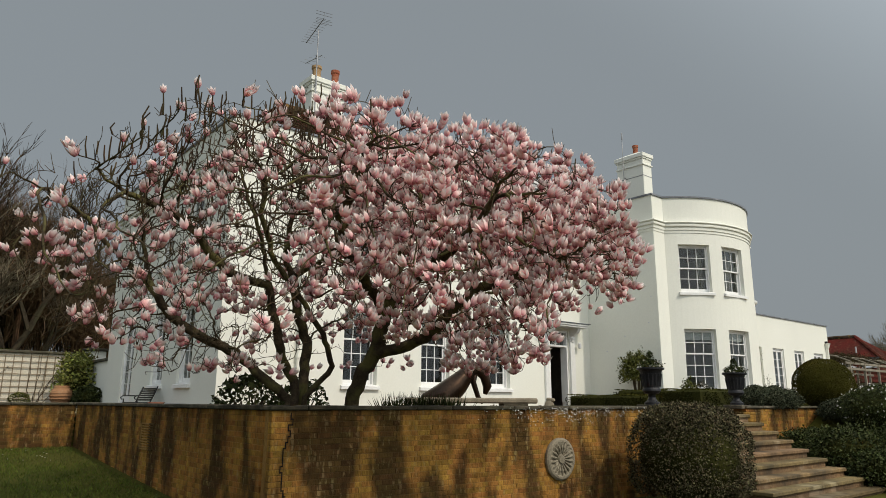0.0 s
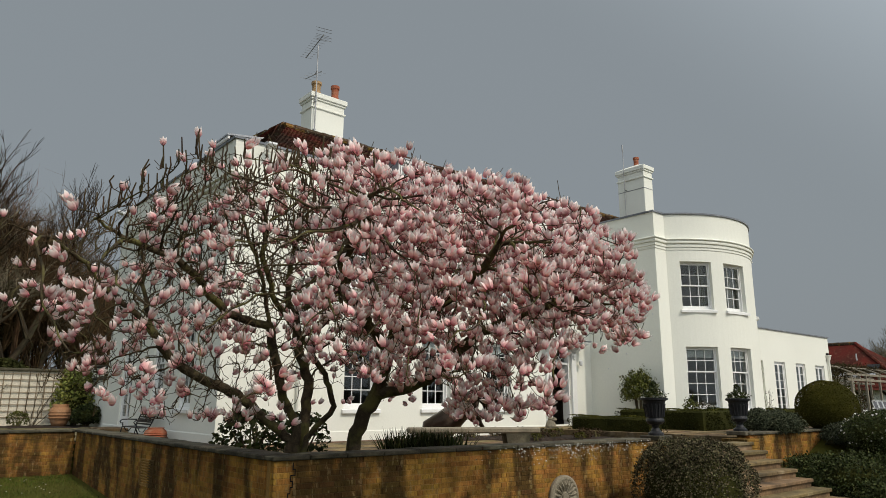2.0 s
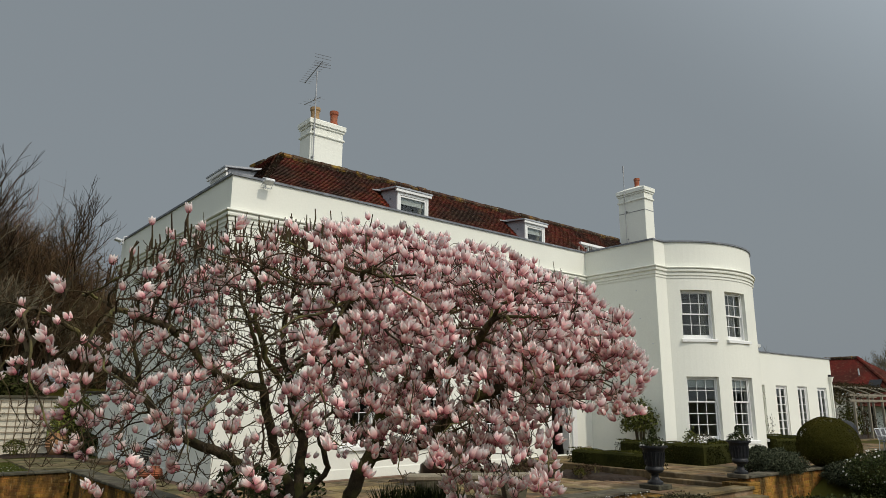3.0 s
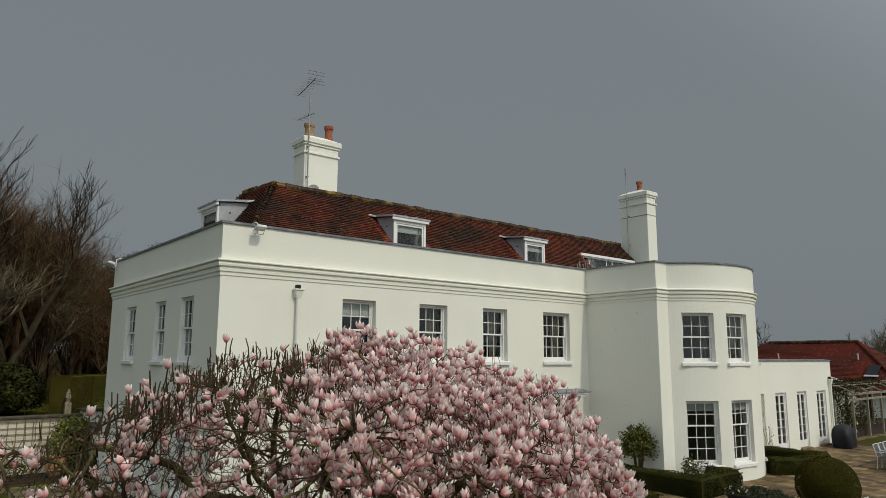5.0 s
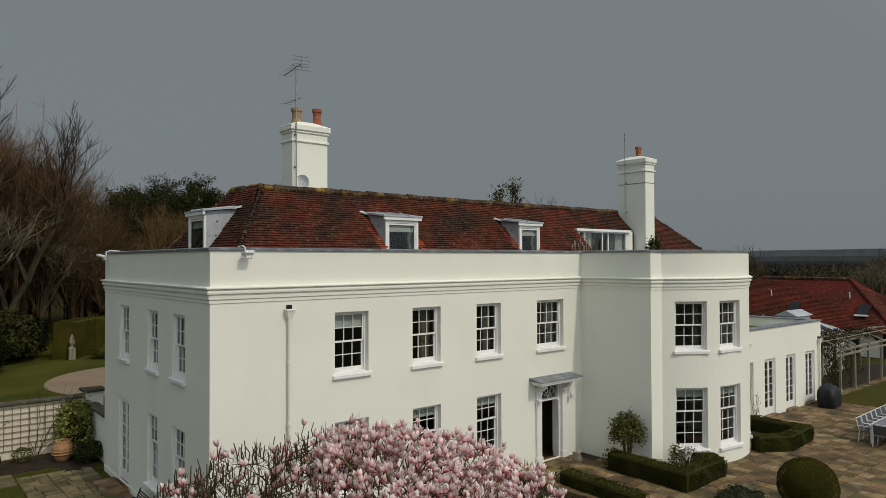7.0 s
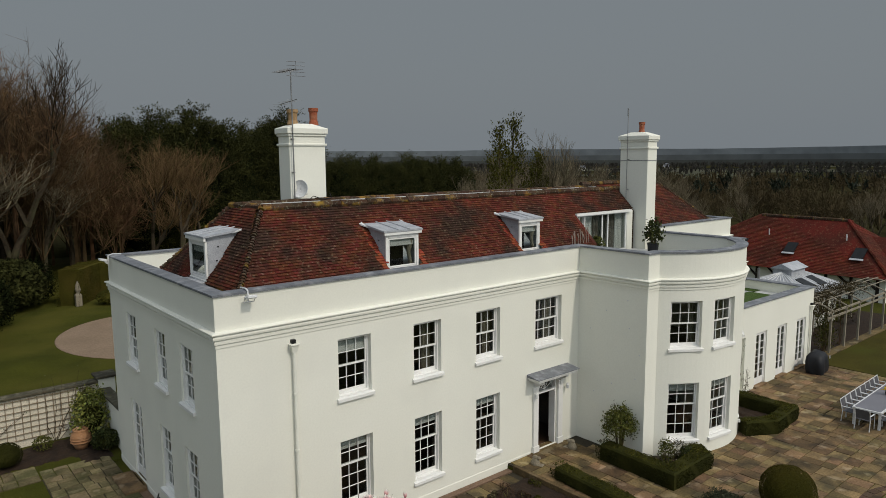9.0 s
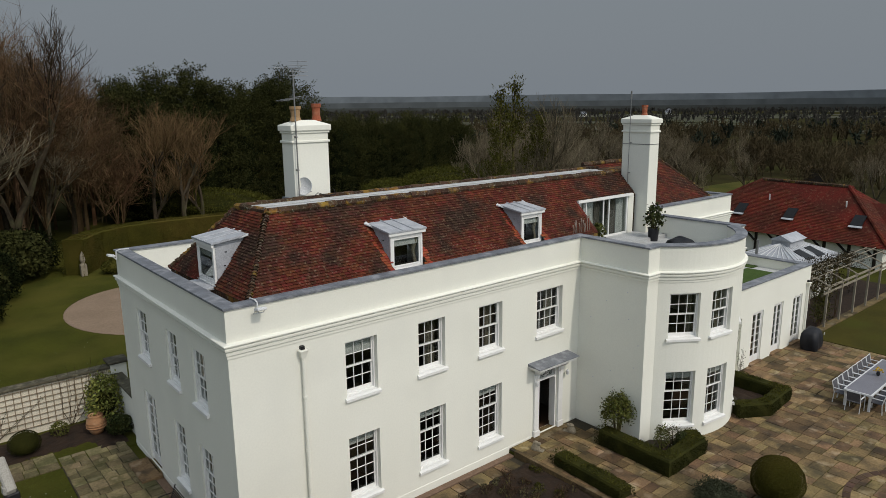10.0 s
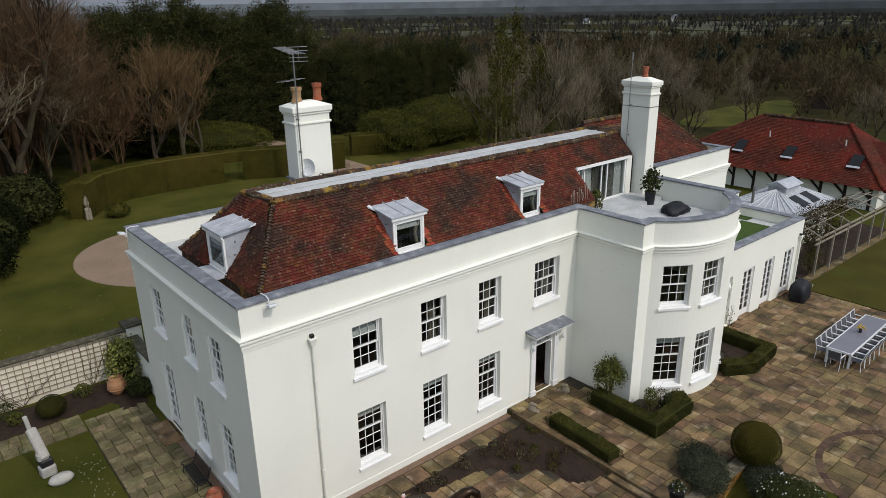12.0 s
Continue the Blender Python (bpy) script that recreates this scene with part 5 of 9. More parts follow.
bed([(-9.0, 10.85), (-1.36, 10.94), (-1.3, 10.05), (-0.1, 10.0), (-0.05, 13.1), (-9.0, 13.1)], -0.12, "dark soil bed at the foot of the trellis wall")
bed([(13.3, -4.5), (15.2, -4.5), (15.2, -3.9), (14.1, -3.1), (14.1, -2.4), (13.3, -2.4)], 0.0, "dark soil bed inside the box hedge")
bed([(20.3, -4.7), (21.9, -4.6), (21.9, -2.1), (21.0, -2.1), (20.9, -3.3), (19.6, -3.9)], 0.0, "dark soil bed inside the box hedge")
grass_plat = Shape()
grass_plat.add([(-14, 3.3, -0.13), (-2.65, 3.3, -0.13), (-2.6, 9.55, -0.10), (-14, 9.55, -0.10)], [(0, 1, 2, 3)])
part("grass_plat", grass_plat, lawn_m, label="small square lawn with daisies beside the house", category="lawn", kind="structure")
part("lawn_east", Shape().box(31.1, -14, -0.08, 46, -2.25, -0.012), lawn_worn, label="mown lawn beyond the stone terrace", category="lawn", kind="structure")
part("kerb", Shape().box(31.0, -2.22, -0.08, 46, -1.75, 0.03, 0.01), york_rest, label="pale stone edging between lawn and pergola", category="kerb", kind="structure")

# terrace bases
part("terrace_low", Shape().box(-2.2, -7.25, -0.4, 10.3, -0.285, -0.255).box(-2.0, -0.28, -0.4, -0.305, 3.3, -0.262).box(-2.6, 3.3, -0.4, -0.305, 5.2, -0.165).box(-2.6, 5.2, -0.4, -0.305, 10.4, -0.110), joint, label="bedding of the lower stone terrace", category="paving", kind="structure")
part("terrace_high", Shape().box(10.32, -7.75, -0.5, BX0 - 0.01, -0.006, -0.035).box(BX0 - 0.005, -12.5, -0.5, 31.0, -2.01, -0.036), joint, label="bedding of the upper stone terrace", category="paving", kind="structure")
part("terrace_edge", Shape().box(10.28, -7.7, -0.4, 10.44, -0.3, 0.003, 0.012), york, label="stone edging of the upper terrace", category="kerb", kind="structure")
part("step_edge", Shape().box(10.02, -7.7, -0.45, 10.40, -5.05, -0.12, 0.012).box(10.62, -0.95, -0.40, 11.0, -0.04, -0.11, 0.01), york, label="worn stone step between the terrace levels", category="step", kind="structure")

# ---- trellis wall ----
gw = thing("wall_garden", (0, 0, 0), 0, "pale rendered garden wall with stone coping and square trellis", "wall", kind="structure")
part("wall_body", Shape().box(-16, 13.2, -0.3, 0.1, 13.5, 1.86), wall_buff, gw)
part("coping", Shape().box(-16, 13.1, 1.86, 0.15, 13.6, 1.96, 0.02), coping, gw)
part("pier", Shape().box(0.12, 13.05, -0.3, 0.75, 13.7, 2.05, 0.015), render_white, gw)
part("pier_cap", Shape().box(0.02, 12.95, 2.05, 0.85, 13.8, 2.15, 0.02), coping, gw)
part("wall_return", Shape().box(0.16, NY + 0.01, -0.3, 0.46, 13.04, 1.55, 0.01), render_white, gw)
part("return_coping", Shape().box(0.08, NY + 0.2, 1.55, 0.54, 13.04, 1.65, 0.02), coping, gw)
trellis = part("trellis", Shape().box(-9.0, 13.165, 0.18, -8.95, 13.195, 1.75), trellis_m, gw, "square timber trellis on the wall")
slat_h = Shape().box(0, 0, 0, 8.9, 0.014, 0.028).mesh("slat")
slat_v = Shape().box(0, 0, 0, 0.03, 0.014, 1.62).mesh("slat")
for me in (slat_h, slat_v):
    me.materials.append(trellis_m)
for k in range(8):
    part("slat", slat_h, trellis_m, trellis).location = (-9.0, 13.15, 0.2 + 0.222 * k)
for k in range(34):
    part("slat", slat_v, trellis_m, trellis).location = (-9.0 + 0.267 * k, 13.166, 0.18)

# ---- urns, plaque, grating ----
def urn(place):
    u = thing("garden_urn", place, 0, "dark cast urn planted with small white flowers on a plinth", "urn", "terrace urns")
    part("plinth", Shape().box(-0.24, -0.24, -0.04, 0.24, 0.24, 0.05, 0.015), coping, u, "square mossy stone plinth")
    part("foot", Shape().lathe((0, 0, 0.05), [(0.16, 0), (0.16, 0.04), (0.1, 0.08), (0.07, 0.14), (0.085, 0.19)], 20), urn_lead, u)
    body = [(0.085, 0.24), (0.15, 0.26), (0.19, 0.31), (0.185, 0.34), (0.165, 0.37), (0.18, 0.48), (0.215, 0.64), (0.235, 0.69), (0.285, 0.71), (0.29, 0.745), (0.25, 0.75), (0.21, 0.69), (0.03, 0.67)]
    b = part("bowl", Shape().lathe((0, 0, 0), body, 24), urn_lead, u)
    for k in range(18):
        a = 2 * math.pi * k / 18
        part("flute", Shape().tube([(0.185 * math.cos(a), 0.185 * math.sin(a), 0.39), (0.22 * math.cos(a), 0.22 * math.sin(a), 0.63)], 0.011, 5), urn_lead, b)
    return u


URNS = ((6.42, -7.6), (10.02, -7.6))
for x, y in URNS:
    urn((x, y, 0.1)).scale = (1.0, 1.0, 1.1)

plq = thing("wall_plaque", (3.18, -7.78, -0.78), math.degrees(math.atan2(WALL_B.y - WALL_A.y, WALL_B.x - WALL_A.x)), "round cast stone plaque with petal relief on the brick wall", "plaque")
ps = Shape()
R0, seg = 0.36, 40
prof = [(0.02, -0.075), (0.07, -0.075), (0.08, -0.045), (0.10, -0.035), (0.27, -0.055), (0.30, -0.075), (0.33, -0.07), (0.36, -0.04), (0.36, 0.0)]
ps.add([(r * math.sin(2 * math.pi * k / seg), y - (0.018 * (k % 2) if 0.09 < r < 0.28 else 0), r * math.cos(2 * math.pi * k / seg)) for r, y in prof for k in range(seg)],
       [(i * seg + k, i * seg + (k + 1) % seg, (i + 1) * seg + (k + 1) % seg, (i + 1) * seg + k) for i in range(len(prof) - 1) for k in range(seg)] + [tuple(range(seg))])
part("disc", ps, stone_plaque, plq)
for k in range(18):
    a = 2 * math.pi * k / 18
    part("petal", Shape().tube([(0.10 * math.sin(a), -0.06, 0.10 * math.cos(a)), (0.2 * math.sin(a), -0.075, 0.2 * math.cos(a)), (0.275 * math.sin(a), -0.06, 0.275 * math.cos(a))], [0.006, 0.024, 0.008], 6), stone_plaque, plq)

# ---- garden steps down to the lawn ----
gst = thing("garden_steps", (0, 0, 0), 0, "flight of worn stone steps down to the lawn", "steps", kind="structure")
rise, tread = 0.178, 0.31
for k in range(9):
    z = -0.06 - rise * k
    y1 = -7.75 - tread * k
    w = 0.0 if k < 5 else 0.12 * (k - 4)
    part("tread", Shape().box(6.15 - w, y1 - tread - 0.05, z - 0.075, 9.62 + w, y1 + 0.05, z, 0.014), york, gst, "worn overhanging stone tread")
    part("riser", Shape().box(6.18 - w, y1 - tread, z - rise - 0.15, 9.59 + w, y1 + 0.02, z - 0.075), york_rest, gst)

# ---- furniture ----
def garden_bench(place, rz):
    """Cast iron ended slatted bench."""
    b = thing("garden_bench", place, rz, "dark slatted garden bench with scrolled iron ends by the wall", "bench")
    W = 1.5
    for k in range(5):
        part("seat_slat", Shape().box(-W / 2, 0.02 + 0.085 * k, 0.42, W / 2, 0.085 + 0.085 * k, 0.45, 0.006), dark_iron, b)
    for k in range(6):
        part("back_slat", Shape().box(-W / 2, -0.02 - 0.028 * k, 0.5 + 0.075 * k, W / 2, 0.0 - 0.028 * k, 0.555 + 0.075 * k, 0.006), dark_iron, b)
    for x in (-W / 2, W / 2):
        e = Shape()
        e.tube([(x, -0.2, 0.98), (x, -0.1, 0.7), (x, 0.02, 0.42), (x, -0.08, 0.2), (x, -0.16, 0)], 0.022, 8)
        e.tube([(x, 0.02, 0.42), (x, 0.42, 0.42), (x, 0.46, 0.2), (x, 0.44, 0)], 0.022, 8)
        e.tube([(x, -0.03, 0.66), (x, 0.25, 0.67), (x, 0.44, 0.66), (x, 0.50, 0.6), (x, 0.46, 0.54), (x, 0.41, 0.56), (x, 0.40, 0.42)], 0.02, 8)
        e.tube([(x, 0.1, 0.42), (x, 0.2, 0.28), (x, 0.3, 0.3), (x, 0.36, 0.42)], 0.014, 6)
        e.tube([(x, -0.13, 0.1), (x, 0.15, 0.16), (x, 0.44, 0.1)], 0.014, 6)
        part("bench_end", e, dark_iron, b, "scrolled cast iron bench end")
    return b


garden_bench((-0.40, 4.05, -0.22), 90).scale = (0.84, 0.84, 0.8)

sb = thing("stone_bench", (3.9, -4.7, -0.24), -30, "low weathered stone bench on blocky feet", "bench")
part("seat", Shape().box(-1.45, -0.24, 0.40, 1.45, 0.24, 0.52, 0.03), stone_plaque, sb)
for x in (-0.95, 0.95):
    part("foot", Shape().add([(x - 0.2, -0.2, 0), (x + 0.2, -0.2, 0), (x + 0.2, 0.2, 0), (x - 0.2, 0.2, 0), (x - 0.28, -0.22, 0.4), (x + 0.28, -0.22, 0.4), (x + 0.28, 0.22, 0.4), (x - 0.28, 0.22, 0.4)],
         [(3, 2, 1, 0), (0, 1, 5, 4), (1, 2, 6, 5), (2, 3, 7, 6), (3, 0, 4, 7), (4, 5, 6, 7)]), coping, sb)

# bronze beast with a bent neck, one plain form
br = Shape()
br.tube([(-0.75, 0, 0.1), (-0.6, 0, 0.38), (-0.25, 0, 0.55), (0.1, 0, 0.85), (0.42, 0, 1.18), (0.62, 0, 1.22), (0.80, 0, 1.05), (0.86, 0, 0.8), (0.8, 0, 0.62)], [0.12, 0.3, 0.33, 0.27, 0.17, 0.14, 0.13, 0.11, 0.05], 16)
br.tube([(0.55, 0, 1.2), (0.5, 0, 0.9), (0.62, 0, 0.55), (0.74, 0, 0.4)], [0.08, 0.07, 0.06, 0.04], 10)
br.tube([(-0.4, 0.15, 0.35), (-0.3, 0.22, 0.15), (-0.35, 0.22, 0.0)], [0.14, 0.09, 0.1], 10)
br.tube([(-0.4, -0.15, 0.35), (-0.3, -0.22, 0.15), (-0.35, -0.22, 0.0)], [0.14, 0.09, 0.1], 10)
statue = part("bronze_statue", br, bronze, None, "brown bronze animal sculpture with an arched neck", smooth=True, category="statue")
statue.matrix_world = pose(4.6, -3.3, -0.24, 0, 0, -24)

# stone abstract sculpture on the small lawn
ab = Shape()
ab.box(-0.24, -0.22, 0.0, 0.24, 0.22, 0.40, 0.05)
ab.box(-0.24, -0.15, 0.64, 0.12, 0.15, 0.95, 0.05)
ab.box(-0.16, -0.13, 0.0, 0.16, 0.13, 1.15, 0.05, pose(-0.02, -0.12, 0.72, -26, -6, 0))
ab.box(-0.07, -0.06, 0.0, 0.07, 0.06, 0.5, 0.02, pose(-0.14, 0.42, 1.70, -14, -4, 0))
st2 = part("stone_sculpture", ab, stone_white, None, "pale stacked stone abstract sculpture on the grass", category="sculpture")
st2.matrix_world = pose(-4.35, 7.7, -0.12, 0, 0, 8)
part("dark_block", Shape().box(-0.2, -0.18, 0.38, 0.2, 0.18, 0.66, 0.04), urn_lead, st2, "dark stone block between the pale pieces")
bo = Shape()
bo.lathe((0, 0, 0), [(0.05, -0.02), (0.3, 0.02), (0.36, 0.14), (0.28, 0.26), (0.08, 0.3)], 16, sx=1.15, sy=0.75, rot=0.4)
boulder = part("boulder", bo, stone_white, None, "pale rounded boulder lying on the grass", smooth=True, category="boulder")
boulder.matrix_world = pose(-4.1, 6.95, -0.12)


def clay_pot(place, r, h, label, clay=pot_clay):
    p = thing("terracotta_pot", place, 0, label, "pot", "terracotta pots")
    part("pot_body", Shape().lathe((0, 0, 0), [(r * 0.55, 0), (r * 0.8, h * 0.25), (r, h * 0.55), (r * 0.92, h * 0.8), (r * 0.68, h * 0.92), (r * 0.78, h), (r * 0.62, h), (r * 0.6, h * 0.9), (0.02, h * 0.85)], 24), clay, p, smooth=True)
    for k in range(3):
        z = h * (0.4 + 0.13 * k)
        part("rib", Shape().lathe((0, 0, z), [(r * (0.93 + 0.06 * (k != 2)), -0.02), (r * (1.0 + 0.05 * (k != 2)), 0.0), (r * (0.93 + 0.06 * (k != 2)), 0.02)], 24), clay, p)
    return p


clay_pot((-0.94, 11.63, -0.1), 0.36, 0.78, "ribbed pale terracotta jar standing in the bed", jar_clay)
clay_pot((-0.45, 2.75, -0.22), 0.28, 0.36, "terracotta flower pot by the house corner")

# covered barbecue
bq = Shape()
n = 14
rows = [(0.0, 0.62, 0.40), (0.25, 0.66, 0.43), (0.6, 0.64, 0.42), (0.85, 0.6, 0.38), (1.02, 0.46, 0.28), (1.1, 0.2, 0.12)]
for z, a, b_ in rows:
    for k in range(n * 2):
        t = math.pi * k / n
        c_, s_ = math.cos(t), math.sin(t)
        rr = 1 / max(abs(c_), abs(s_)) ** 0.75
        wob = 1 + 0.05 * math.sin(5 * t + z * 3) + 0.03 * math.sin(11 * t)
        bq.v.append((a * c_ * rr * wob * 0.9, b_ * s_ * rr * wob * 0.9, z + 0.03 * math.sin(3 * t)))
m_ = n * 2
bq.f += [(i * m_ + k, i * m_ + (k + 1) % m_, (i + 1) * m_ + (k + 1) % m_, (i + 1) * m_ + k) for i in range(len(rows) - 1) for k in range(m_)] + [tuple((len(rows) - 1) * m_ + k for k in range(m_))]
bbq = thing("barbecue", (29.5, -2.85, 0), 8, "barbecue under a creased black fabric cover", "barbecue")
part("cover", bq, cover_black, bbq, smooth=True)
bbq.scale = (1.2, 1.15, 0.95)
part("tag", Shape().box(0.28, -0.43, 0.72, 0.34, -0.405, 0.86), white_metal, bbq, "small white tag on the cover")

# dining table with chairs
tb = thing("dining_table", (25.75, -7.05, 0), 1.5, "long white-framed outdoor table with a grey top", "table")
L, Wd = 4.8, 1.05
part("tabletop", Shape().box(-L / 2 + 0.06, -Wd / 2 + 0.06, 0.72, L / 2 - 0.06, Wd / 2 - 0.06, 0.752, 0.005), table_grey, tb, "smooth grey tabletop")
part("frame", Shape().box(-L / 2, -Wd / 2, 0.67, L / 2, -Wd / 2 + 0.06, 0.75, 0.006).box(-L / 2, Wd / 2 - 0.06, 0.67, L / 2, Wd / 2, 0.75, 0.006).box(-L / 2, -Wd / 2 + 0.06, 0.67, -L / 2 + 0.06, Wd / 2 - 0.06, 0.75, 0.006).box(L / 2 - 0.06, -Wd / 2 + 0.06, 0.67, L / 2, Wd / 2 - 0.06, 0.75, 0.006), white_metal, tb)
for x in (-L / 2 + 0.05, -0.05, L / 2 - 0.13):
    for y in (-Wd / 2 + 0.03, Wd / 2 - 0.11):
        part("leg", Shape().box(x, y, 0, x + 0.08, y + 0.08, 0.67, 0.006), white_metal, tb)


def dining_chair():
    c = thing("dining_chair", (0, 0, -50), 0, "white metal stacking chair with grey mesh seat", "chair", "chairs round the table")
    part("seat", Shape().box(-0.25, -0.24, 0.42, 0.25, 0.24, 0.445, 0.008), mesh_grey, c, "grey mesh seat")
    part("backrest", Shape().slab([(-0.24, 0.235, 0.48), (0.24, 0.235, 0.48), (0.24, 0.33, 0.86), (-0.24, 0.33, 0.86)], 0.012), mesh_grey, c, "grey mesh backrest")
    for x in (-0.27, 0.27):
        part("back_frame", Shape().tube([(x, 0.26, 0), (x, 0.22, 0.43), (x, 0.34, 0.9)], 0.016, 8), white_metal, c)
        part("front_leg", Shape().tube([(x, -0.26, 0), (x, -0.25, 0.62)], 0.016, 8), white_metal, c)
        part("armrest", Shape().box(x - 0.025, -0.28, 0.62, x + 0.025, 0.28, 0.645, 0.006), white_metal, c)
    part("top_rail", Shape().tube([(-0.27, 0.34, 0.9), (0.27, 0.34, 0.9)], 0.016, 8), white_metal, c)
    return c


tm = pose(25.75, -7.05, 0, 0, 0, 1.5)
chair = dining_chair()
spots = []
for k in range(8):
    x = -2.05 + 4.1 * k / 7
    spots += [(x, 0.66, 0), (x, -0.66, 180)]
spots += [(-2.56, 0, 90)]
for k, (x, y, a) in enumerate(spots):
    m = tm @ pose(x, y, 0, 0, 0, a + random.uniform(-3, 3))
    if k == 0:
        chair.matrix_world = m
    else:
        copy_thing(chair, m)
vase = thing("flower_vase", tuple(tm @ Vector((0.1, 0.0, 0.752))), 0, "yellow daffodils in a small dark vase on the table", "flowers")
part("vase", Shape().lathe((0, 0, 0), [(0.05, 0), (0.08, 0.08), (0.06, 0.16), (0.07, 0.18)], 14), urn_lead, vase)
fl = Shape()
for k in range(34):
    a, r = random.uniform(0, 6.28), 0.2 * math.sqrt(random.random())
    c = Vector((r * math.cos(a), r * math.sin(a), 0.3 + random.uniform(-0.06, 0.1) - r * 0.3))
    fl.lathe(c, [(0.012, -0.02), (0.035, 0.01), (0.02, 0.02)], 6)
part("bloom", fl, yellow_m, vase, "yellow daffodil heads", kind="stuff")
for k, (x, y, a) in enumerate(((10.95, -0.75, 20), (13.0, -0.72, 200))):
    dg = Shape()
    dg.lathe((0, 0, 0), [(0.16, 0), (0.17, 0.1), (0.13, 0.28), (0.09, 0.4), (0.1, 0.46), (0.06, 0.55)], 12, sx=1.0, sy=1.5)
    dg.lathe((0, -0.16, 0.4), [(0.03, -0.07), (0.09, 0.0), (0.07, 0.1), (0.02, 0.13)], 10, sy=1.3)
    dg.box(-0.14, -0.42, 0.0, 0.14, 0.1, 0.06, 0.02)
    o = part("stone_dog", dg, stone_plaque, None, "small weathered stone dog lying beside the door", category="statue", group="stone dogs")
    o.matrix_world = pose(x, y, 0.0, 0, 0, a) @ Matrix.Diagonal((0.75, 0.75, 0.62, 1))

# things on the roof terrace
tp = thing("potted_palm", (19.55, 0.35, 6.5), 0, "tall dark pot with a bushy plant on the roof", "plant")
part("pot", Shape().lathe((0, 0, 0), [(0.2, 0), (0.24, 0.5), (0.26, 0.58), (0.22, 0.58), (0.2, 0.5), (0.02, 0.48)], 16), urn_lead, tp)
cv = Shape()
for z, r in ((0, 0.55), (0.12, 0.6), (0.28, 0.5), (0.36, 0.3)):
    for k in range(20):
        t = 2 * math.pi * k / 20
        w = 1 + 0.12 * math.sin(4 * t + 7 * z) + 0.06 * math.sin(9 * t)
        cv.v.append((r * math.cos(t) * w * 1.2, r * math.sin(t) * w * 0.8, z + 0.05 * math.sin(3 * t) * (z > 0)))
cv.f += [(i * 20 + k, i * 20 + (k + 1) % 20, (i + 1) * 20 + (k + 1) % 20, (i + 1) * 20 + k) for i in range(3) for k in range(20)] + [tuple(60 + k for k in range(20))]
cover = part("furniture_cover", cv, cover_black, None, "low terrace furniture under a dark crumpled cover", smooth=True, category="cover")
cover.matrix_world = pose(19.3, -1.1, 6.5, 0, 0, 15) @ Matrix.Diagonal((1.2, 1.1, 0.95, 1))

# dried flower stalks standing behind the parapet
ds = thing("dried_stalks", (15.15, 0.72, 6.62), 0, "pale bent flower stalks standing behind the roof parapet", "plant")
for k in range(9):
    x0, lean = -0.55 + 0.13 * k, random.uniform(-0.22, 0.05)
    top = 1.25 + random.uniform(-0.15, 0.2)
    part("stalk", Shape().tube([(x0 * 0.5, 0, 0), (x0 + lean * 0.4, 0.02, top * 0.5), (x0 + lean, -0.02, top * 0.85), (x0 + lean - 0.03, 0, top)], [0.016, 0.014, 0.012, 0.03], 6), wood_stalk, ds)
part("tub", Shape().lathe((0, 0, 0), [(0.18, 0), (0.22, 0.3), (0.23, 0.34), (0.19, 0.34), (0.18, 0.3), (0.02, 0.28)], 14), urn_lead, ds, "dark planting tub")

# ---- outbuildings ----
barn = thing("barn", (0, 0, 0), 0, "long low barn with a steep red clay tile roof", "barn")
bz, rz_ = 1.7, 5.5
bc = [(49.6, 0.0), (60.0, 0.0), (60.0, 18.5), (49.6, 18.5)]
part("wall", Shape().box(50.3, 0.6, -0.3, 59.4, 18.0, 1.9), render_white, barn, "white walls with dark timber framing")
rf = Shape()
ra, rb = (54.7, 4.9, rz_), (55.3, 12.2, rz_)
rf.add([(*bc[0], bz), (*bc[1], bz), (*bc[2], bz), (*bc[3], bz), ra, rb], [(0, 4, 5, 3), (0, 1, 4), (1, 2, 5, 4), (3, 5, 2), (0, 3, 2, 1)])
rr_ = part("roof", rf, tile_far, barn, "red clay tile roof")
part("roof_tiles", tile_field((*bc[3], bz), (*bc[0], bz), rb, ra, 40, width=0.28), tile_far, barn, "red clay tile courses", kind="stuff")
part("roof_tiles", tile_field((*bc[0], bz), (*bc[1], bz), ra, ra, 40, width=0.28), tile_far, barn, "red clay tile courses", kind="stuff")
part("ridge_tiles", ridge_run(ra, rb, 0.17, 0.4), tile_lichen, barn, kind="stuff")
part("ridge_tiles", ridge_run((*bc[0], bz), ra, 0.15, 0.4), tile_far, barn, kind="stuff")
part("ridge_tiles", ridge_run((*bc[3], bz), rb, 0.15, 0.4), tile_far, barn, kind="stuff")


def on_slope(y, f):
    """A point of the barn's west slope, f of the way up."""
    return Vector((49.6 + 5.2 * f, y, bz + (rz_ - bz) * f))


for y in (2.9, 8.0, 12.2):
    q = [on_slope(y + dy, f) + Vector((-0.06, 0, 0.09)) for dy, f in ((-0.42, 0.30), (0.42, 0.30), (0.42, 0.48), (-0.42, 0.48))]
    w = part("skylight", Shape().slab(q, 0.08), dark_iron, barn, "dark framed roof light")
    q2 = [p + Vector((-0.03, 0, 0.045)) for p in (q[0].lerp(q[2], 0.1), q[1].lerp(q[3], 0.1), q[2].lerp(q[0], 0.1), q[3].lerp(q[1], 0.1))]
    part("pane", Shape().slab(q2, 0.01), glass, w)
    q3 = [on_slope(y + dy, f) + Vector((-0.07, 0, 0.1)) for dy, f in ((-0.48, 0.265), (0.48, 0.265), (0.48, 0.295), (-0.48, 0.295))]
    part("flashing", Shape().slab(q3, 0.05), lead_pale, w)
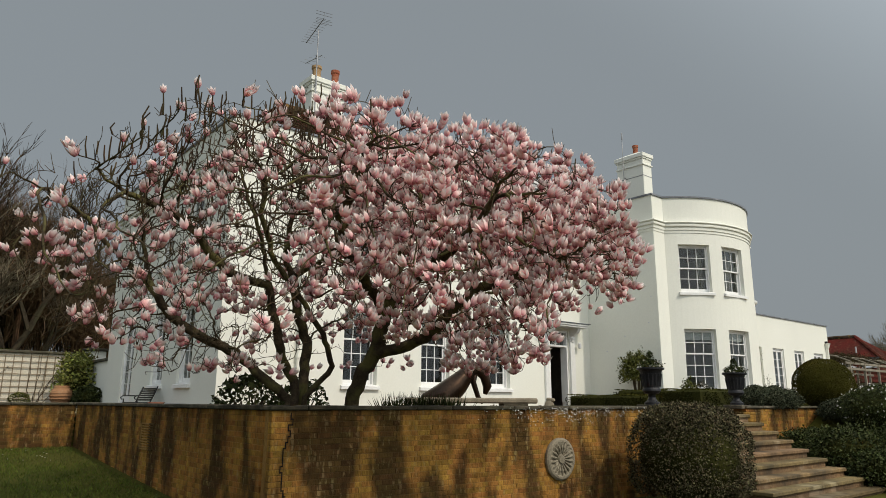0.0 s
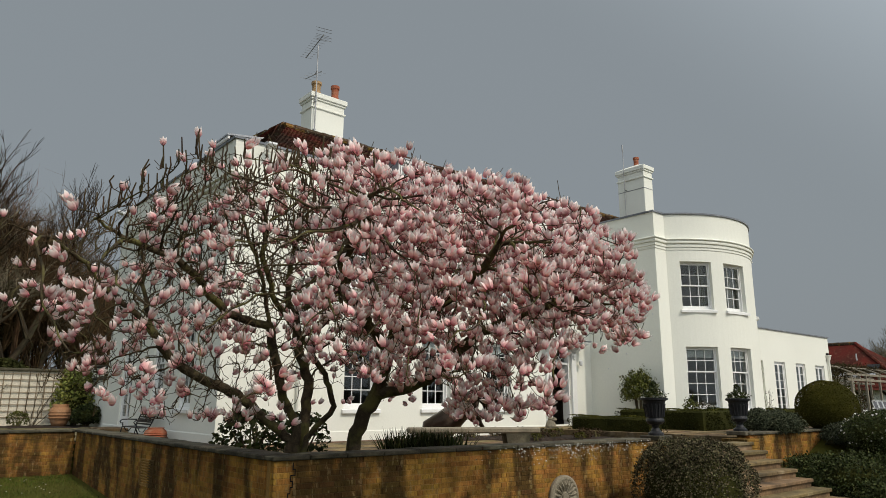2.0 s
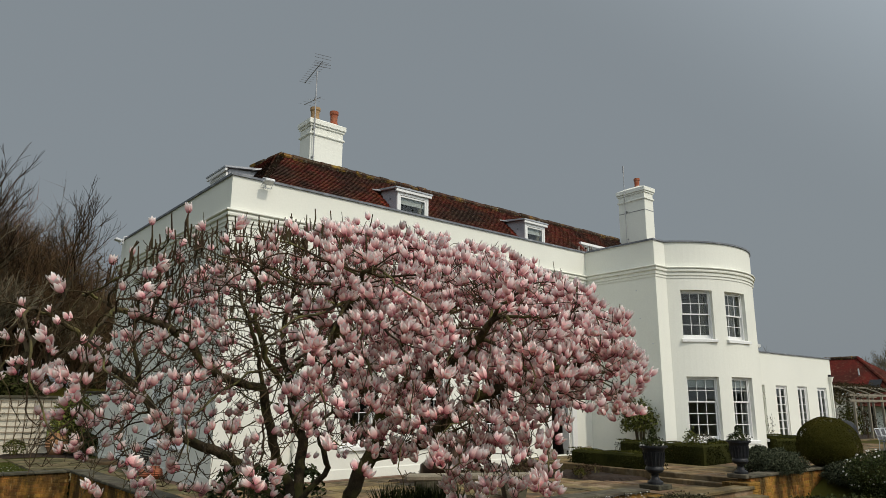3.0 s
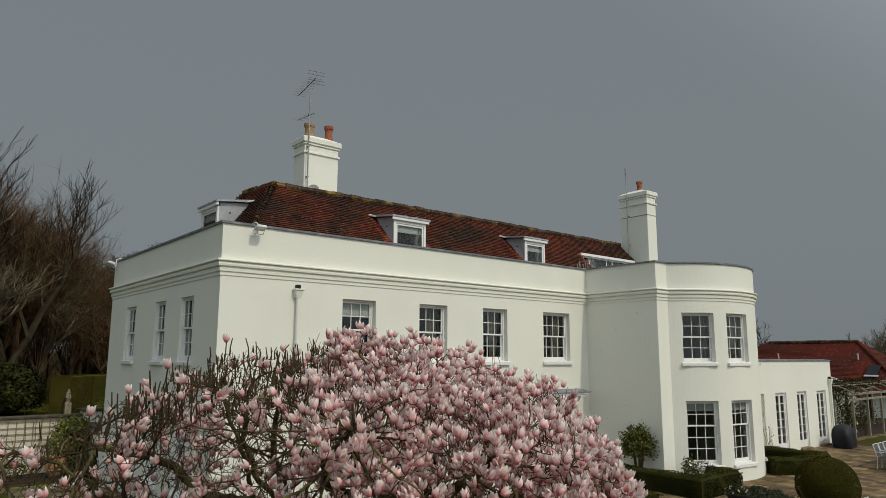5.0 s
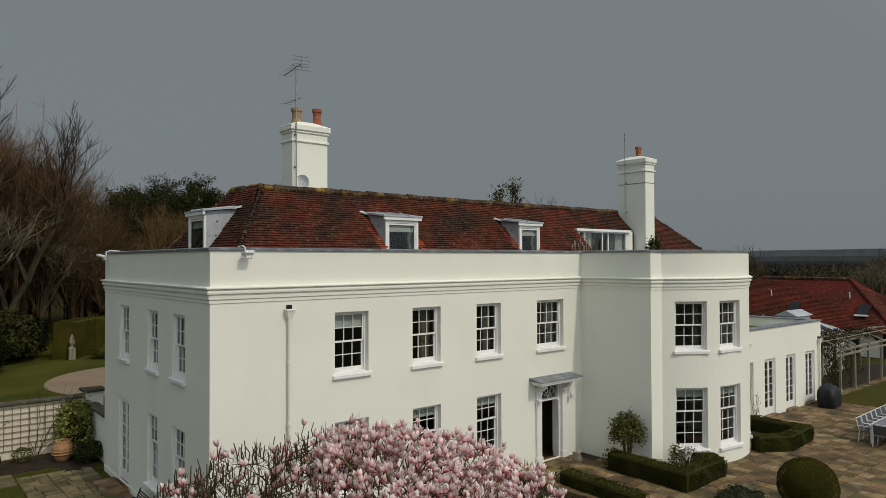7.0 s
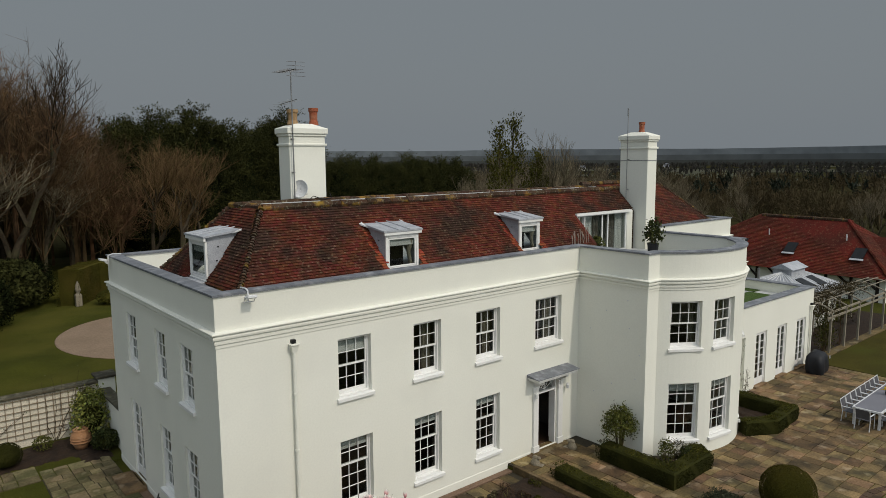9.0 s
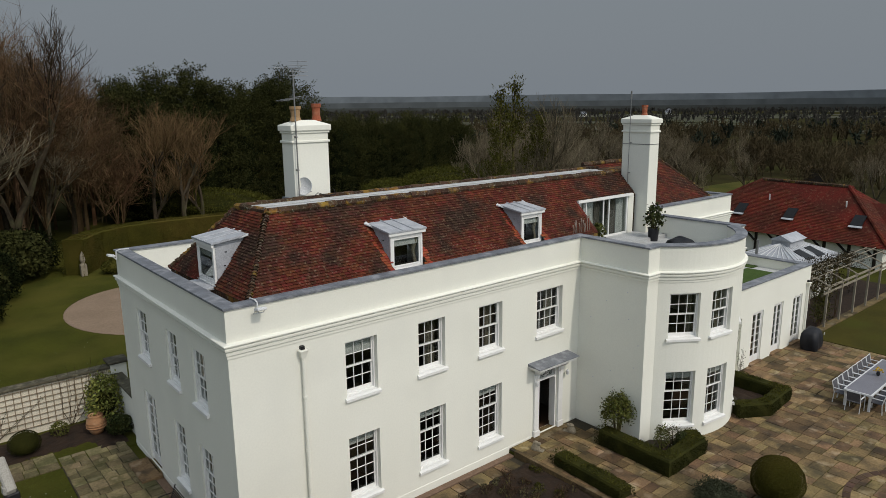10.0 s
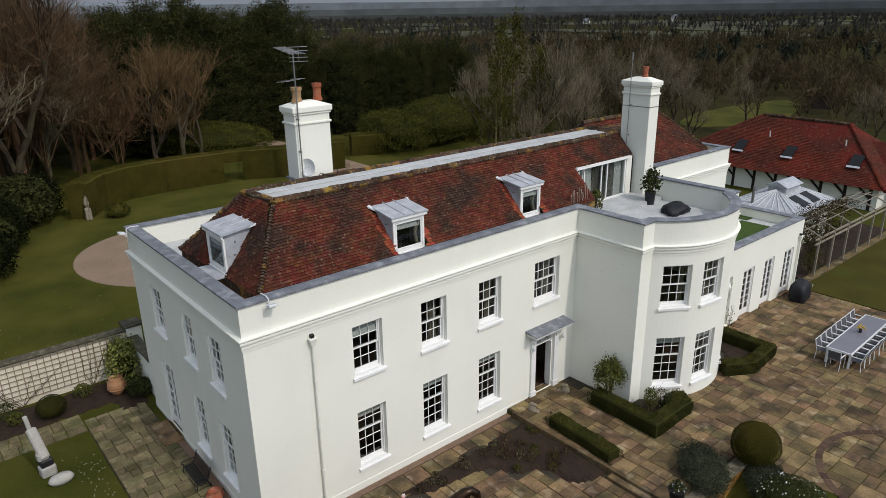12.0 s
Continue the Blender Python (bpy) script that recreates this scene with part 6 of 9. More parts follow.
for y in (4.3, 10.4):
    p0 = on_slope(y, 0.62)
    part("vent_pipe", Shape().tube([p0, p0 + Vector((-0.05, 0, 0.5))], 0.055, 8), white_metal, barn)
# lower range of the barn running on to the south
part("wall", Shape().box(52.5, -9.0, -0.3, 58.0, 0.55, 1.7), render_white, barn)
part("roof", Shape().add([(51.8, -9.5, 1.6), (58.6, -9.5, 1.6), (58.6, 2.5, 1.6), (51.8, 2.5, 1.6), (55.2, -9.5, 4.3), (55.2, 3.5, 4.3)], [(0, 4, 5, 3), (1, 2, 5, 4), (0, 1, 4), (0, 3, 2, 1), (3, 5, 2)]), tile_far, barn, "lower red clay tile roof")
for k in range(10):
    y = 1.0 + k * 1.8
    part("timber_post", Shape().box(50.22, y, -0.3, 50.32, y + 0.22, 1.8, 0.01), oak_dark, barn)
    part("timber_brace", Shape().tube([(50.24, y + 0.2, 0.9), (50.24, y + 1.2, 1.8)], 0.09, 4), oak_dark, barn)

gh = thing("garden_room", (0, 0, 0), 0, "low garden room with a pale seamed metal hipped roof", "outbuilding")
part("wall", Shape().box(36.5, 0.9, -0.3, 42.0, 5.0, 2.4), render_white, gh)
GE, GR, GA, GB = 2.4, 3.35, (38.2, 2.9), (40.4, 2.9)
gc = [(36.2, 0.6), (42.3, 0.6), (42.3, 5.3), (36.2, 5.3)]
part("metal_roof", Shape().add([(*p, GE) for p in gc] + [(*GA, GR), (*GB, GR)], [(0, 1, 5, 4), (1, 2, 5), (2, 3, 4, 5), (3, 0, 4), (3, 2, 1, 0)]), lead_pale, gh, "pale seamed metal roof")
def seam_line(e0, e1, t0, t1, count):
    for k in range(count + 1):
        f = k / count
        p, q = Vector((*e0, GE)).lerp(Vector((*e1, GE)), f), Vector((*t0, GR)).lerp(Vector((*t1, GR)), f)
        part("seam", Shape().tube([p + Vector((0, 0, 0.02)), q + Vector((0, 0, 0.02))], 0.025, 5), white_metal, gh)
seam_line(gc[0], gc[1], GA, GB, 12)
seam_line(gc[3], gc[0], GA, GA, 9)
part("lantern", Shape().box(38.3, 2.3, 3.1, 40.3, 3.5, 3.55, 0.02), lead_pale, gh)
part("lantern_roof", Shape().add([(38.15, 2.15, 3.55), (40.45, 2.15, 3.55), (40.45, 3.65, 3.55), (38.15, 3.65, 3.55), (38.15, 2.9, 3.9), (40.45, 2.9, 3.9)], [(0, 1, 5, 4), (2, 3, 4, 5), (1, 2, 5), (3, 0, 4), (3, 2, 1, 0)]), lead_pale, gh)
for x0 in (37.9, 39.5):
    q = [(x0 + 0.15, 1.0, GE + 0.22), (x0 + 1.15, 1.0, GE + 0.22), (x0 + 1.1, 2.0, GE + 0.63), (x0 + 0.2, 2.0, GE + 0.63)]
    part("roof_window", Shape().slab(q, 0.05), dark_iron, gh, "dark roof window")
part("flue", Shape().tube([(36.66, 3.65, 2.3), (36.66, 3.65, 3.7)], 0.09, 10), alu, gh)

pg = thing("pergola", (0, 0, 0), 0, "weathered timber pergola with arched rails and bare climbers", "pergola")
for k in range(6):
    x = 33.3 + 2.05 * k
    for y in (-2.0, 0.5):
        part("post", Shape().box(x - 0.055, y - 0.055, -0.1, x + 0.055, y + 0.055, 2.32, 0.008), oak_pale, pg)
    part("arch", Shape().tube([(x, -2.1 + 2.7 * t / 10, 2.36 + 0.42 * math.sin(math.pi * t / 10)) for t in range(11)], 0.045, 6), oak_pale, pg)
for y in (-2.0, 0.5):
    for z in (2.24, 1.95):
        part("beam", Shape().box(32.8, y - 0.035, z, 44.2, y + 0.035, z + 0.12, 0.01), oak_pale, pg)
for y, z in ((-1.3, 2.72), (-0.75, 2.80), (-0.2, 2.72)):
    part("rail", Shape().tube([(32.8, y, z), (44.2, y, z)], 0.03, 6), oak_pale, pg)
part("pergola_bed", Shape().box(32.4, -1.74, -0.1, 46, 0.85, 0.015), soil, label="dark planted soil under the pergola", category="bed", kind="structure")
shed = thing("field_shed", (112, 29.3, -1.6), 20, "small dark timber shed with a weathered roof behind the barn", "shed")
part("wall", Shape().box(-1.9, -2.2, 0, 1.9, 2.2, 3.0), oak_dark, shed)
part("roof", Shape().slab([(-2.3, -2.6, 3.0), (2.3, -2.6, 3.0), (2.3, 0.05, 3.9), (-2.3, 0.05, 3.9)], 0.12).slab([(-2.3, -0.05, 3.9), (2.3, -0.05, 3.9), (2.3, 2.6, 3.0), (-2.3, 2.6, 3.0)], 0.12), tile_lichen, shed)
ped = thing("garden_ornament", (5.0, 40.0, -0.1), 0, "pale stone ornament on a pedestal by the hedge", "ornament")
part("pedestal", Shape().box(-0.22, -0.22, 0, 0.22, 0.22, 0.9, 0.03), stone_plaque, ped)
part("finial", Shape().lathe((0, 0, 0.9), [(0.22, 0), (0.12, 0.1), (0.2, 0.35), (0.15, 0.7), (0.03, 1.0)], 14), stone_plaque, ped)


# ---- planting tools ----
rng = np.random.default_rng(7)


def mesh_from_arrays(name, verts, quads, material, uv=None, tris=False):
    me = bpy.data.meshes.new(name)
    k = 3 if tris else 4
    n = len(quads)
    me.vertices.add(len(verts))
    me.vertices.foreach_set("co", np.asarray(verts, dtype=np.float32).ravel())
    me.loops.add(n * k)
    me.loops.foreach_set("vertex_index", np.asarray(quads, dtype=np.int32).ravel())
    me.polygons.add(n)
    me.polygons.foreach_set("loop_start", np.arange(0, n * k, k, dtype=np.int32))
    if uv is not None:
        layer = me.uv_layers.new(name="UVMap")
        layer.data.foreach_set("uv", np.asarray(uv, dtype=np.float32)[np.asarray(quads).ravel()].ravel())
    me.update(calc_edges=True)
    me.validate()
    me.materials.append(material)
    return me


def unit(v):
    return v / np.maximum(np.linalg.norm(v, axis=1, keepdims=True), 1e-9)


def leaf_cards(name, centres, along, normal, length, width, material):
    """Many small folded leaves in one mesh."""
    n = len(centres)
    along = unit(along)
    side = unit(np.cross(normal, along))
    up = np.cross(along, side)
    L, W = np.broadcast_to(length, n)[:, None], np.broadcast_to(width, n)[:, None]
    base, tip = centres - along * L * 0.5, centres + along * L * 0.5
    mid = centres + up * W * 0.25
    verts = np.stack([base, mid + side * W * 0.5, tip, mid - side * W * 0.5], 1).reshape(-1, 3)
    return mesh_from_arrays(name, verts, np.arange(n * 4).reshape(-1, 4), material)


def scatter_leaves(name, pts, normals, size, material, spread=0.8, ratio=0.55, lie=False):
    n = len(pts)
    jit = rng.normal(size=(n, 3))
    along = unit(jit - normals * (jit * normals).sum(1, keepdims=True) * 0.85) if lie else unit(normals * 0.6 + jit * spread)
    nrm = unit(normals + rng.normal(size=(n, 3)) * 0.6)
    s = size * rng.uniform(0.7, 1.35, n)
    return leaf_cards(name, pts, along, nrm, s, s * ratio, material)


def blob_points(n, centre, radii, lumps=5, flat=0.0, rough=0.035, lump=0.13, square=1.0):
    """Points and normals on a lumpy, rounded, upright body."""
    d = unit(rng.normal(size=(n, 3)))
    d[:, 2] = np.where(d[:, 2] < -0.6, -d[:, 2], d[:, 2])
    ph = rng.uniform(0, 6.28, (lumps, 3))
    k = rng.uniform(1.5, 5.0, (lumps, 3))
    bump = sum(np.sin((d * k[i] + ph[i]).sum(1) * 2.2) for i in range(lumps)) / lumps
    r = 1 + lump * bump + rng.normal(size=n) * rough
    body = d if square == 1.0 else np.sign(d) * np.abs(d) ** square
    p = body * r[:, None] * np.array(radii)
    if flat:
        p[:, 2] = np.minimum(p[:, 2], radii[2] * flat + rng.normal(size=n) * 0.02)
    return p + np.array(centre), d


def blob_core(shape, centre, radii, seg=20, rings=10, shrink=0.9):
    prof = []
    for i in range(rings + 1):
        a = -math.pi / 2 * 0.75 + (math.pi / 2 * 1.75) * i / rings
        prof.append((max(0.01, math.cos(a) * shrink), math.sin(a) * radii[2] * shrink))
    return shape.lathe(centre, [(r * radii[0], z) for r, z in prof], seg, sx=1.0, sy=radii[1] / radii[0])


def shrub(name, place, radii, leaf, size, count, label, category="shrub", core=None, stems=6, flowers=0, flower_mat=None, rough=0.035, lump=0.13, square=1.0, lift=0.0):
    """Leafy bush: stems, a core coloured dark as inner shade, and a skin of leaves with gaps. place is at its foot."""
    s = thing(name, place, random.uniform(0, 360), label, category)
    rx, ry, rz_ = radii
    st = Shape()
    for k in range(stems):
        a = 2 * math.pi * k / max(1, stems) + random.uniform(-0.4, 0.4)
        st.tube([(0.05 * math.cos(a), 0.05 * math.sin(a), -0.05), (rx * 0.35 * math.cos(a), ry * 0.35 * math.sin(a), lift + rz_ * 0.7), (rx * 0.6 * math.cos(a), ry * 0.6 * math.sin(a), lift + rz_ * 1.3)], [0.03, 0.02, 0.008], 6)
    if stems:
        part("stem", st, bark, s)
    # yew core behind paler leaves: the bush's inner shade put into its colour
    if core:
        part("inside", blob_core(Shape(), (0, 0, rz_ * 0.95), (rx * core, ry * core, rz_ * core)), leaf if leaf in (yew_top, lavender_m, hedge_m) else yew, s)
    outer, d1 = blob_points(int(count * 0.65), (0, 0, lift + rz_ * 0.95), radii, rough=rough, lump=lump, square=square)
    inner, d2 = blob_points(count - len(outer), (0, 0, lift + rz_ * 0.95), tuple((0.985 if lump < 0.04 else 0.82) * v for v in radii), rough=rough, lump=lump, square=square)
    pts, nr = np.vstack([outer, inner]), np.vstack([d1, d2])
    keep = pts[:, 2] > 0.01
    part("foliage", scatter_leaves("foliage", pts[keep], nr[keep], size, leaf, lie=lump < 0.04), leaf, s)
    if flowers:
        fp, fd = blob_points(flowers, (0, 0, rz_ * 0.95), tuple(1.04 * v for v in radii))
        keep = fp[:, 2] > rz_ * 0.6
        part("flower_spray", scatter_leaves("flowers", fp[keep], fd[keep], 0.05, flower_mat, ratio=0.9), flower_mat, s, kind="stuff")
    return s


petal_white = mat("white_petals", (0.72, 0.70, 0.66), (0.6, 0.58, 0.52), 0.7, s1=20, s2=80, bump=0)


def hedge(name, path, width, z0, height, label, size=0.05, density=900, closed=False, leaf=None):
    """Clipped hedge along a plan path, its faces slightly uneven."""
    h = thing(name, (0, 0, 0), 0, label, "hedge")
    prof = [(width / 2 * 0.92, z0 - 0.05), (width / 2, z0 + height * 0.5), (width / 2 * 0.96, z0 + height - 0.06), (width / 2 * 0.8, z0 + height), (-width / 2 * 0.8, z0 + height), (-width / 2 * 0.96, z0 + height - 0.06), (-width / 2, z0 + height * 0.5), (-width / 2 * 0.92, z0 - 0.05)]
    part("hedge_body", sweep(Shape(), path, [(o * 0.95, z - 0.02) for o, z in prof]), leaf or yew, h)
    P = [np.array(p, float) for p in path]
    sides, tops = [], []
    pn = [(0, 1, "s"), (1, 2, "s"), (3, 4, "t"), (5, 6, "s"), (6, 7, "s")]
    for i in range(len(P) - 1):
        d = P[i + 1] - P[i]
        L = np.linalg.norm(d)
        t = d / L
        nr = np.array([t[1], -t[0]])
        for a, b, kind in pn:
            (o0, za), (o1, zb) = prof[a], prof[b]
            n = int(L * (abs(zb - za) + abs(o1 - o0)) * density)
            if n < 1:
                continue
            u, v = rng.uniform(-width * 0.3, L + width * 0.3, n), rng.uniform(0, 1, n)
            o, z = o0 + (o1 - o0) * v, za + (zb - za) * v
            wob = 0.02 * np.sin(u * 3.1 + z * 4) + 0.012 * np.sin(u * 9 + z * 7)
            o = o + np.sign(o) * wob
            xy = P[i] + u[:, None] * t + o[:, None] * nr
            pts = np.column_stack([xy, z + (wob if kind == "t" else 0)])
            nv = np.tile([*(nr * np.sign(o0)), 0.2] if kind == "s" else [0, 0, 1.0], (n, 1))
            (tops if kind == "t" else sides).append((pts, nv))
    # without an own leaf, top leaves get the colour painted as sunlit
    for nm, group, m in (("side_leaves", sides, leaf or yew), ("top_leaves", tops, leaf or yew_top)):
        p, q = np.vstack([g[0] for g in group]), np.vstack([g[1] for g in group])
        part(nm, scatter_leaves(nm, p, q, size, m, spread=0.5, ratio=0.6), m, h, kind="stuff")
    return h


# ---- magnolia ----
def petal_material():
    """Pale petals, flushed deep pink towards their foot."""
    m = bpy.data.materials.new("magnolia_petal")
    m.use_nodes = True
    n, l = m.node_tree.nodes, m.node_tree.links
    b = n["Principled BSDF"]
    uv = n.new("ShaderNodeUVMap")
    uv.uv_map = "UVMap"
    sep = n.new("ShaderNodeSeparateXYZ")
    l.new(uv.outputs[0], sep.inputs[0])
    cr = n.new("ShaderNodeValToRGB")
    els = cr.color_ramp.elements
    els[0].position, els[0].color = 0.04, (0.50, 0.14, 0.17, 1)
    els[1].position, els[1].color = 0.85, (0.96, 0.90, 0.86, 1)
    e = els.new(0.38)
    e.color = (0.88, 0.545, 0.53, 1)
    l.new(sep.outputs[1], cr.inputs[0])
    geo = n.new("ShaderNodeNewGeometry")
    hs = n.new("ShaderNodeHueSaturation")
    mr = n.new("ShaderNodeMapRange")
    mr.inputs["To Min"].default_value, mr.inputs["To Max"].default_value = 0.75, 1.15
    mr2 = n.new("ShaderNodeMapRange")
    mr2.inputs["To Min"].default_value, mr2.inputs["To Max"].default_value = 0.7, 1.25
    inf = n.new("ShaderNodeObjectInfo")
    l.new(geo.outputs["Random Per Island"], mr.inputs["Value"])
    tn = n.new("ShaderNodeTexNoise")
    tn.inputs["Scale"].default_value = 2.2
    l.new(geo.outputs["Position"], tn.inputs["Vector"])
    l.new(tn.outputs["Fac"], mr2.inputs["Value"])
    l.new(mr.outputs[0], hs.inputs["Value"])
    l.new(mr2.outputs[0], hs.inputs["Saturation"])
    l.new(cr.outputs[0], hs.inputs["Color"])
    l.new(hs.outputs[0], b.inputs["Base Color"])
    b.inputs["Roughness"].default_value = 0.55
    b.inputs["Specular IOR Level"].default_value = 0.25
    thin_petal, blend = n.new("ShaderNodeBsdfTranslucent"), n.new("ShaderNodeMixShader")
    blend.inputs[0].default_value = 0.36
    l.new(hs.outputs[0], thin_petal.inputs[0])
    l.new(b.outputs[0], blend.inputs[1])
    l.new(thin_petal.outputs[0], blend.inputs[2])
    l.new(blend.outputs[0], n["Material Output"].inputs[0])
    return m


petal_m = petal_material()


def blossom_arrays(openness, petals=7):
    """A tulip-shaped flower, one unit tall, standing on the origin."""
    vs, fs_, uv = [], [], []
    for ring, count in ((0, petals - 2), (1, 2)):
        for k in range(count):
            a = 2 * math.pi * (k + 0.5 * ring) / count + random.uniform(-0.25, 0.25)
            tilt = openness * (0.75 if ring == 0 else 0.35) * random.uniform(0.7, 1.3)
            hgt = random.uniform(0.85, 1.0) * (1.0 if ring == 0 else 0.92)
            k0 = len(vs)
            for i in range(4):
                v = i / 3
                r = 0.04 + 0.25 * math.sin(math.pi * min(1, 0.06 + 0.60 * v)) * (1 - 0.15 * v) + tilt * v * v * 0.5
                z = hgt * (v - 0.22 * tilt * v * v)
                w = 0.23 * math.sin(math.pi * (0.10 + 0.86 * v ** 0.9)) + 0.012
                for u in (-1, 0, 1):
                    bow = 0.08 * (1 - abs(u)) * (1 - 0.4 * v)
                    px = (r + bow) * math.cos(a) - u * w * math.sin(a)
                    py = (r + bow) * math.sin(a) + u * w * math.cos(a)
                    vs.append((px, py, z - 0.04 * abs(u) * v))
                    uv.append((u * 0.5 + 0.5, v))
            for i in range(3):
                for j in range(2):
                    q = k0 + i * 3 + j
                    fs_.append((q, q + 1, q + 4, q + 3))
    return np.array(vs), np.array(fs_), np.array(uv)


# frame of the tree: r to the east-south-east, w away to the north-east
TR, TW = np.array([0.766, -0.643]), np.array([0.643, 0.766])
TC = np.array([-0.85, -7.72])            # middle of the crown in plan


def tree_point(r, w, z):
    return np.array([*(TC + TR * r + TW * w), z])


def crown_top(r):
    return np.interp(r, [-4.3, -3.6, -2.0, -0.9, 0.4, 1.9, 3.1, 3.7], [2.6, 3.25, 4.12, 4.15, 3.95, 3.66, 3.12, 2.4])


def grow(limbs, attract, step=0.11, reach=1.2, kill=0.135, rounds=120):
    """Branches that grow from the limbs towards points spread through the crown."""
    pos, par = [], []
    for limb in limbs:
        prev = -1
        pts = [np.array(p) for p in limb]
        if pos:
            d = np.linalg.norm(np.array(pos) - pts[0], axis=1)
            if d.min() < 0.25:
                prev = int(d.argmin())
        for a, b in zip(pts[:-1], pts[1:]):
            n = max(1, int(np.linalg.norm(b - a) / step))
            for k in range(n):
                q = a + (b - a) * (k + 1) / n + rng.normal(size=3) * 0.012
                pos.append(q)
                par.append(prev)
                prev = len(pos) - 1
    att = np.array(attract)
    nearest = np.full(len(att), 1e9)
    owner = np.zeros(len(att), int)
    start = 0
    for _ in range(rounds):
        new_nodes = np.array(pos[start:])
        if len(new_nodes):
            d = np.linalg.norm(att[:, None, :] - new_nodes[None], axis=2)
            j = d.argmin(1)
            dm = d[np.arange(len(att)), j]
            better = dm < nearest
            nearest[better], owner[better] = dm[better], j[better] + start
        start = len(pos)
        alive = nearest > kill
        att, nearest, owner = att[alive], nearest[alive], owner[alive]
        if not len(att):
            break
        use = nearest < reach
        if not use.any():
            reach *= 1.3
            if reach > 6:
                break
            continue
        acc = {}
        for a, o in zip(att[use], owner[use]):
            v = a - pos[o]
            acc.setdefault(o, []).append(v / np.linalg.norm(v))
        for o, vs in acc.items():
            v = np.mean(vs, 0) + rng.normal(size=3) * 0.22 + np.array([0, 0, 0.22])
            if par[o] >= 0:
                back = pos[o] - pos[par[o]]
                v = v + 0.6 * back / max(np.linalg.norm(back), 1e-6)
            nv = np.linalg.norm(v)
            if nv < 0.1:
                continue
            pos.append(pos[o] + v / nv * step)
            par.append(o)
    return np.array(pos), np.array(par)


def branch_shape(pos, par, tip=0.0042, power=2.08, trunk_max=0.12):
    """Tubes along the branches, thickening towards the foot."""
    n = len(pos)
    kids = [[] for _ in range(n)]
    for i, p in enumerate(par):
        if p >= 0:
            kids[p].append(i)
    load = np.zeros(n)
    order = sorted(range(n), key=lambda i: -i)
    for i in order:
        load[i] += tip ** power if not kids[i] else tip ** power * 0.03
        if par[i] >= 0:
            load[par[i]] += load[i]
    rad = np.minimum(load ** (1 / power), trunk_max)
    thick, thin = Shape(), Shape()
    started = [i for i in range(n) if par[i] < 0]
    while started:
        i = started.pop()
        chain = [i]
        while kids[chain[-1]]:
            ks = sorted(kids[chain[-1]], key=lambda k: -rad[k])
            for k in ks[1:]:
                started.append(k)
            chain.append(ks[0])
        p = par[chain[0]]
        pts = ([pos[p]] if p >= 0 else []) + [pos[k] for k in chain]
        rr = ([min(rad[p], rad[chain[0]] * 1.25)] if p >= 0 else []) + [rad[k] for k in chain]
        if len(pts) < 2:
            continue
        big = max(rr) > 0.022
        (thick if big else thin).tube(pts, list(rr), 9 if max(rr) > 0.06 else (6 if big else 4), cap=False)
    tips = [i for i in range(n) if not kids[i]]
    return thick, thin, tips, rad


def px_limb(points):
    return [tree_point(*p) for p in points]


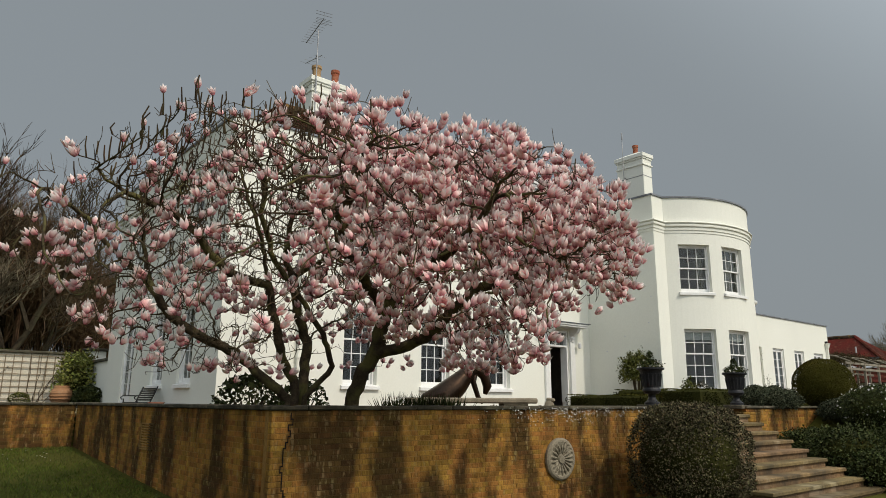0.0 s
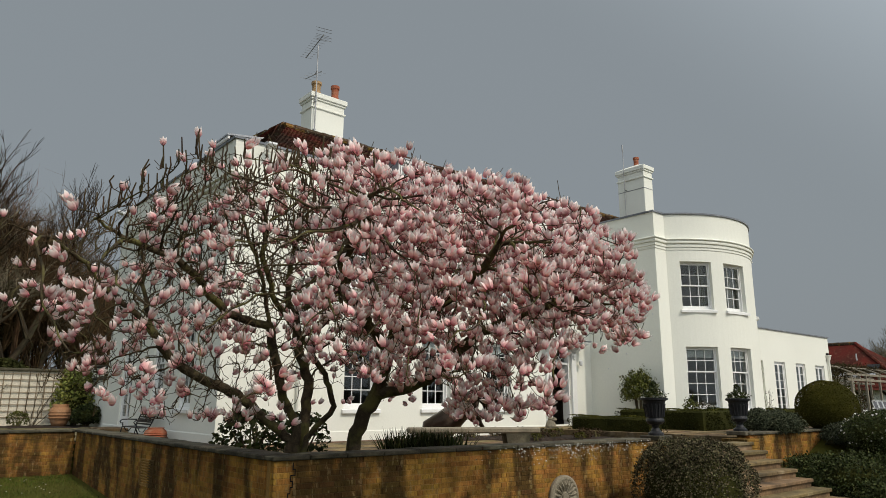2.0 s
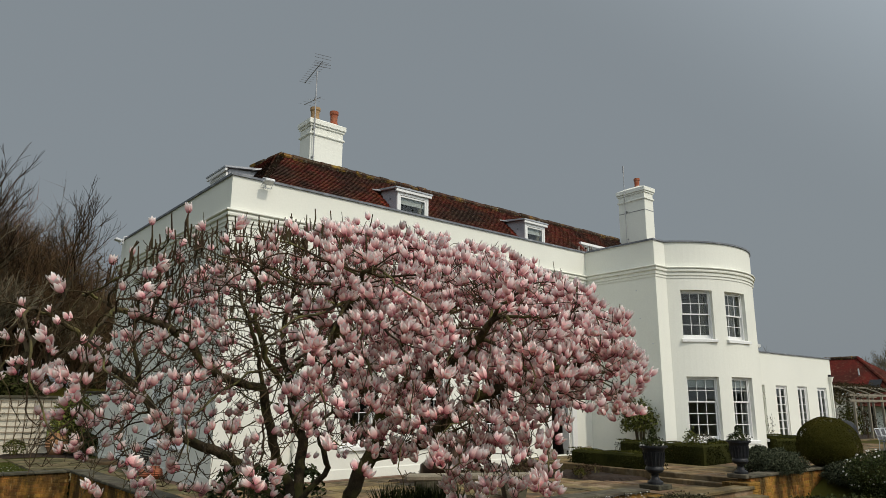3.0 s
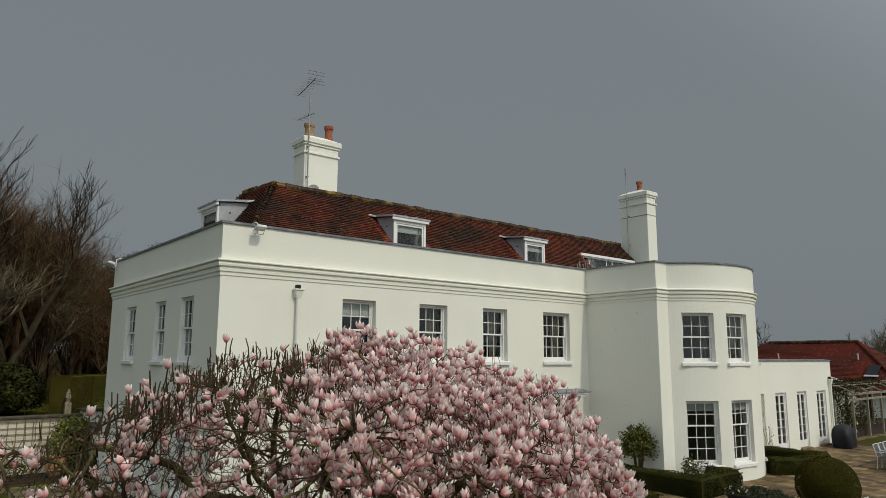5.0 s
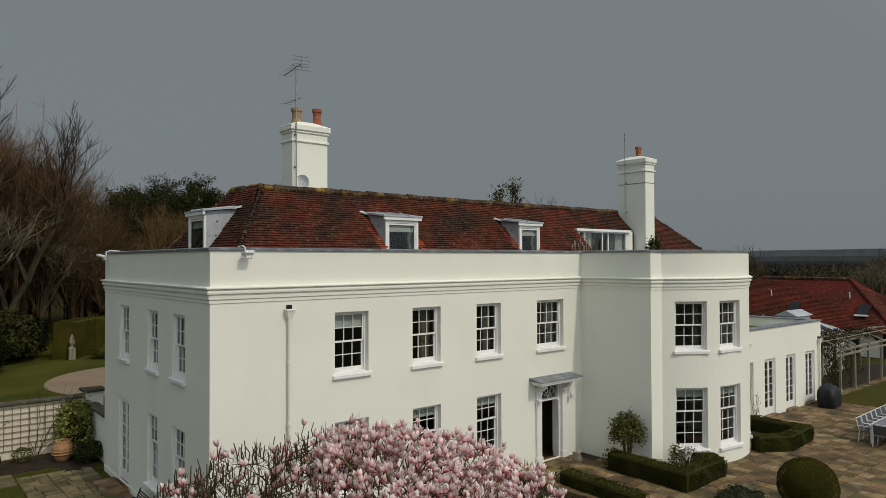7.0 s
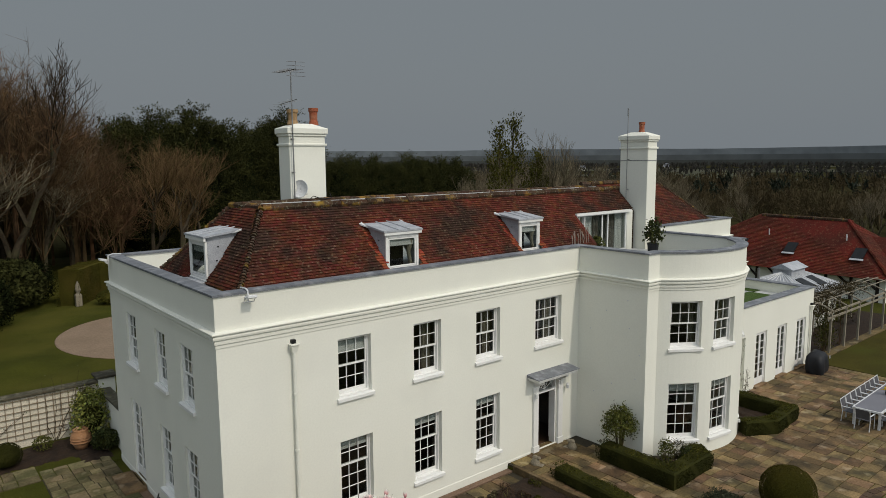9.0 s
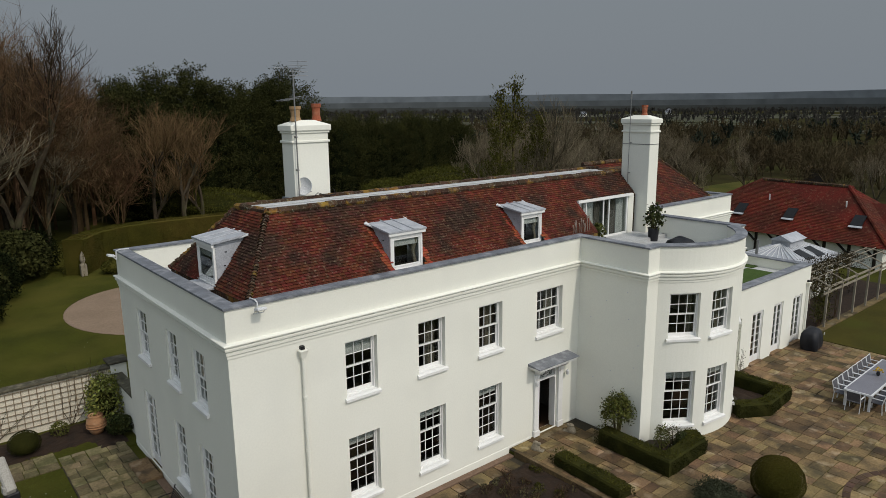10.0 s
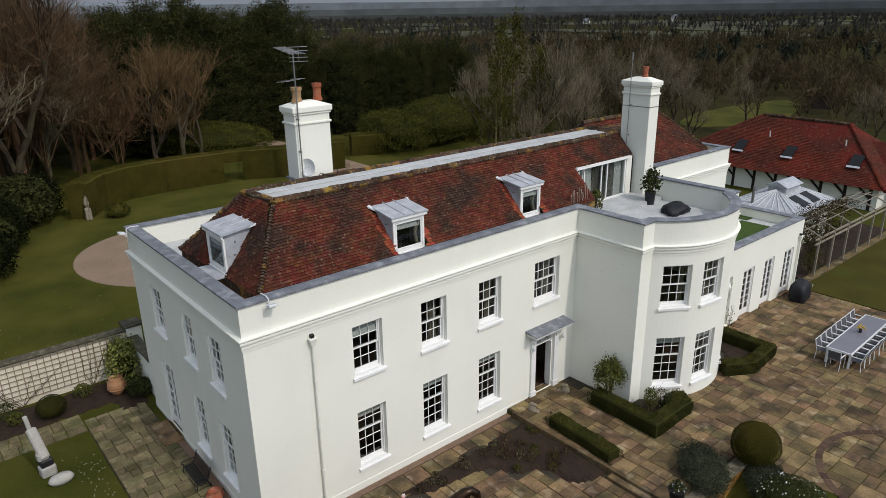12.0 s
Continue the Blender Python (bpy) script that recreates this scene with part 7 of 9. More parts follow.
limbs = [px_limb(l) for l in (
    [(-1.42, 1.45, -0.3), (-1.46, 1.45, 0.2), (-1.94, 1.2, 0.66), (-2.24, 1.0, 0.94), (-2.67, 0.7, 1.13), (-3.1, 0.4, 1.44), (-3.39, 0.2, 1.93), (-3.46, 0.1, 2.4), (-3.5, 0.0, 3.0), (-3.5, -0.2, 3.4)],
    [(-1.36, 1.45, -0.3), (-1.36, 1.4, 0.45), (-1.54, 1.2, 0.84), (-1.62, 0.9, 1.44), (-1.71, 0.7, 1.99), (-1.73, 0.5, 2.41), (-1.86, 0.2, 3.0), (-1.99, 0.1, 3.37), (-2.1, 0.0, 3.8)],
    [(-1.29, 1.5, -0.3), (-1.2, 1.45, 0.25), (-0.73, 1.3, 0.73), (-0.88, 1.1, 1.24), (-1.09, 1.0, 1.61), (-1.33, 0.8, 1.96), (-1.57, 0.4, 2.34), (-1.68, 0.0, 2.94), (-1.59, -0.3, 3.6)],
    [(-1.31, 1.6, -0.3), (-1.27, 1.7, 0.5), (-1.27, 1.8, 1.16), (-1.4, 1.7, 1.56), (-1.52, 1.6, 2.24), (-1.61, 1.5, 2.47), (-1.6, 1.4, 3.1), (-1.4, 1.2, 3.7)],
    [(-1.52, 1.6, 2.24), (-1.25, 1.4, 2.4), (-0.71, 1.0, 2.52), (-0.39, 0.5, 2.17), (-0.09, 0.2, 2.6)],
    [(-0.48, 1.5, -0.3), (-0.43, 1.5, 0.2), (-0.23, 1.3, 0.67), (-0.05, 1.2, 0.94), (0.51, 0.9, 1.04), (0.87, 0.7, 1.21), (1.2, 0.4, 1.54), (1.63, 0.2, 1.87), (2.3, 0.0, 2.15), (2.9, -0.2, 2.3)],
    [(-0.05, 1.2, 0.94), (0.07, 1.1, 1.36), (0.13, 1.0, 1.6), (0.27, 0.9, 1.95), (0.32, 0.8, 2.25), (0.49, 0.6, 2.75), (0.75, 0.4, 3.4)],
    [(0.27, 0.9, 1.95), (0.73, 0.3, 2.06), (1.19, -0.4, 2.34), (1.57, -1.0, 2.6), (1.77, -1.4, 2.9)],
    [(0.13, 1.0, 1.6), (-0.21, 0.3, 2.15), (-0.41, -0.2, 2.38), (-0.4, -0.7, 2.76), (-0.03, -1.3, 3.1), (0.1, -1.8, 3.3)],
    [(-1.71, 0.7, 1.99), (-2.27, 0.3, 2.13), (-2.59, -0.2, 2.6), (-2.79, -0.6, 2.8), (-3.2, -0.9, 2.95), (-3.5, -1.2, 3.1)],
    [(-3.39, 0.2, 1.93), (-3.75, -0.2, 2.3), (-4.01, -0.6, 2.7), (-4.19, -1.0, 2.9), (-4.27, -1.5, 2.95)])]
att = []
while len(att) < 8200:
    r, w = rng.uniform(-4.5, 3.75), rng.uniform(-3.0, 3.0)
    e = (abs((r + 0.38) / 4.15) ** 2.6 + abs(w / 3.0) ** 2.6) ** (1 / 2.6)
    if e > 1:
        continue
    top = crown_top(r) + 0.5 * smooth01((w + 1.2) / 2.2) * smooth01((r + 1.3) / 1.2) - (0.5 if w > 0 else 0.5) * (w / 2.95) ** 2
    low = 0.62 + 1.1 * (1 - e ** 1.5) + (0.9 * smooth01((r - 2.0) / 0.9) if r > 2 else 0)
    z = low + (top - low) * rng.uniform(0, 1) ** 0.7
    if (r < -3.3 and z < 1.9 and rng.uniform() < 0.6) or (r < -0.9 and rng.uniform() < 0.25) or (e < 0.6 and z < 2.2 and rng.uniform() < 0.6):
        continue
    att.append(tree_point(r, w, z))
# long low limbs that reach out past the corner of the wall, and hanging sprays low down
for k in range(70):
    att.append(tree_point(-4.25 + rng.normal() * 0.3, -1.4 + rng.normal() * 0.4, 2.65 + rng.normal() * 0.36))
# a dense brush of twigs along the pruned head
for k in range(1100):
    r, w = rng.uniform(-3.5, -0.3), rng.uniform(-2.2, 1.6)
    att.append(tree_point(r, w, crown_top(r) - 0.12 * w * w - rng.uniform(0.0, 0.75)))
for r0, r1, w0, w1, z0, z1, many in ((-3.3, -1.0, -1.8, 0.3, 0.5, 1.1, 150), (-3.9, -2.9, -1.4, 0.2, 0.9, 1.7, 60), (1.1, 2.35, -1.6, 0.3, 0.55, 1.3, 150), (-0.6, 1.2, -1.5, 0.2, 1.0, 1.5, 60)):
    for k in range(many):
        att.append(tree_point(rng.uniform(r0, r1), rng.uniform(w0, w1), rng.uniform(z0, z1)))
b_pos, b_par = grow(limbs, att)
thick, thin, tips, b_rad = branch_shape(b_pos, b_par)
# upright pruned shoots along the top
n_nodes = len(b_pos)
rel = (b_pos[:, :2] - TC)
node_r, node_w = rel @ TR, rel @ TW
shoots = []
for i in range(n_nodes):
    if b_pos[i, 2] > crown_top(node_r[i]) - 0.75 and b_pos[i, 2] < crown_top(node_r[i]) + 0.12 and b_rad[i] < 0.03 and random.random() < (0.4 if -3.2 < node_r[i] < -0.3 else 0.06):
        L = random.uniform(0.10, 0.30)
        tipp = b_pos[i] + np.array([random.uniform(-0.1, 0.1) * L * 2, random.uniform(-0.1, 0.1) * L * 2, L])
        thin.tube([b_pos[i], (b_pos[i] + tipp) / 2 + rng.normal(size=3) * 0.015, tipp], [0.012, 0.010, 0.008], 4)
        shoots.append(tipp)

# short crooked spurs along the fine branches
for i in range(n_nodes):
    if b_rad[i] < 0.016 and random.random() < (0.55 if node_r[i] < -0.5 else 0.4):
        d = unit(rng.normal(size=(1, 3)))[0] * 0.8 + np.array([0, 0, 0.55])
        L = random.uniform(0.07, 0.17)
        mid = b_pos[i] + d * L * 0.5 + rng.normal(size=3) * 0.015
        thin.tube([b_pos[i], mid, mid + (d + np.array([0, 0, 0.5])) * L * 0.5], [0.005, 0.0045, 0.004], 3, cap=False)

mag = thing("magnolia_tree", (0, 0, 0), 0, "spreading magnolia with lichened stems and pink-white tulip blossoms", "tree")
part("trunk", thick, bark, mag, "grey lichened stems and limbs", smooth=True)
part("twig_spray", thin, twig_m, mag, "fine bare twigs", kind="stuff")

spots = []
for i in tips:
    if b_par[i] < 0:
        continue
    d = b_pos[i] - b_pos[b_par[i]]
    keep = np.interp(node_r[i], [-4.5, -3.2, -1.2, -0.4, 0.2], [0.6, 0.30, 0.26, 0.75, 1.0])
    if b_pos[i, 2] > crown_top(node_r[i]) - 0.45 and node_r[i] < -0.5:
        keep *= 0.4
    if b_pos[i, 2] < 1.3:
        keep = max(keep, 0.9)
    clump = noise.noise(Vector(b_pos[i]) * 1.7)
    if node_r[i] < -0.5:
        keep = min(1.0, keep * 2.2) * smooth01((clump + 0.02) / 0.22)
    else:
        keep *= 0.8 + 0.7 * clump
    if random.random() < keep:
        spots.append((b_pos[i], d, node_r[i]))
        # sprays of several flowers
        for _ in range(random.choices((0, 1, 2, 3), (0.1, 0.25, 0.35, 0.3) if node_r[i] < -0.5 else (0.04, 0.14, 0.34, 0.48))[0]):
            q = rng.normal(size=3) * [0.075, 0.075, 0.06]
            spots.append((b_pos[i] + q, d + q * 0.6, node_r[i]))
for i in range(n_nodes):
    if b_rad[i] < 0.010 and b_par[i] >= 0 and random.random() < np.interp(node_r[i], [-4, -1.0, -0.2, 0.5], [0.010, 0.010, 0.06, 0.11]):
        spots.append((b_pos[i], rng.normal(size=3) * 0.05 + np.array([0, 0, 0.05]), node_r[i]))
for tipp in shoots:
    if random.random() < 0.05:
        spots.append((tipp, np.array([0, 0, 0.1]), -2))
kinds = [blossom_arrays(o, p) for o, p in ((0.04, 6), (0.16, 6), (0.34, 6), (0.75, 7), (0.22, 7))]
blossom_meshes = [mesh_from_arrays("blossom", v, f_, petal_m, uv) for v, f_, uv in kinds]
spots.sort(key=lambda s: float((s[0][:2] - TC) @ TW))
joined_v, joined_f, joined_uv, off = [], [], [], 0
for k, (p, d, r) in enumerate(spots):
    kind = random.choices(range(5), (0.26, 0.3, 0.2, 0.08, 0.16))[0]
    d = Vector(d).normalized() * 0.55 + Vector((random.uniform(-0.35, 0.35), random.uniform(-0.35, 0.35), 0.75))
    rot = d.to_track_quat("Z", "Y").to_matrix().to_4x4()
    size = random.uniform(0.108, 0.152)
    m = Matrix.Translation(p) @ rot @ Matrix.Rotation(random.uniform(0, 6.28), 4, "Z") @ Matrix.Scale(size, 4)
    if k < 300:
        part("blossom", blossom_meshes[kind], petal_m, mag).matrix_local = m
    else:
        v, f_, uv = kinds[kind]
        A = np.array(m)
        joined_v.append(v @ A[:3, :3].T + A[:3, 3])
        joined_f.append(f_ + off)
        joined_uv.append(uv)
        off += len(v)
part("blossoms", mesh_from_arrays("blossoms", np.vstack(joined_v), np.vstack(joined_f), petal_m, np.vstack(joined_uv)), petal_m, mag, "pink-white tulip blossoms", kind="stuff")

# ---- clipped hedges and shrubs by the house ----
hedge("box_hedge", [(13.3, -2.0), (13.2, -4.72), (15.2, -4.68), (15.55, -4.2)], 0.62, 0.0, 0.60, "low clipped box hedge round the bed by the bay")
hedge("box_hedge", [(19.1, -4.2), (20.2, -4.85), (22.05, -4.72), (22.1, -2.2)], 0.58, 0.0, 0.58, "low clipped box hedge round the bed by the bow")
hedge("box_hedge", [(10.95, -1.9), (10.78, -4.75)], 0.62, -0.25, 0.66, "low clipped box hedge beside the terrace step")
shrub("box_dome", (14.35, -7.95, -0.05), (0.80, 0.80, 0.76), hedge_m, 0.036, 22000, "dense clipped evergreen dome on the terrace", "topiary", core=0.95, stems=0, rough=0.008, lump=0.03)
shrub("lavender_mound", (12.35, -7.2, -0.05), (1.3, 0.72, 0.34), lavender_m, 0.05, 16000, "low grey-green lavender mound on the terrace edge", "shrub", core=0.78, stems=0, lump=0.2, rough=0.08)
shrub("lavender_mound", (13.7, -8.75, -0.35), (1.0, 0.65, 0.34), lavender_m, 0.05, 11000, "low grey-green lavender mound on the terrace edge", "shrub", core=0.78, stems=0, lump=0.2, rough=0.08)
shrub("box_ball", (-3.4, 11.6, -0.1), (0.55, 0.55, 0.45), yew, 0.035, 5000, "clipped box ball in the trellis bed", "topiary", core=0.98, stems=0, rough=0.008, lump=0.02)
big = shrub("evergreen_bush", (4.95, -9.25, -1.62), (0.96, 0.96, 0.92), grey_leaf, 0.042, 26000, "large rounded evergreen bush with small pale leaves", "bush", core=0.97, stems=5, lump=0.05, square=0.8, rough=0.03)
shrub("evergreen_bush", (13.3, -9.75, -0.55), (1.05, 1.0, 0.61), shrub_m, 0.05, 9000, "dense dark evergreen bush flecked with white buds", "bush", core=0.9, stems=5, lump=0.06, flowers=170, flower_mat=petal_white)
shrub("evergreen_bush", (11.0, -8.75, -1.55), (0.9, 0.5, 0.42), shrub_m, 0.08, 3500, "dark low evergreen beside the steps", "bush", core=0.85)
for x, y, z, rx, h in ((11.5, -8.7, -1.2, 0.8, 0.4), (11.4, -9.6, -1.5, 1.0, 0.6), (12.2, -10.9, -1.3, 1.1, 0.62), (10.6, -10.6, -1.62, 0.8, 0.45)):
    shrub("evergreen_bush", (x, y, z), (rx, rx * 0.9, h), shrub_m, 0.07, 4500, "dark spreading evergreen on the bank beside the steps", "bush", core=0.86, rough=0.1)
shrub("wall_shrub", (13.72, -2.3, 0.0), (0.5, 0.6, 0.52), shrub_bright, 0.085, 2700, "leggy green shrub with a leafy head against the bay wall", "shrub", stems=9, rough=0.2, lump=0.25, lift=0.72)
shrub("white_shrub", (14.85, -3.95, 0.0), (0.34, 0.3, 0.42), grey_leaf, 0.05, 700, "pale-leaved shrub with white flowers under the bow", "shrub", rough=0.2, flowers=70, flower_mat=petal_white)
shrub("laurel_bush", (14.4, -3.75, 0.0), (0.24, 0.22, 0.46), shrub_bright, 0.09, 320, "bright green young shrub in the hedged bed", "shrub", stems=4, rough=0.2)
shrub("evergreen_bush", (14.95, -4.25, 0.0), (0.35, 0.3, 0.35), shrub_m, 0.06, 1200, "small dark evergreen in the hedged bed", "bush", core=0.8)
shrub("camellia", (-0.9, -3.9, -0.28), (0.75, 0.6, 0.48), shrub_m, 0.12, 700, "glossy dark-leaved camellia near the house corner", "shrub", stems=6)
shrub("camellia", (0.15, -3.9, -0.28), (0.5, 0.5, 0.45), shrub_m, 0.12, 420, "glossy dark-leaved camellia near the house corner", "shrub", stems=5)
shrub("laurel_bush", (-0.35, 12.3, -0.1), (0.85, 0.7, 1.0), variegated, 0.13, 1700, "tall bright variegated shrub beside the trellis", "shrub", core=0.6, stems=6, rough=0.12)
shrub("evergreen_bush", (-0.25, 10.9, -0.1), (0.5, 0.45, 0.4), shrub_m, 0.09, 1200, "dark evergreen bush at the bed's corner", "bush", core=0.8)
for x, y, s_ in ((-2.1, 12.4, 0.34), (-4.6, 11.9, 0.3), (-5.6, 11.6, 0.34), (-4.9, 12.6, 0.4), (-6.6, 12.0, 0.45)):
    shrub("bed_plant", (x, y, -0.1), (s_, s_, s_ * 0.8), random.choice((shrub_bright, shrub_m, grey_leaf)), 0.07, 600, "small leafy plant in the trellis bed", "plant", stems=4)
for k in range(80):
    x, y = random.uniform(4.6, 10.1), random.uniform(-4.5, -1.1)
    if y < -1.6 - max(0, x - 6.6) * 0.85:
        continue
    s_ = random.uniform(0.09, 0.26)
    shrub("bed_plant", (x, y, -0.17), (s_, s_, s_ * 0.6), random.choice((thicket, grey_leaf, yew_top, thicket)), 0.05, 130, "low dormant plant in the soil bed", "plant", stems=3)
shrub("rose_bush", (0.75, -0.75, -0.25), (0.4, 0.3, 0.45), grey_leaf, 0.05, 320, "thin climbing rose at the wall foot", "shrub", stems=6, flowers=30, flower_mat=petal_white)
shrub("roof_plant", (19.55, 0.35, 6.98), (0.36, 0.36, 0.52), shrub_m, 0.16, 420, "leafy palm-like foliage in the roof pot", "plant", stems=7, rough=0.25)
shrub("roof_plant", (16.45, 0.95, 6.64), (0.34, 0.3, 0.46), shrub_bright, 0.17, 170, "green pot plants by the roof doors", "plant", stems=4)
for x, y in URNS:
    shrub("urn_planting", (x, y, 0.86), (0.25, 0.25, 0.11), shrub_m, 0.05, 420, "small green plants with white flowers in the urn", "plant", stems=4, rough=0.12, flowers=40, flower_mat=petal_white)
    top = thing("dwarf_conifer", (x, y, 0.9), 0, "small upright conifer in the urn", "plant")
    pts, nr = blob_points(260, (0, 0, 0.25), (0.1, 0.1, 0.26))
    part("foliage", scatter_leaves("foliage", pts, nr + np.array([0, 0, 1.0]), 0.06, shrub_m), shrub_m, top)
    top.scale = (0.8, 0.8, 0.7)

iris = thing("iris_clump", (1.6, -5.85, -0.26), 0, "spiky clump of dark strap leaves behind the wall", "plant")
n = 420
a, r = rng.uniform(0, 6.28, n), 0.55 * np.sqrt(rng.uniform(0, 1, n))
base = np.column_stack([1.25 * r * np.cos(a) * TR[0] - r * np.sin(a) * 0.4, 1.25 * r * np.cos(a) * TR[1] + r * np.sin(a) * 0.4, np.zeros(n)])
lean = np.column_stack([rng.normal(size=n) * 0.35, rng.normal(size=n) * 0.35, np.ones(n)])
part("leaves", leaf_cards("leaves", base + unit(lean) * 0.3, lean, rng.normal(size=(n, 3)), rng.uniform(0.45, 0.75, n), 0.035, shrub_m), shrub_m, iris, kind="stuff")


def climber(name, place, rz, w, h, count, label, leaf=0):
    c = thing(name, place, rz, label, "climber")
    s = Shape()
    ends = []
    for k in range(count):
        x, z, pts = random.uniform(-0.1, 0.1), -0.1, []
        dx = random.uniform(-1, 1) * w / 8
        for i in range(9):
            pts.append((x, random.uniform(-0.03, 0.01), z))
            x += dx + random.uniform(-0.08, 0.08)
            z += h / 8 * random.uniform(0.7, 1.25)
        part("stem", Shape().tube(pts, [0.012 - 0.001 * i for i in range(9)], 4), twig_m, c)
        ends += pts[2:]
    if leaf:
        p = np.array([random.choice(ends) for _ in range(leaf)]) + rng.normal(size=(leaf, 3)) * 0.07
        part("leaves", scatter_leaves("leaves", p, np.tile([0, -1.0, 0.3], (leaf, 1)), 0.07, shrub_m), shrub_m, c, kind="stuff")
    return c


climber("climbing_rose", (22.6, -2.05, 0), 0, 0.8, 2.6, 7, "bare climbing rose on wires by the wing", 30)
climber("climbing_rose", (23.0, -2.35, 0), 0, 0.8, 1.4, 6, "bare climbing rose on wires by the wing", 60)
climber("trellis_climber", (-4.2, 13.1, 0), 0, 2.4, 1.5, 8, "bare climber trained over the trellis", 90)
climber("trellis_climber", (-6.8, 13.1, 0), 0, 2.0, 1.4, 6, "bare climber trained over the trellis", 60)
climber("trellis_climber", (-1.5, 13.1, 0), 0, 1.6, 2.6, 6, "thin bare climber rising above the wall", 0)
climber("pergola_climber", (33.3, -1.7, 0), 0, 1.2, 2.4, 6, "tangled climber on the pergola", 350)
climber("pergola_climber", (35.6, -1.7, 0), 0, 1.2, 2.4, 6, "tangled climber on the pergola", 120)
for x, y, z, rx, ry, h, leafy in ((33.7, -1.6, 0.0, 0.5, 0.45, 0.9, yew_top), (33.6, -1.2, 1.9, 0.9, 0.8, 0.42, climber_m), (35.3, -0.6, 2.35, 1.1, 0.9, 0.3, climber_m), (37.6, -0.5, 2.45, 1.3, 0.9, 0.26, climber_m), (40.0, -0.4, 2.45, 1.3, 0.9, 0.24, climber_m), (35.6, 0.5, 0.0, 0.6, 0.5, 0.9, climber_m), (38.8, 0.6, 0.0, 0.8, 0.5, 0.8, yew_top), (41.5, 0.5, 0.0, 0.9, 0.5, 0.7, climber_m)):
    shrub("pergola_climber", (x, y, z), (rx, ry, h), leafy, 0.085, 1100, "tangled brown climber foliage on the pergola", "climber", stems=7, rough=0.28, lump=0.3)

# daisies in the lawns
n = 210
cx = np.concatenate([rng.normal(-2.9, 0.5, n // 3), rng.uniform(-8, -3, n // 3), rng.uniform(-10, 6, n - 2 * (n // 3))])
cy = np.concatenate([rng.normal(6.0, 1.2, n // 3), rng.uniform(0.5, 2.8, n // 3), rng.uniform(15, 24, n - 2 * (n // 3))])
cz = np.array([(-0.10 if y > 3.05 and y < 9.5 and x < -2.6 else ground_z(x, y)) + 0.03 for x, y in zip(cx, cy)])
ok = (cx < -2.7) | (cy > 14)
dpts = np.column_stack([cx, cy, cz])[ok]
part("daisies", leaf_cards("daisies", dpts, rng.normal(size=(len(dpts), 3)) * [1, 1, 0.1], np.tile([0, 0, 1.0], (len(dpts), 1)), 0.04, 0.04, petal_white), petal_white, label="scattered white daisies in the lawn", category="flowers", kind="stuff")

# grass blades on the near lower lawn and the small lawn
def grass(name, x0, x1, y0, y1, count, height, zfun, label):
    x, y = rng.uniform(x0, x1, count), rng.uniform(y0, y1, count)
    z = np.array([zfun(a, b) for a, b in zip(x, y)])
    lean = np.column_stack([rng.normal(size=count) * 0.5, rng.normal(size=count) * 0.5, np.ones(count)])
    h = height * rng.uniform(0.6, 1.4, count)
    c = np.column_stack([x, y, z]) + unit(lean) * (h * 0.4)[:, None]
    me = leaf_cards(name, c, lean, rng.normal(size=(count, 3)), h, 0.012, grass_m)
    return part(name, me, grass_m, label=label, category="grass", kind="stuff")


grass_m = mat("grass_blade", (0.080, 0.110, 0.010), (0.038, 0.058, 0.006), 0.8, s1=0.5, s2=20, bump=0, vary=0.4, per="island", c3=(0.11, 0.10, 0.03), s3=0.4, c3_amount=0.5)
grass("lawn_grass", -11, -2.4, -8, 3.0, 42000, 0.06, low_lawn, "short grass of the lower lawn")
grass("lawn_grass", -9, -2.62, 3.1, 9.5, 16000, 0.045, lambda x, y: -0.12, "short grass of the small lawn")

# ---- tall hedges and the garden's edge ----
for path in ([(4.6, 40.6), (6.6, 43.4), (9.2, 44.9), (12.5, 45.3), (17.9, 45.0)], [(19.9, 44.7), (22.8, 43.3), (26.0, 42.6), (29.3, 42.2)]):
    hedge("yew_hedge", path, 1.7, -0.15, 2.85, "tall clipped yew hedge curving round the lawn", size=0.06, density=420, leaf=hedge_m)
hedge("yew_hedge", [(17.7, 45.0), (20.1, 44.65)], 1.5, 1.75, 0.95, "clipped yew arch over the garden path", size=0.06, density=420, leaf=hedge_m)
hedge("yew_hedge", [(33.6, 47.2), (37.0, 45.6)], 2.6, -0.2, 2.3, "tall clipped yew hedge along the drive", size=0.06, density=420, leaf=hedge_m)
for x, y, rx, ry, h in ((39.5, 47.0, 6.0, 3.5, 2.1), (46.0, 45.5, 7.5, 4.2, 2.7), (52.5, 45.0, 5.0, 3.5, 2.3)):
    shrub("laurel_hedge", (x, y, -0.2), (rx, ry, h), laurel_m, 0.17, 15000, "broad olive-green laurel bank behind the house", "hedge", core=0.86, lump=0.24, rough=0.05, square=0.85)
shrub("laurel_hedge", (54, 50, -0.2), (7.0, 5.0, 2.4), shrub_m, 0.22, 14000, "broad dark laurel bank behind the house", "hedge", core=0.92)
shrub("laurel_hedge", (22, 58, -0.2), (7.0, 4.0, 1.9), laurel_m, 0.15, 20000, "olive-green laurel bank under the conifers", "hedge", core=0.92)
shrub("evergreen_bush", (7.0, 39.4, -0.1), (0.9, 0.9, 0.55), yew_top, 0.12, 1600, "clipped evergreen mound before the tall hedge", "topiary", core=0.9, stems=0)
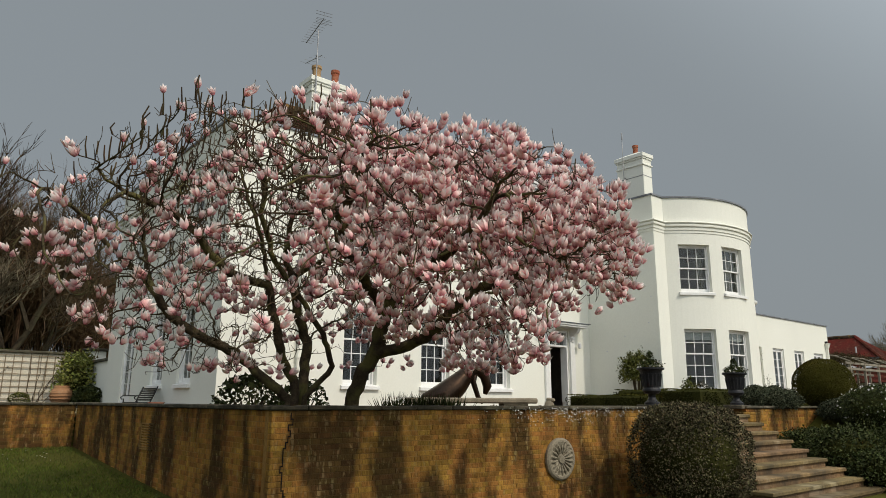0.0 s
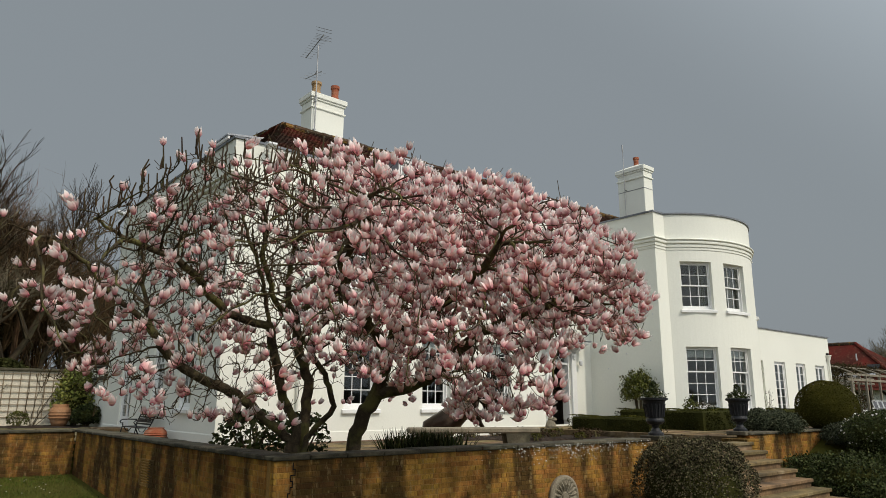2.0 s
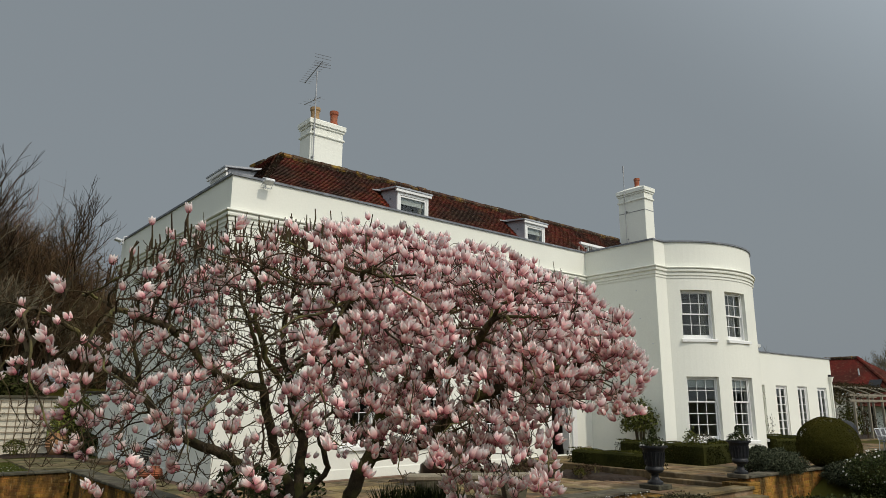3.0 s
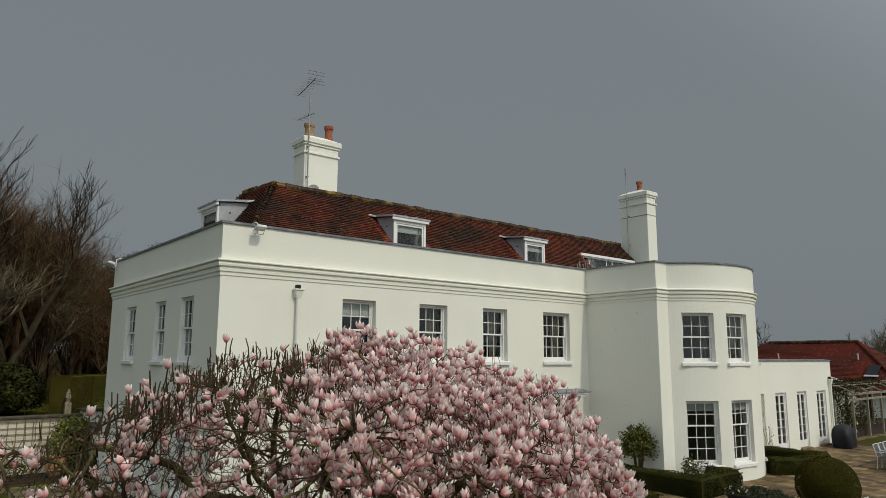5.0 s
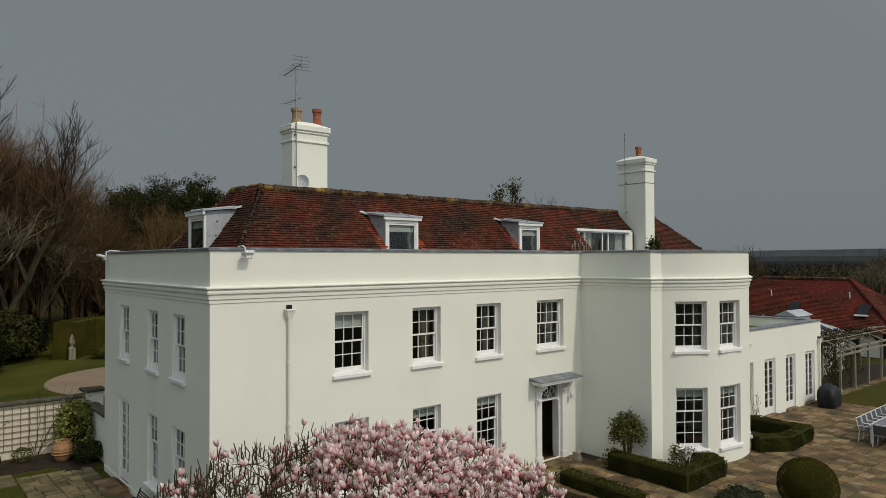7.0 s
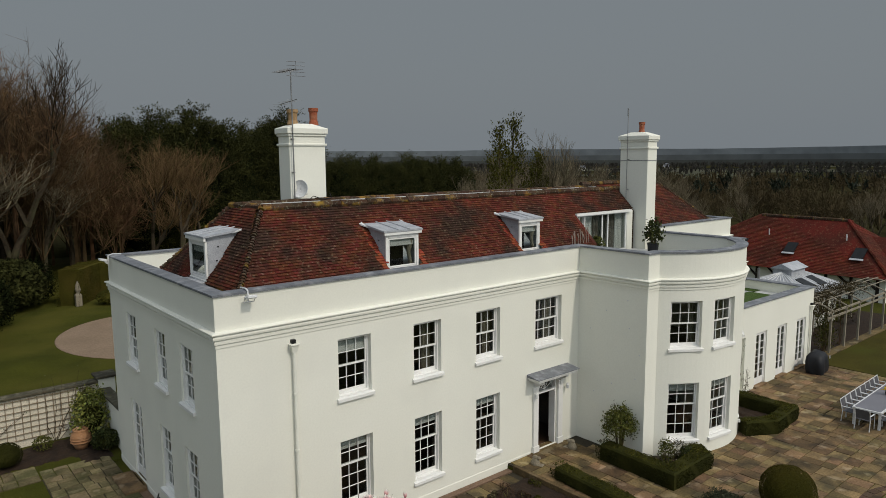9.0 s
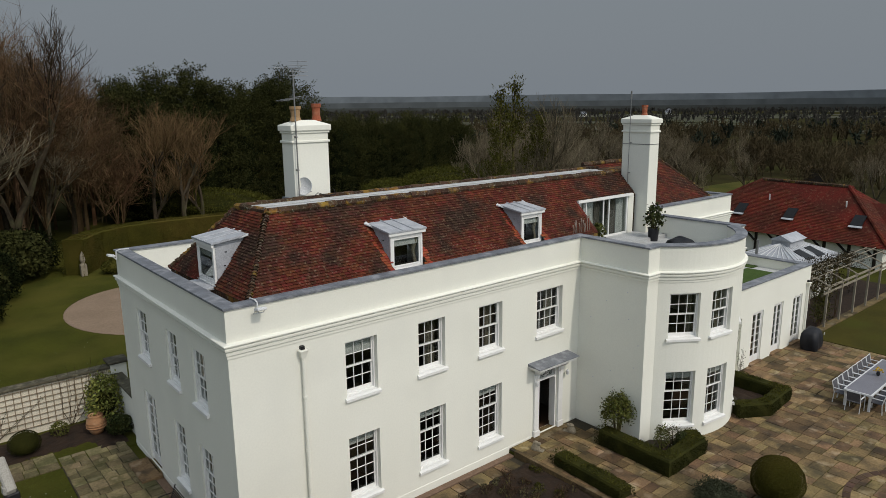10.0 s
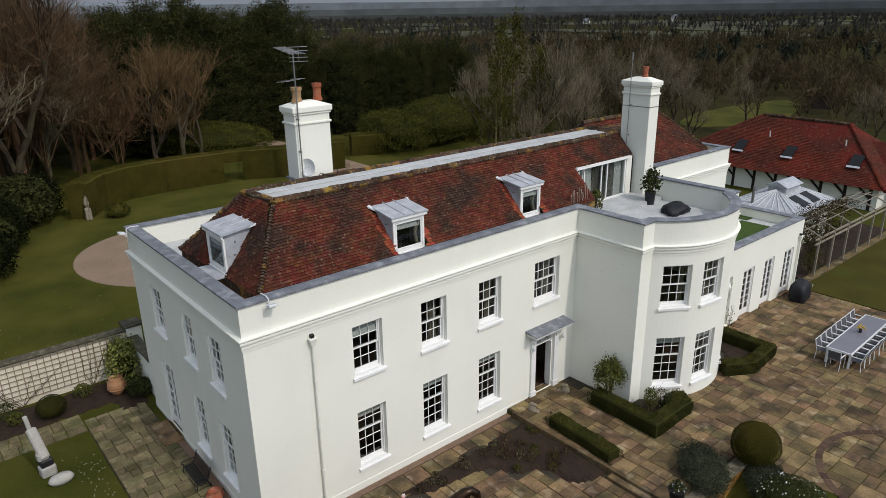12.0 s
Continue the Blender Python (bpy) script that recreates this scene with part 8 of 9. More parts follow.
for x, y, rx, h in ((-3.6, 35, 3.0, 1.9), (-7.5, 31, 4.0, 2.2), (0.8, 41.5, 2.6, 2.0), (-11, 27, 4, 2.0), (-15, 22, 4, 2.2)):
    shrub("evergreen_bush", (x, y, -0.3), (rx, rx * 0.8, h), conifer_m, 0.28, 5500, "dark overgrown evergreen at the lawn's edge", "bush", core=0.9)
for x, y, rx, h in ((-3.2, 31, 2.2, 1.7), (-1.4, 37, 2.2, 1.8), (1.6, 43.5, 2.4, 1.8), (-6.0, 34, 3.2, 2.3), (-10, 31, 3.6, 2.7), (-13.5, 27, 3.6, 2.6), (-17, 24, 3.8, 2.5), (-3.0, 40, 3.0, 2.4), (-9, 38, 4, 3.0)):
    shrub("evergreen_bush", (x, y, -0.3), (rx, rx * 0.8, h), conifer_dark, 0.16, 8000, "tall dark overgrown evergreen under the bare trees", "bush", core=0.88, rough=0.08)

# ---- trees ----
def conifer_meshes(h, r, n, seed, slim=False):
    """Trunk and foliage of a conifer: ragged sprays of scale leaves round a column."""
    g = np.random.default_rng(seed)
    t = Shape().tube([(0, 0, -0.3), (0.05, 0, h * 0.5), (0, 0.05, h * 0.98)], [r * 0.09, r * 0.06, 0.03], 7)
    m = 90 if slim else 900
    f = 0.03 + 0.97 * g.uniform(0, 1, m) ** 0.8
    a = g.uniform(0, 6.28, m)
    prof = np.where(f < 0.15, 0.7 + 2 * f, 1.0) * (1 - f ** (5.5 if not slim else 1.3)) ** 0.65
    rad = r * prof * (g.uniform(0.72, 1.08, m) if slim else 0.62 + 0.5 * g.uniform(0, 1, m) ** 0.8) * (1 + 0.12 * np.sin(a * 3 + seed))
    z = h * f + (0 if slim else 1) * g.normal(size=m) * 0.35
    if not slim:                     # several leaders at the head
        lead_ = f > 0.86
        pick = g.integers(0, 5, m)
        la = pick * 1.26 + seed
        spread_ = 0.42 * r * (pick > 0)
        rad = np.where(lead_, g.uniform(0.0, 0.55, m), rad)
        ox, oy = np.where(lead_, spread_ * np.cos(la), 0), np.where(lead_, spread_ * np.sin(la), 0)
        z = np.where(lead_, h * (0.80 + g.uniform(0, 1, m) * (0.21 - 0.035 * pick)), z)
    else:
        ox = oy = np.zeros(m)
    spray = np.column_stack([rad * np.cos(a) + ox, rad * np.sin(a) + oy, z])
    reach = np.column_stack([np.cos(a) * 0.8, np.sin(a) * 0.8, (0.8 if slim else 0.3) + 0.5 * f])
    k = g.integers(0, m, n)
    along_ = g.uniform(-0.7, 1.1, (n, 1))
    p = spray[k] + reach[k] * along_ * (0.5 if slim else 0.75) + g.normal(size=(n, 3)) * (0.16 if slim else np.array([0.24, 0.24, 0.13]))
    out = reach[k] + g.normal(size=(n, 3)) * 0.45
    nrm = np.column_stack([np.cos(a[k]), np.sin(a[k]), 0.6 * np.ones(n)]) + g.normal(size=(n, 3)) * 0.5
    L = g.uniform(0.12, 0.30, n)
    me = leaf_cards("foliage", p, out, nrm, L, L * 0.45, conifer_m)
    # solid core, coloured dark to stand for shade between the sprays
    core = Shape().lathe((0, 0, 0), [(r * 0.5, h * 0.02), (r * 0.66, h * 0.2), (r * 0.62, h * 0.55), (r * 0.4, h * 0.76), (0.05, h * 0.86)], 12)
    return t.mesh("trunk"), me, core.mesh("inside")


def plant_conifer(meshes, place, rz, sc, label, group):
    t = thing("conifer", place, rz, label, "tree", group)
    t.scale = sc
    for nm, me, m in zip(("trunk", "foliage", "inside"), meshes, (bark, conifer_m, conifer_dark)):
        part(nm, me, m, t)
    return t


ley = [conifer_meshes(15.5, 3.9, 38000, 11), conifer_meshes(14.5, 3.6, 38000, 12)]
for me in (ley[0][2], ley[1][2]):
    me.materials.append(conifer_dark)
for k, (x, y, s_) in enumerate(((17.6, 62, 1.16), (20.6, 63, 1.1), (23.4, 62.5, 1.14), (26.0, 63.5, 1.04), (28.5, 63, 1.08), (31.2, 63.5, 1.02), (34.0, 63, 1.1), (16.0, 66, 1.1), (36.4, 65, 0.9))):
    plant_conifer(ley[k % 2], (x, y, -0.3), k * 67, (s_, s_, 0.985 * s_ * random.uniform(0.92, 1.04)), "tall dense dark conifer in a screen behind the garden", "conifer screen")
for k in range(8):
    x = 40.5 + 2.8 * k
    s_ = 0.76 + random.uniform(-0.03, 0.03)
    plant_conifer(ley[k % 2], (x, 60 + random.uniform(-1, 1), -0.5), k * 51, (s_, s_, s_), "dense dark conifer in a clipped row", "conifer row")
slim = conifer_meshes(13.6, 2.1, 3200, 21, True)
slim[2].materials.append(conifer_m)
slim_in = slim[:2]
slim[1].materials.clear()
slim[1].materials.append(yew_top)
for x, y, s_ in ((37.6, 28.0, 1.02), (39.7, 28.4, 1.08), (41.6, 27.2, 0.85), (43.6, 28.8, 0.85), (36.0, 27.0, 0.72)):
    t = thing("conifer", (x, y, -0.3), 30 * x, "thin open-branched conifer rising behind the roof", "tree", "thin conifers")
    t.scale = (s_, s_, s_)
    part("trunk", slim[0], bark, t)
    part("foliage", slim[1], yew_top, t)


def bare_tree_meshes(h, spread, seed, depth=6, twig=0.012, lift=0.25, stem=0.32):
    g = random.Random(seed)
    thick, fine = Shape(), Shape()

    def branch(p, d, L, r, level):
        n = 4 if level < 2 else 3
        pts, q, dd = [p], Vector(p), Vector(d)
        for i in range(n):
            dd = (dd + Vector((g.uniform(-1, 1), g.uniform(-1, 1), g.uniform(-0.35, 0.6))) * 0.2).normalized()
            q = q + dd * (L / n)
            pts.append(Vector(q))
        rr = [r * (1 - 0.5 * i / n) for i in range(n + 1)]
        (thick if level < 3 else fine).tube(pts, rr, 7 if level == 0 else (5 if level < 3 else 3), cap=False)
        if level >= depth:
            return
        kids = 3 if level == 0 else g.choice((3, 4)) if level < 4 else 3
        for k in range(kids):
            at = pts[-1] if k == 0 else pts[g.randint(max(1, n - 2), n)]
            a = g.uniform(0, 6.28)
            out = Vector((math.cos(a), math.sin(a), g.uniform(-0.1, 0.5))) * spread
            nd = (dd * (0.9 if k else 1.2) + out * (0.9 if k else 0.35) + Vector((0, 0, lift))).normalized()
            branch(at, nd, L * g.uniform(0.6, 0.8), max(twig, r * (0.55 if k else 0.6)), level + 1)

    branch(Vector((0, 0, -0.3)), Vector((0, 0, 1)), h * stem, h * 0.02, 0)
    return thick.mesh("trunk"), fine.mesh("twigs")


bare = [bare_tree_meshes(13, 0.75, 3), bare_tree_meshes(12, 0.6, 5), bare_tree_meshes(14, 0.9, 8), bare_tree_meshes(21, 0.95, 17, 6, 0.016, 0.04, 0.28), bare_tree_meshes(13.5, 0.8, 23, 7, 0.005, 0.16, 0.26)]
for t_, f_ in bare:
    t_.materials.append(bark_far)
    f_.materials.append(thicket)


tones = {}
for tone in (thicket, wood_far, wood_pale, wood_warm):
    tones[tone.name] = []
    for t_, f_ in bare:
        f2 = f_.copy()
        f2.materials.clear()
        f2.materials.append(tone)
        tones[tone.name].append(f2)


def plant_bare(k, place, rz, s_, label, group, tone=thicket):
    t = thing("bare_tree", place, rz, label, "tree", group)
    t.scale = (s_, s_, s_)
    part("trunk", bare[k][0], bark_far, t)
    part("twig_spray", tones[tone.name][k], tone, t, kind="stuff")
    return t


near_bare = [(1, -1.6, 52, 1.3), (2, -5.0, 50, 1.5), (0, -1.5, 56, 1.5), (2, -10.5, 44, 1.6), (0, -6.8, 48, 1.6), (1, -12, 33, 1.55), (2, -13.5, 30, 1.7), (2, 2.0, 56, 1.35), (1, 6.5, 62, 1.25), (0, 3.5, 58, 1.1), (1, -10, 44, 1.25), (0, -14, 36, 1.2), (2, 8.5, 60, 1.1), (0, 10.5, 64, 1.15), (2, -1, 54, 1.25), (1, -18, 30, 1.1), (0, 12, 66, 1.1), (2, 4, 66, 1.2), (1, -6, 60, 1.3)]
for k, x, y, s_ in near_bare:
    plant_bare(k, (x, y, -0.3), random.uniform(0, 360), s_, "leafless brown tree at the garden's edge", "bare trees by the lawn")
for k, x, y, s_, turn in ((2, -0.6, 46.0, 1.62, 75), (0, 1.6, 47.5, 1.6, 200), (1, -3.4, 45.0, 1.9, 310)):
    plant_bare(k, (x, y, -0.3), turn, s_, "tall leafless brown tree at the garden's edge", "bare trees by the lawn")
for x, y, s_, turn in ((0.8, 46.3, 0.95, 40), (-4.6, 42.0, 0.9, 160), (4.4, 50.5, 0.7, 250), (-2.6, 47.5, 0.9, 300)):
    plant_bare(3, (x, y, -0.3), turn, s_, "wide leafless tree with long pale drooping branches", "spreading trees by the lawn", wood_pale)
for x, y, s_, turn in ((14.7, 53.0, 1.22, 20), (17.9, 53.6, 1.2, 130), (19.8, 55.0, 1.05, 215)):
    plant_bare(4, (x, y, -0.2), turn, s_, "small leafless tree with a vase of fine orange-brown twigs", "bare trees before the conifers", wood_warm)
behind = ((1, 42.5, 27.5, 1.2), (1, 44.5, 29, 1.15), (0, 47, 27, 0.8), (1, 40, 26, 0.8), (2, 46, 33, 0.75), (0, 50, 30, 0.75), (0, 72, 9, 0.8), (1, 66, 1.5, 0.7), (2, 70, -6, 0.75), (0, 64, 24, 0.75), (1, 60, 28, 0.8), (2, 56, 34, 0.8), (1, 52, 38, 1.0), (1, 62, 38, 0.9), (0, 58, 44, 0.9), (1, 67, 33, 1.0), (2, 70, 42, 0.9), (1, 76, 34, 0.8), (3, 63, 50, 0.75), (0, 74, 52, 0.95), (1, 48, 42, 1.1), (2, 68, 60, 0.95), (1, 80, 46, 0.9), (1, 44, 36, 0.9), (1, 76, 24, 0.85), (0, 82, 40, 0.9))
for k, x, y, s_ in behind:
    plant_bare(k, (x, y, -0.8), random.uniform(0, 360), s_, "leafless tree with fine pale twigs behind the house", "bare trees behind the house", wood_pale)


def far_wood(name, count, r0, r1, a0, a1, limbs_, forks, twigs, hmin, hmax, material, label, keepout, thin=1.0, height=None, reach=0.40):
    """Leafless woodland far off: every tree a stem that forks into limbs, boughs and fine twigs."""
    V, F, off = [], [], 0
    done = 0

    def blade(p, q, w):
        side = unit(np.cross(q - p, rng.normal(size=p.shape)))
        return np.stack([p - side * w, p + side * w, q], 1)

    while done < count:
        a = radians(rng.uniform(a0, a1))
        r = math.sqrt(rng.uniform(r0 * r0, r1 * r1))
        x, y = 10 + r * math.cos(a), 5 + r * math.sin(a)
        if keepout(x, y):
            continue
        done += 1
        h = height(x, y) * rng.uniform(0.82, 1.0) if height else rng.uniform(hmin, hmax)
        grain = thin * (0.03 + 0.0006 * r)
        fork = np.array([0, 0, h * rng.uniform(0.12, 0.25)])
        ang = rng.uniform(0, 6.28, limbs_)
        out = rng.uniform(0.15, 1.0, limbs_) ** 0.6
        tip1 = np.column_stack([np.cos(ang) * out * h * reach * 0.75, np.sin(ang) * out * h * reach * 0.75, h * (0.88 - 0.34 * out ** 2) * rng.uniform(0.85, 1.0, limbs_)])
        f1 = rng.uniform(0.3, 0.95, (limbs_ * forks, 1))
        own = np.repeat(np.arange(limbs_), forks)
        base2 = fork + (tip1[own] - fork) * f1
        d2 = unit(unit(tip1[own] - fork) + rng.normal(size=(len(own), 3)) * 0.75 + [0, 0, 0.25])
        tip2 = base2 + d2 * h * rng.uniform(0.10, 0.22, (len(own), 1))
        own3 = np.repeat(np.arange(len(own)), twigs)
        base3 = base2[own3] + (tip2 - base2)[own3] * rng.uniform(0.1, 1.0, (len(own3), 1))
        d3 = unit(d2[own3] + rng.normal(size=(len(own3), 3)) * 0.7 + [0, 0, 0.3])
        tip3 = base3 + d3 * h * rng.uniform(0.05, 0.12, (len(own3), 1))
        v = np.vstack([blade(np.array([[0, 0, -1.0]]), np.array([[0, 0, h * 0.6]]), h * 0.012), blade(np.tile(fork, (limbs_, 1)) - [0, 0, 0.3], tip1, grain * 2.2), blade(base2, tip2, grain * 1.4), blade(base3, tip3, grain)])
        V.append(v.reshape(-1, 3) + [x, y, ground_z(x, y)])
        F.append(np.arange(len(v) * 3).reshape(-1, 3) + off)
        off += len(v) * 3
    me = mesh_from_arrays(name, np.vstack(V), np.vstack(F), material, tris=True)
    return part(name, me, material, label=label, category="woodland", kind="stuff")


def clear(x, y):
    """Open ground: the garden, the paddock beyond the barn and fields further off."""
    paddock = math.hypot(((x - 98) * 0.98 + (y - 34) * 0.2) / 24, (-(x - 98) * 0.2 + (y - 34) * 0.98) / 5.5) < 1
    fields_ = math.hypot((x - 275) / 2.2, (y - 80) / 0.8) < 22 or math.hypot((x - 190) / 2.6, y - 92) < 9
    glade = noise.noise((x * 0.006, y * 0.006, 3.0)) > 0.42 and math.hypot(x, y) > 220
    return paddock or fields_ or glade or (x < 58 and -30 < y < 62 and x > -2) or math.hypot(x - 53, y - 8) < 22 or (x < 84 and y < 22)


far_wood("woodland", 700, 60, 170, -12, 118, 7, 9, 7, 5.0, 9.5, wood_far, "leafless brown woodland behind the garden", clear, 0.42)
far_wood("woodland", 2500, 165, 420, -14, 112, 5, 5, 4, 6, 11, wood_far, "leafless brown woodland on the plain", clear, 0.68)
def thicket_height(x, y):
    """Tallest beyond the lawn's west side, falling towards the conifers."""
    side = (x + 6.4) / (y + 16)
    return (8.2 + (np.interp(side, [0.0, 0.136, 0.18, 0.23, 0.27], [21.5, 20.0, 17.3, 14.6, 9.5]) - 8.2) * (y + 16) / 61) * 1.07


far_wood("woodland", 150, 30, 78, 84, 128, 9, 12, 11, 11, 16.5, wood_red, "dense leafless thicket beside the lawn", lambda x, y: y < 48 or (x + 6.4) / (y + 16) > 0.26 or x < -26, 0.30, thicket_height, 0.34)
far_wood("woodland", 3400, 400, 1600, -16, 105, 4, 3, 4, 9, 14, wood_hazed, "distant woodland on the plain, coloured grey for haze", clear, 0.7)
green_wood = mat("distant_pines", (0.022, 0.030, 0.016), (0.014, 0.02, 0.012), 0.95, s1=0.1, s2=1, bump=0, vary=0.4, per="island")
far_wood("pine_wood", 60, 120, 420, 0, 80, 6, 5, 6, 9, 13, green_wood, "scattered dark pines in the far woodland", clear, 1.6)
# farm buildings far off
for k in range(4):
    a, r = radians(random.uniform(2, 42)), random.uniform(1050, 1450)
    x, y = 10 + r * math.cos(a), 5 + r * math.sin(a)
    w = random.uniform(3, 5)
    fb = thing("farm_building", (x, y, ground_z(x, y)), random.uniform(0, 180), "pale farm building far off on the plain", "building", "far farm buildings")
    part("wall", Shape().box(-w, -5, -1, w, 5, 4.5), render_white, fb)
    part("roof", Shape().add([(-w - 0.5, -5.5, 4.4), (w + 0.5, -5.5, 4.4), (w + 0.5, 5.5, 4.4), (-w - 0.5, 5.5, 4.4), (-w, 0, 8), (w, 0, 8)], [(0, 1, 5, 4), (2, 3, 4, 5), (1, 2, 5), (3, 0, 4), (3, 2, 1, 0)]), lead, fb)


# ---- brick walls ----
BL, BH, BD, MJ = 0.217, 0.067, 0.10, 0.008
brick_variants = []
for k in range(6):
    j = [random.uniform(-0.004, 0.004) for _ in range(6)]
    brick_variants.append(Shape().box(j[0], j[1] * 0.8, j[2] * 0.5, BL + j[3], BD, BH + j[4] * 0.5, 0.0035).mesh("brick"))
    brick_variants.append(Shape().box(j[0], j[1] * 0.8, j[2] * 0.5, BL / 2 - MJ / 2 + j[3] * 0.5, BD, BH + j[4] * 0.5, 0.0035).mesh("brick"))
for me in brick_variants:
    me.materials.append(brick_old)


def brick_wall(name, a, b, top, bottom_fun, label, near):
    """Retaining wall from a to b (plan, front face to the right of the way), laid brick by brick in Flemish bond."""
    a, b = Vector(a), Vector(b)
    t = (b - a).normalized()
    L = (b - a).length
    ang = math.degrees(math.atan2(t.y, t.x))
    w = thing(name, (a.x, a.y, 0), ang, label, "wall", kind="structure")
    zlow = min(bottom_fun(a), bottom_fun(b)) - 0.15
    part("core", Shape().box(0.02, 0.004, zlow, L - 0.02, 0.33, top), mortar, w, "dark recessed mortar")
    rest = Shape()
    count = 0
    z, row = top - BH, 0
    while z > zlow:
        x = -0.06 if row % 2 else 0.0
        k = row % 2
        while x < L - 0.02:
            bl = BL if k % 2 == 0 else BL / 2 - MJ / 2
            x0, x1 = max(0.0, x), min(L, x + bl)
            if x1 - x0 > 0.04 and z + BH > bottom_fun(a.lerp(b, x0 / L)) - 0.06:
                dy = random.uniform(-0.006, 0.001)
                full = x0 == x and x1 == x + bl
                if full and count < 300 and near(x0, z):
                    ob = part("brick", brick_variants[2 * random.randrange(6) + k % 2], brick_old, w)
                    ob.location = (x0, dy, z)
                    count += 1
                else:
                    rest.box(x0, dy, z, x1, BD, z + BH, 0.0035)
            x += bl + MJ
            k += 1
        z -= BH + MJ
        row += 1
    part("bricks", rest, brick_rest, w, "weathered brown bricks", kind="stuff")
    x = -0.03
    while x < L:
        l_ = min(random.uniform(0.5, 0.8), L + 0.03 - x)
        part("coping_stone", Shape().box(x, -0.05, top + 0.004, x + l_ - 0.008, 0.40, top + 0.065 + random.uniform(-0.005, 0.005), 0.014), coping, w)
        x += l_
    return w


foot = lambda p: low_lawn(p.x, p.y)
TOPW = 0.065
brick_wall("wall_terrace_south", WALL_A, WALL_B, TOPW, foot, "old brown brick retaining wall streaked with black lichen", lambda x, z: 0.0 < x < 3.2 and z > -0.62)
brick_wall("wall_terrace_west", (-2.25, 3.02), (-2.25, -7.33), TOPW, foot, "old dark brick retaining wall under the terrace", lambda x, z: x > 7.0 and z > -0.8)
brick_wall("wall_lawn_north", (-14.0, 3.02), (-2.27, 3.02), TOPW, foot, "low brown brick wall between the lawns", lambda x, z: x > 7.5 and z > -0.7)
brick_wall("wall_terrace_east", (9.95, -7.85), (14.6, -7.98), TOPW, lambda p: -1.5, "old brown brick retaining wall right of the steps", lambda x, z: x < 4.5 and z > -0.45)
for x in (5.72, 9.45):
    p = thing("wall_pier", (x, -8.02, 0), 0, "square brick pier at the head of the steps", "pier", kind="structure")
    part("body", Shape().box(0, 0, -1.7, 0.58, 0.60, -0.02, 0.01), brick_rest, p)
    for k in range(20):
        part("course", Shape().box(-0.012, -0.012, -1.5 + 0.075 * k, 0.592, 0.61, -1.435 + 0.075 * k, 0.006), brick_rest, p)
# small white flowers trailing over the wall's head
n = 420
u_ = np.concatenate([rng.uniform(4.2, 7.9, n // 2), rng.normal(5.6, 0.7, n - n // 2)])
u_ = np.clip(u_, 3.4, 7.95)
drop = np.abs(rng.normal(size=n)) * 0.16 * (0.4 + 0.6 * np.abs(np.sin(u_ * 2.3)))
tws = (WALL_B - WALL_A).normalized()
fp = np.column_stack([WALL_A.x + tws.x * u_, WALL_A.y + tws.y * u_ - 0.04 - 0.03 * rng.uniform(0, 1, n), 0.10 - drop])
part("trailing_flowers", scatter_leaves("trailing_flowers", fp, np.tile([-0.2, -1.0, 0.4], (n, 1)), 0.024, petal_white, ratio=0.9), petal_white, label="tiny white flowers trailing over the brick wall", category="flowers", kind="stuff")
# crack by the wall's corner
cr = Shape()
pts = [(0.27, 0.03)]
while pts[-1][1] > -1.0:
    pts.append((max(0.09, pts[-1][0] + random.choice((0.0, 0.05, -0.05, -0.1, 0.0)) * 0.6), pts[-1][1] - 0.075))
tw = (WALL_B - WALL_A).normalized()
for (u0, z0), (u1, z1) in zip(pts[:-1], pts[1:]):
    for k, (ua, za, ub, zb) in enumerate(((u0, z0, u0, z1), (u0, z1, u1, z1))):
        lo, hi = min(ua, ub) - 0.008, max(ua, ub) + 0.008
        p0, p1 = WALL_A + tw * lo, WALL_A + tw * hi
        nn = Vector((tw.y, -tw.x)) * (0.010 + 0.001 * k)
        cr.add([(p0.x + nn.x, p0.y + nn.y, min(za, zb) - 0.008), (p1.x + nn.x, p1.y + nn.y, min(za, zb) - 0.008), (p1.x + nn.x, p1.y + nn.y, max(za, zb) + 0.008), (p0.x + nn.x, p0.y + nn.y, max(za, zb) + 0.008)], [(0, 1, 2, 3)])
crack_m = mat("deep_crack", (0.008, 0.007, 0.006), (0.005, 0.004, 0.004), 1.0, bump=0)
part("wall_crack", cr, crack_m, label="dark stepped crack through the brick wall", category="crack", kind="structure")
# louvred vent low in the west wall
vent = thing("wall_vent", (-2.262, -2.6, -0.46), -90, "dark louvred metal vent set in the brick wall", "vent")
part("frame", Shape().box(-0.36, -0.014, -0.24, 0.36, 0.02, -0.21, 0.004).box(-0.36, -0.014, 0.21, 0.36, 0.02, 0.24, 0.004).box(-0.36, -0.014, -0.21, -0.33, 0.02, 0.21, 0.004).box(0.33, -0.014, -0.21, 0.36, 0.02, 0.21, 0.004), mortar, vent)
for k in range(9):
    part("slat", Shape().box(-0.33, -0.016, -0.20 + 0.046 * k, 0.33, 0.012, -0.176 + 0.046 * k, 0.004), mortar, vent)


# ---- stone flags ----
def split_flags(x0, y0, x1, y1, big, out, g):
    w, h = x1 - x0, y1 - y0
    if max(w, h) <= big * g.uniform(0.75, 1.35) and max(w, h) / min(w, h) < 2.3:
        out.append((x0, y0, x1, y1))
        return
    f = g.uniform(0.36, 0.64)
    if w > h:
        split_flags(x0, y0, x0 + w * f, y1, big, out, g)
        split_flags(x0 + w * f, y0, x1, y1, big, out, g)
    else:
        split_flags(x0, y0, x1, y0 + h * f, big, out, g)
        split_flags(x0, y0 + h * f, x1, y1, big, out, g)


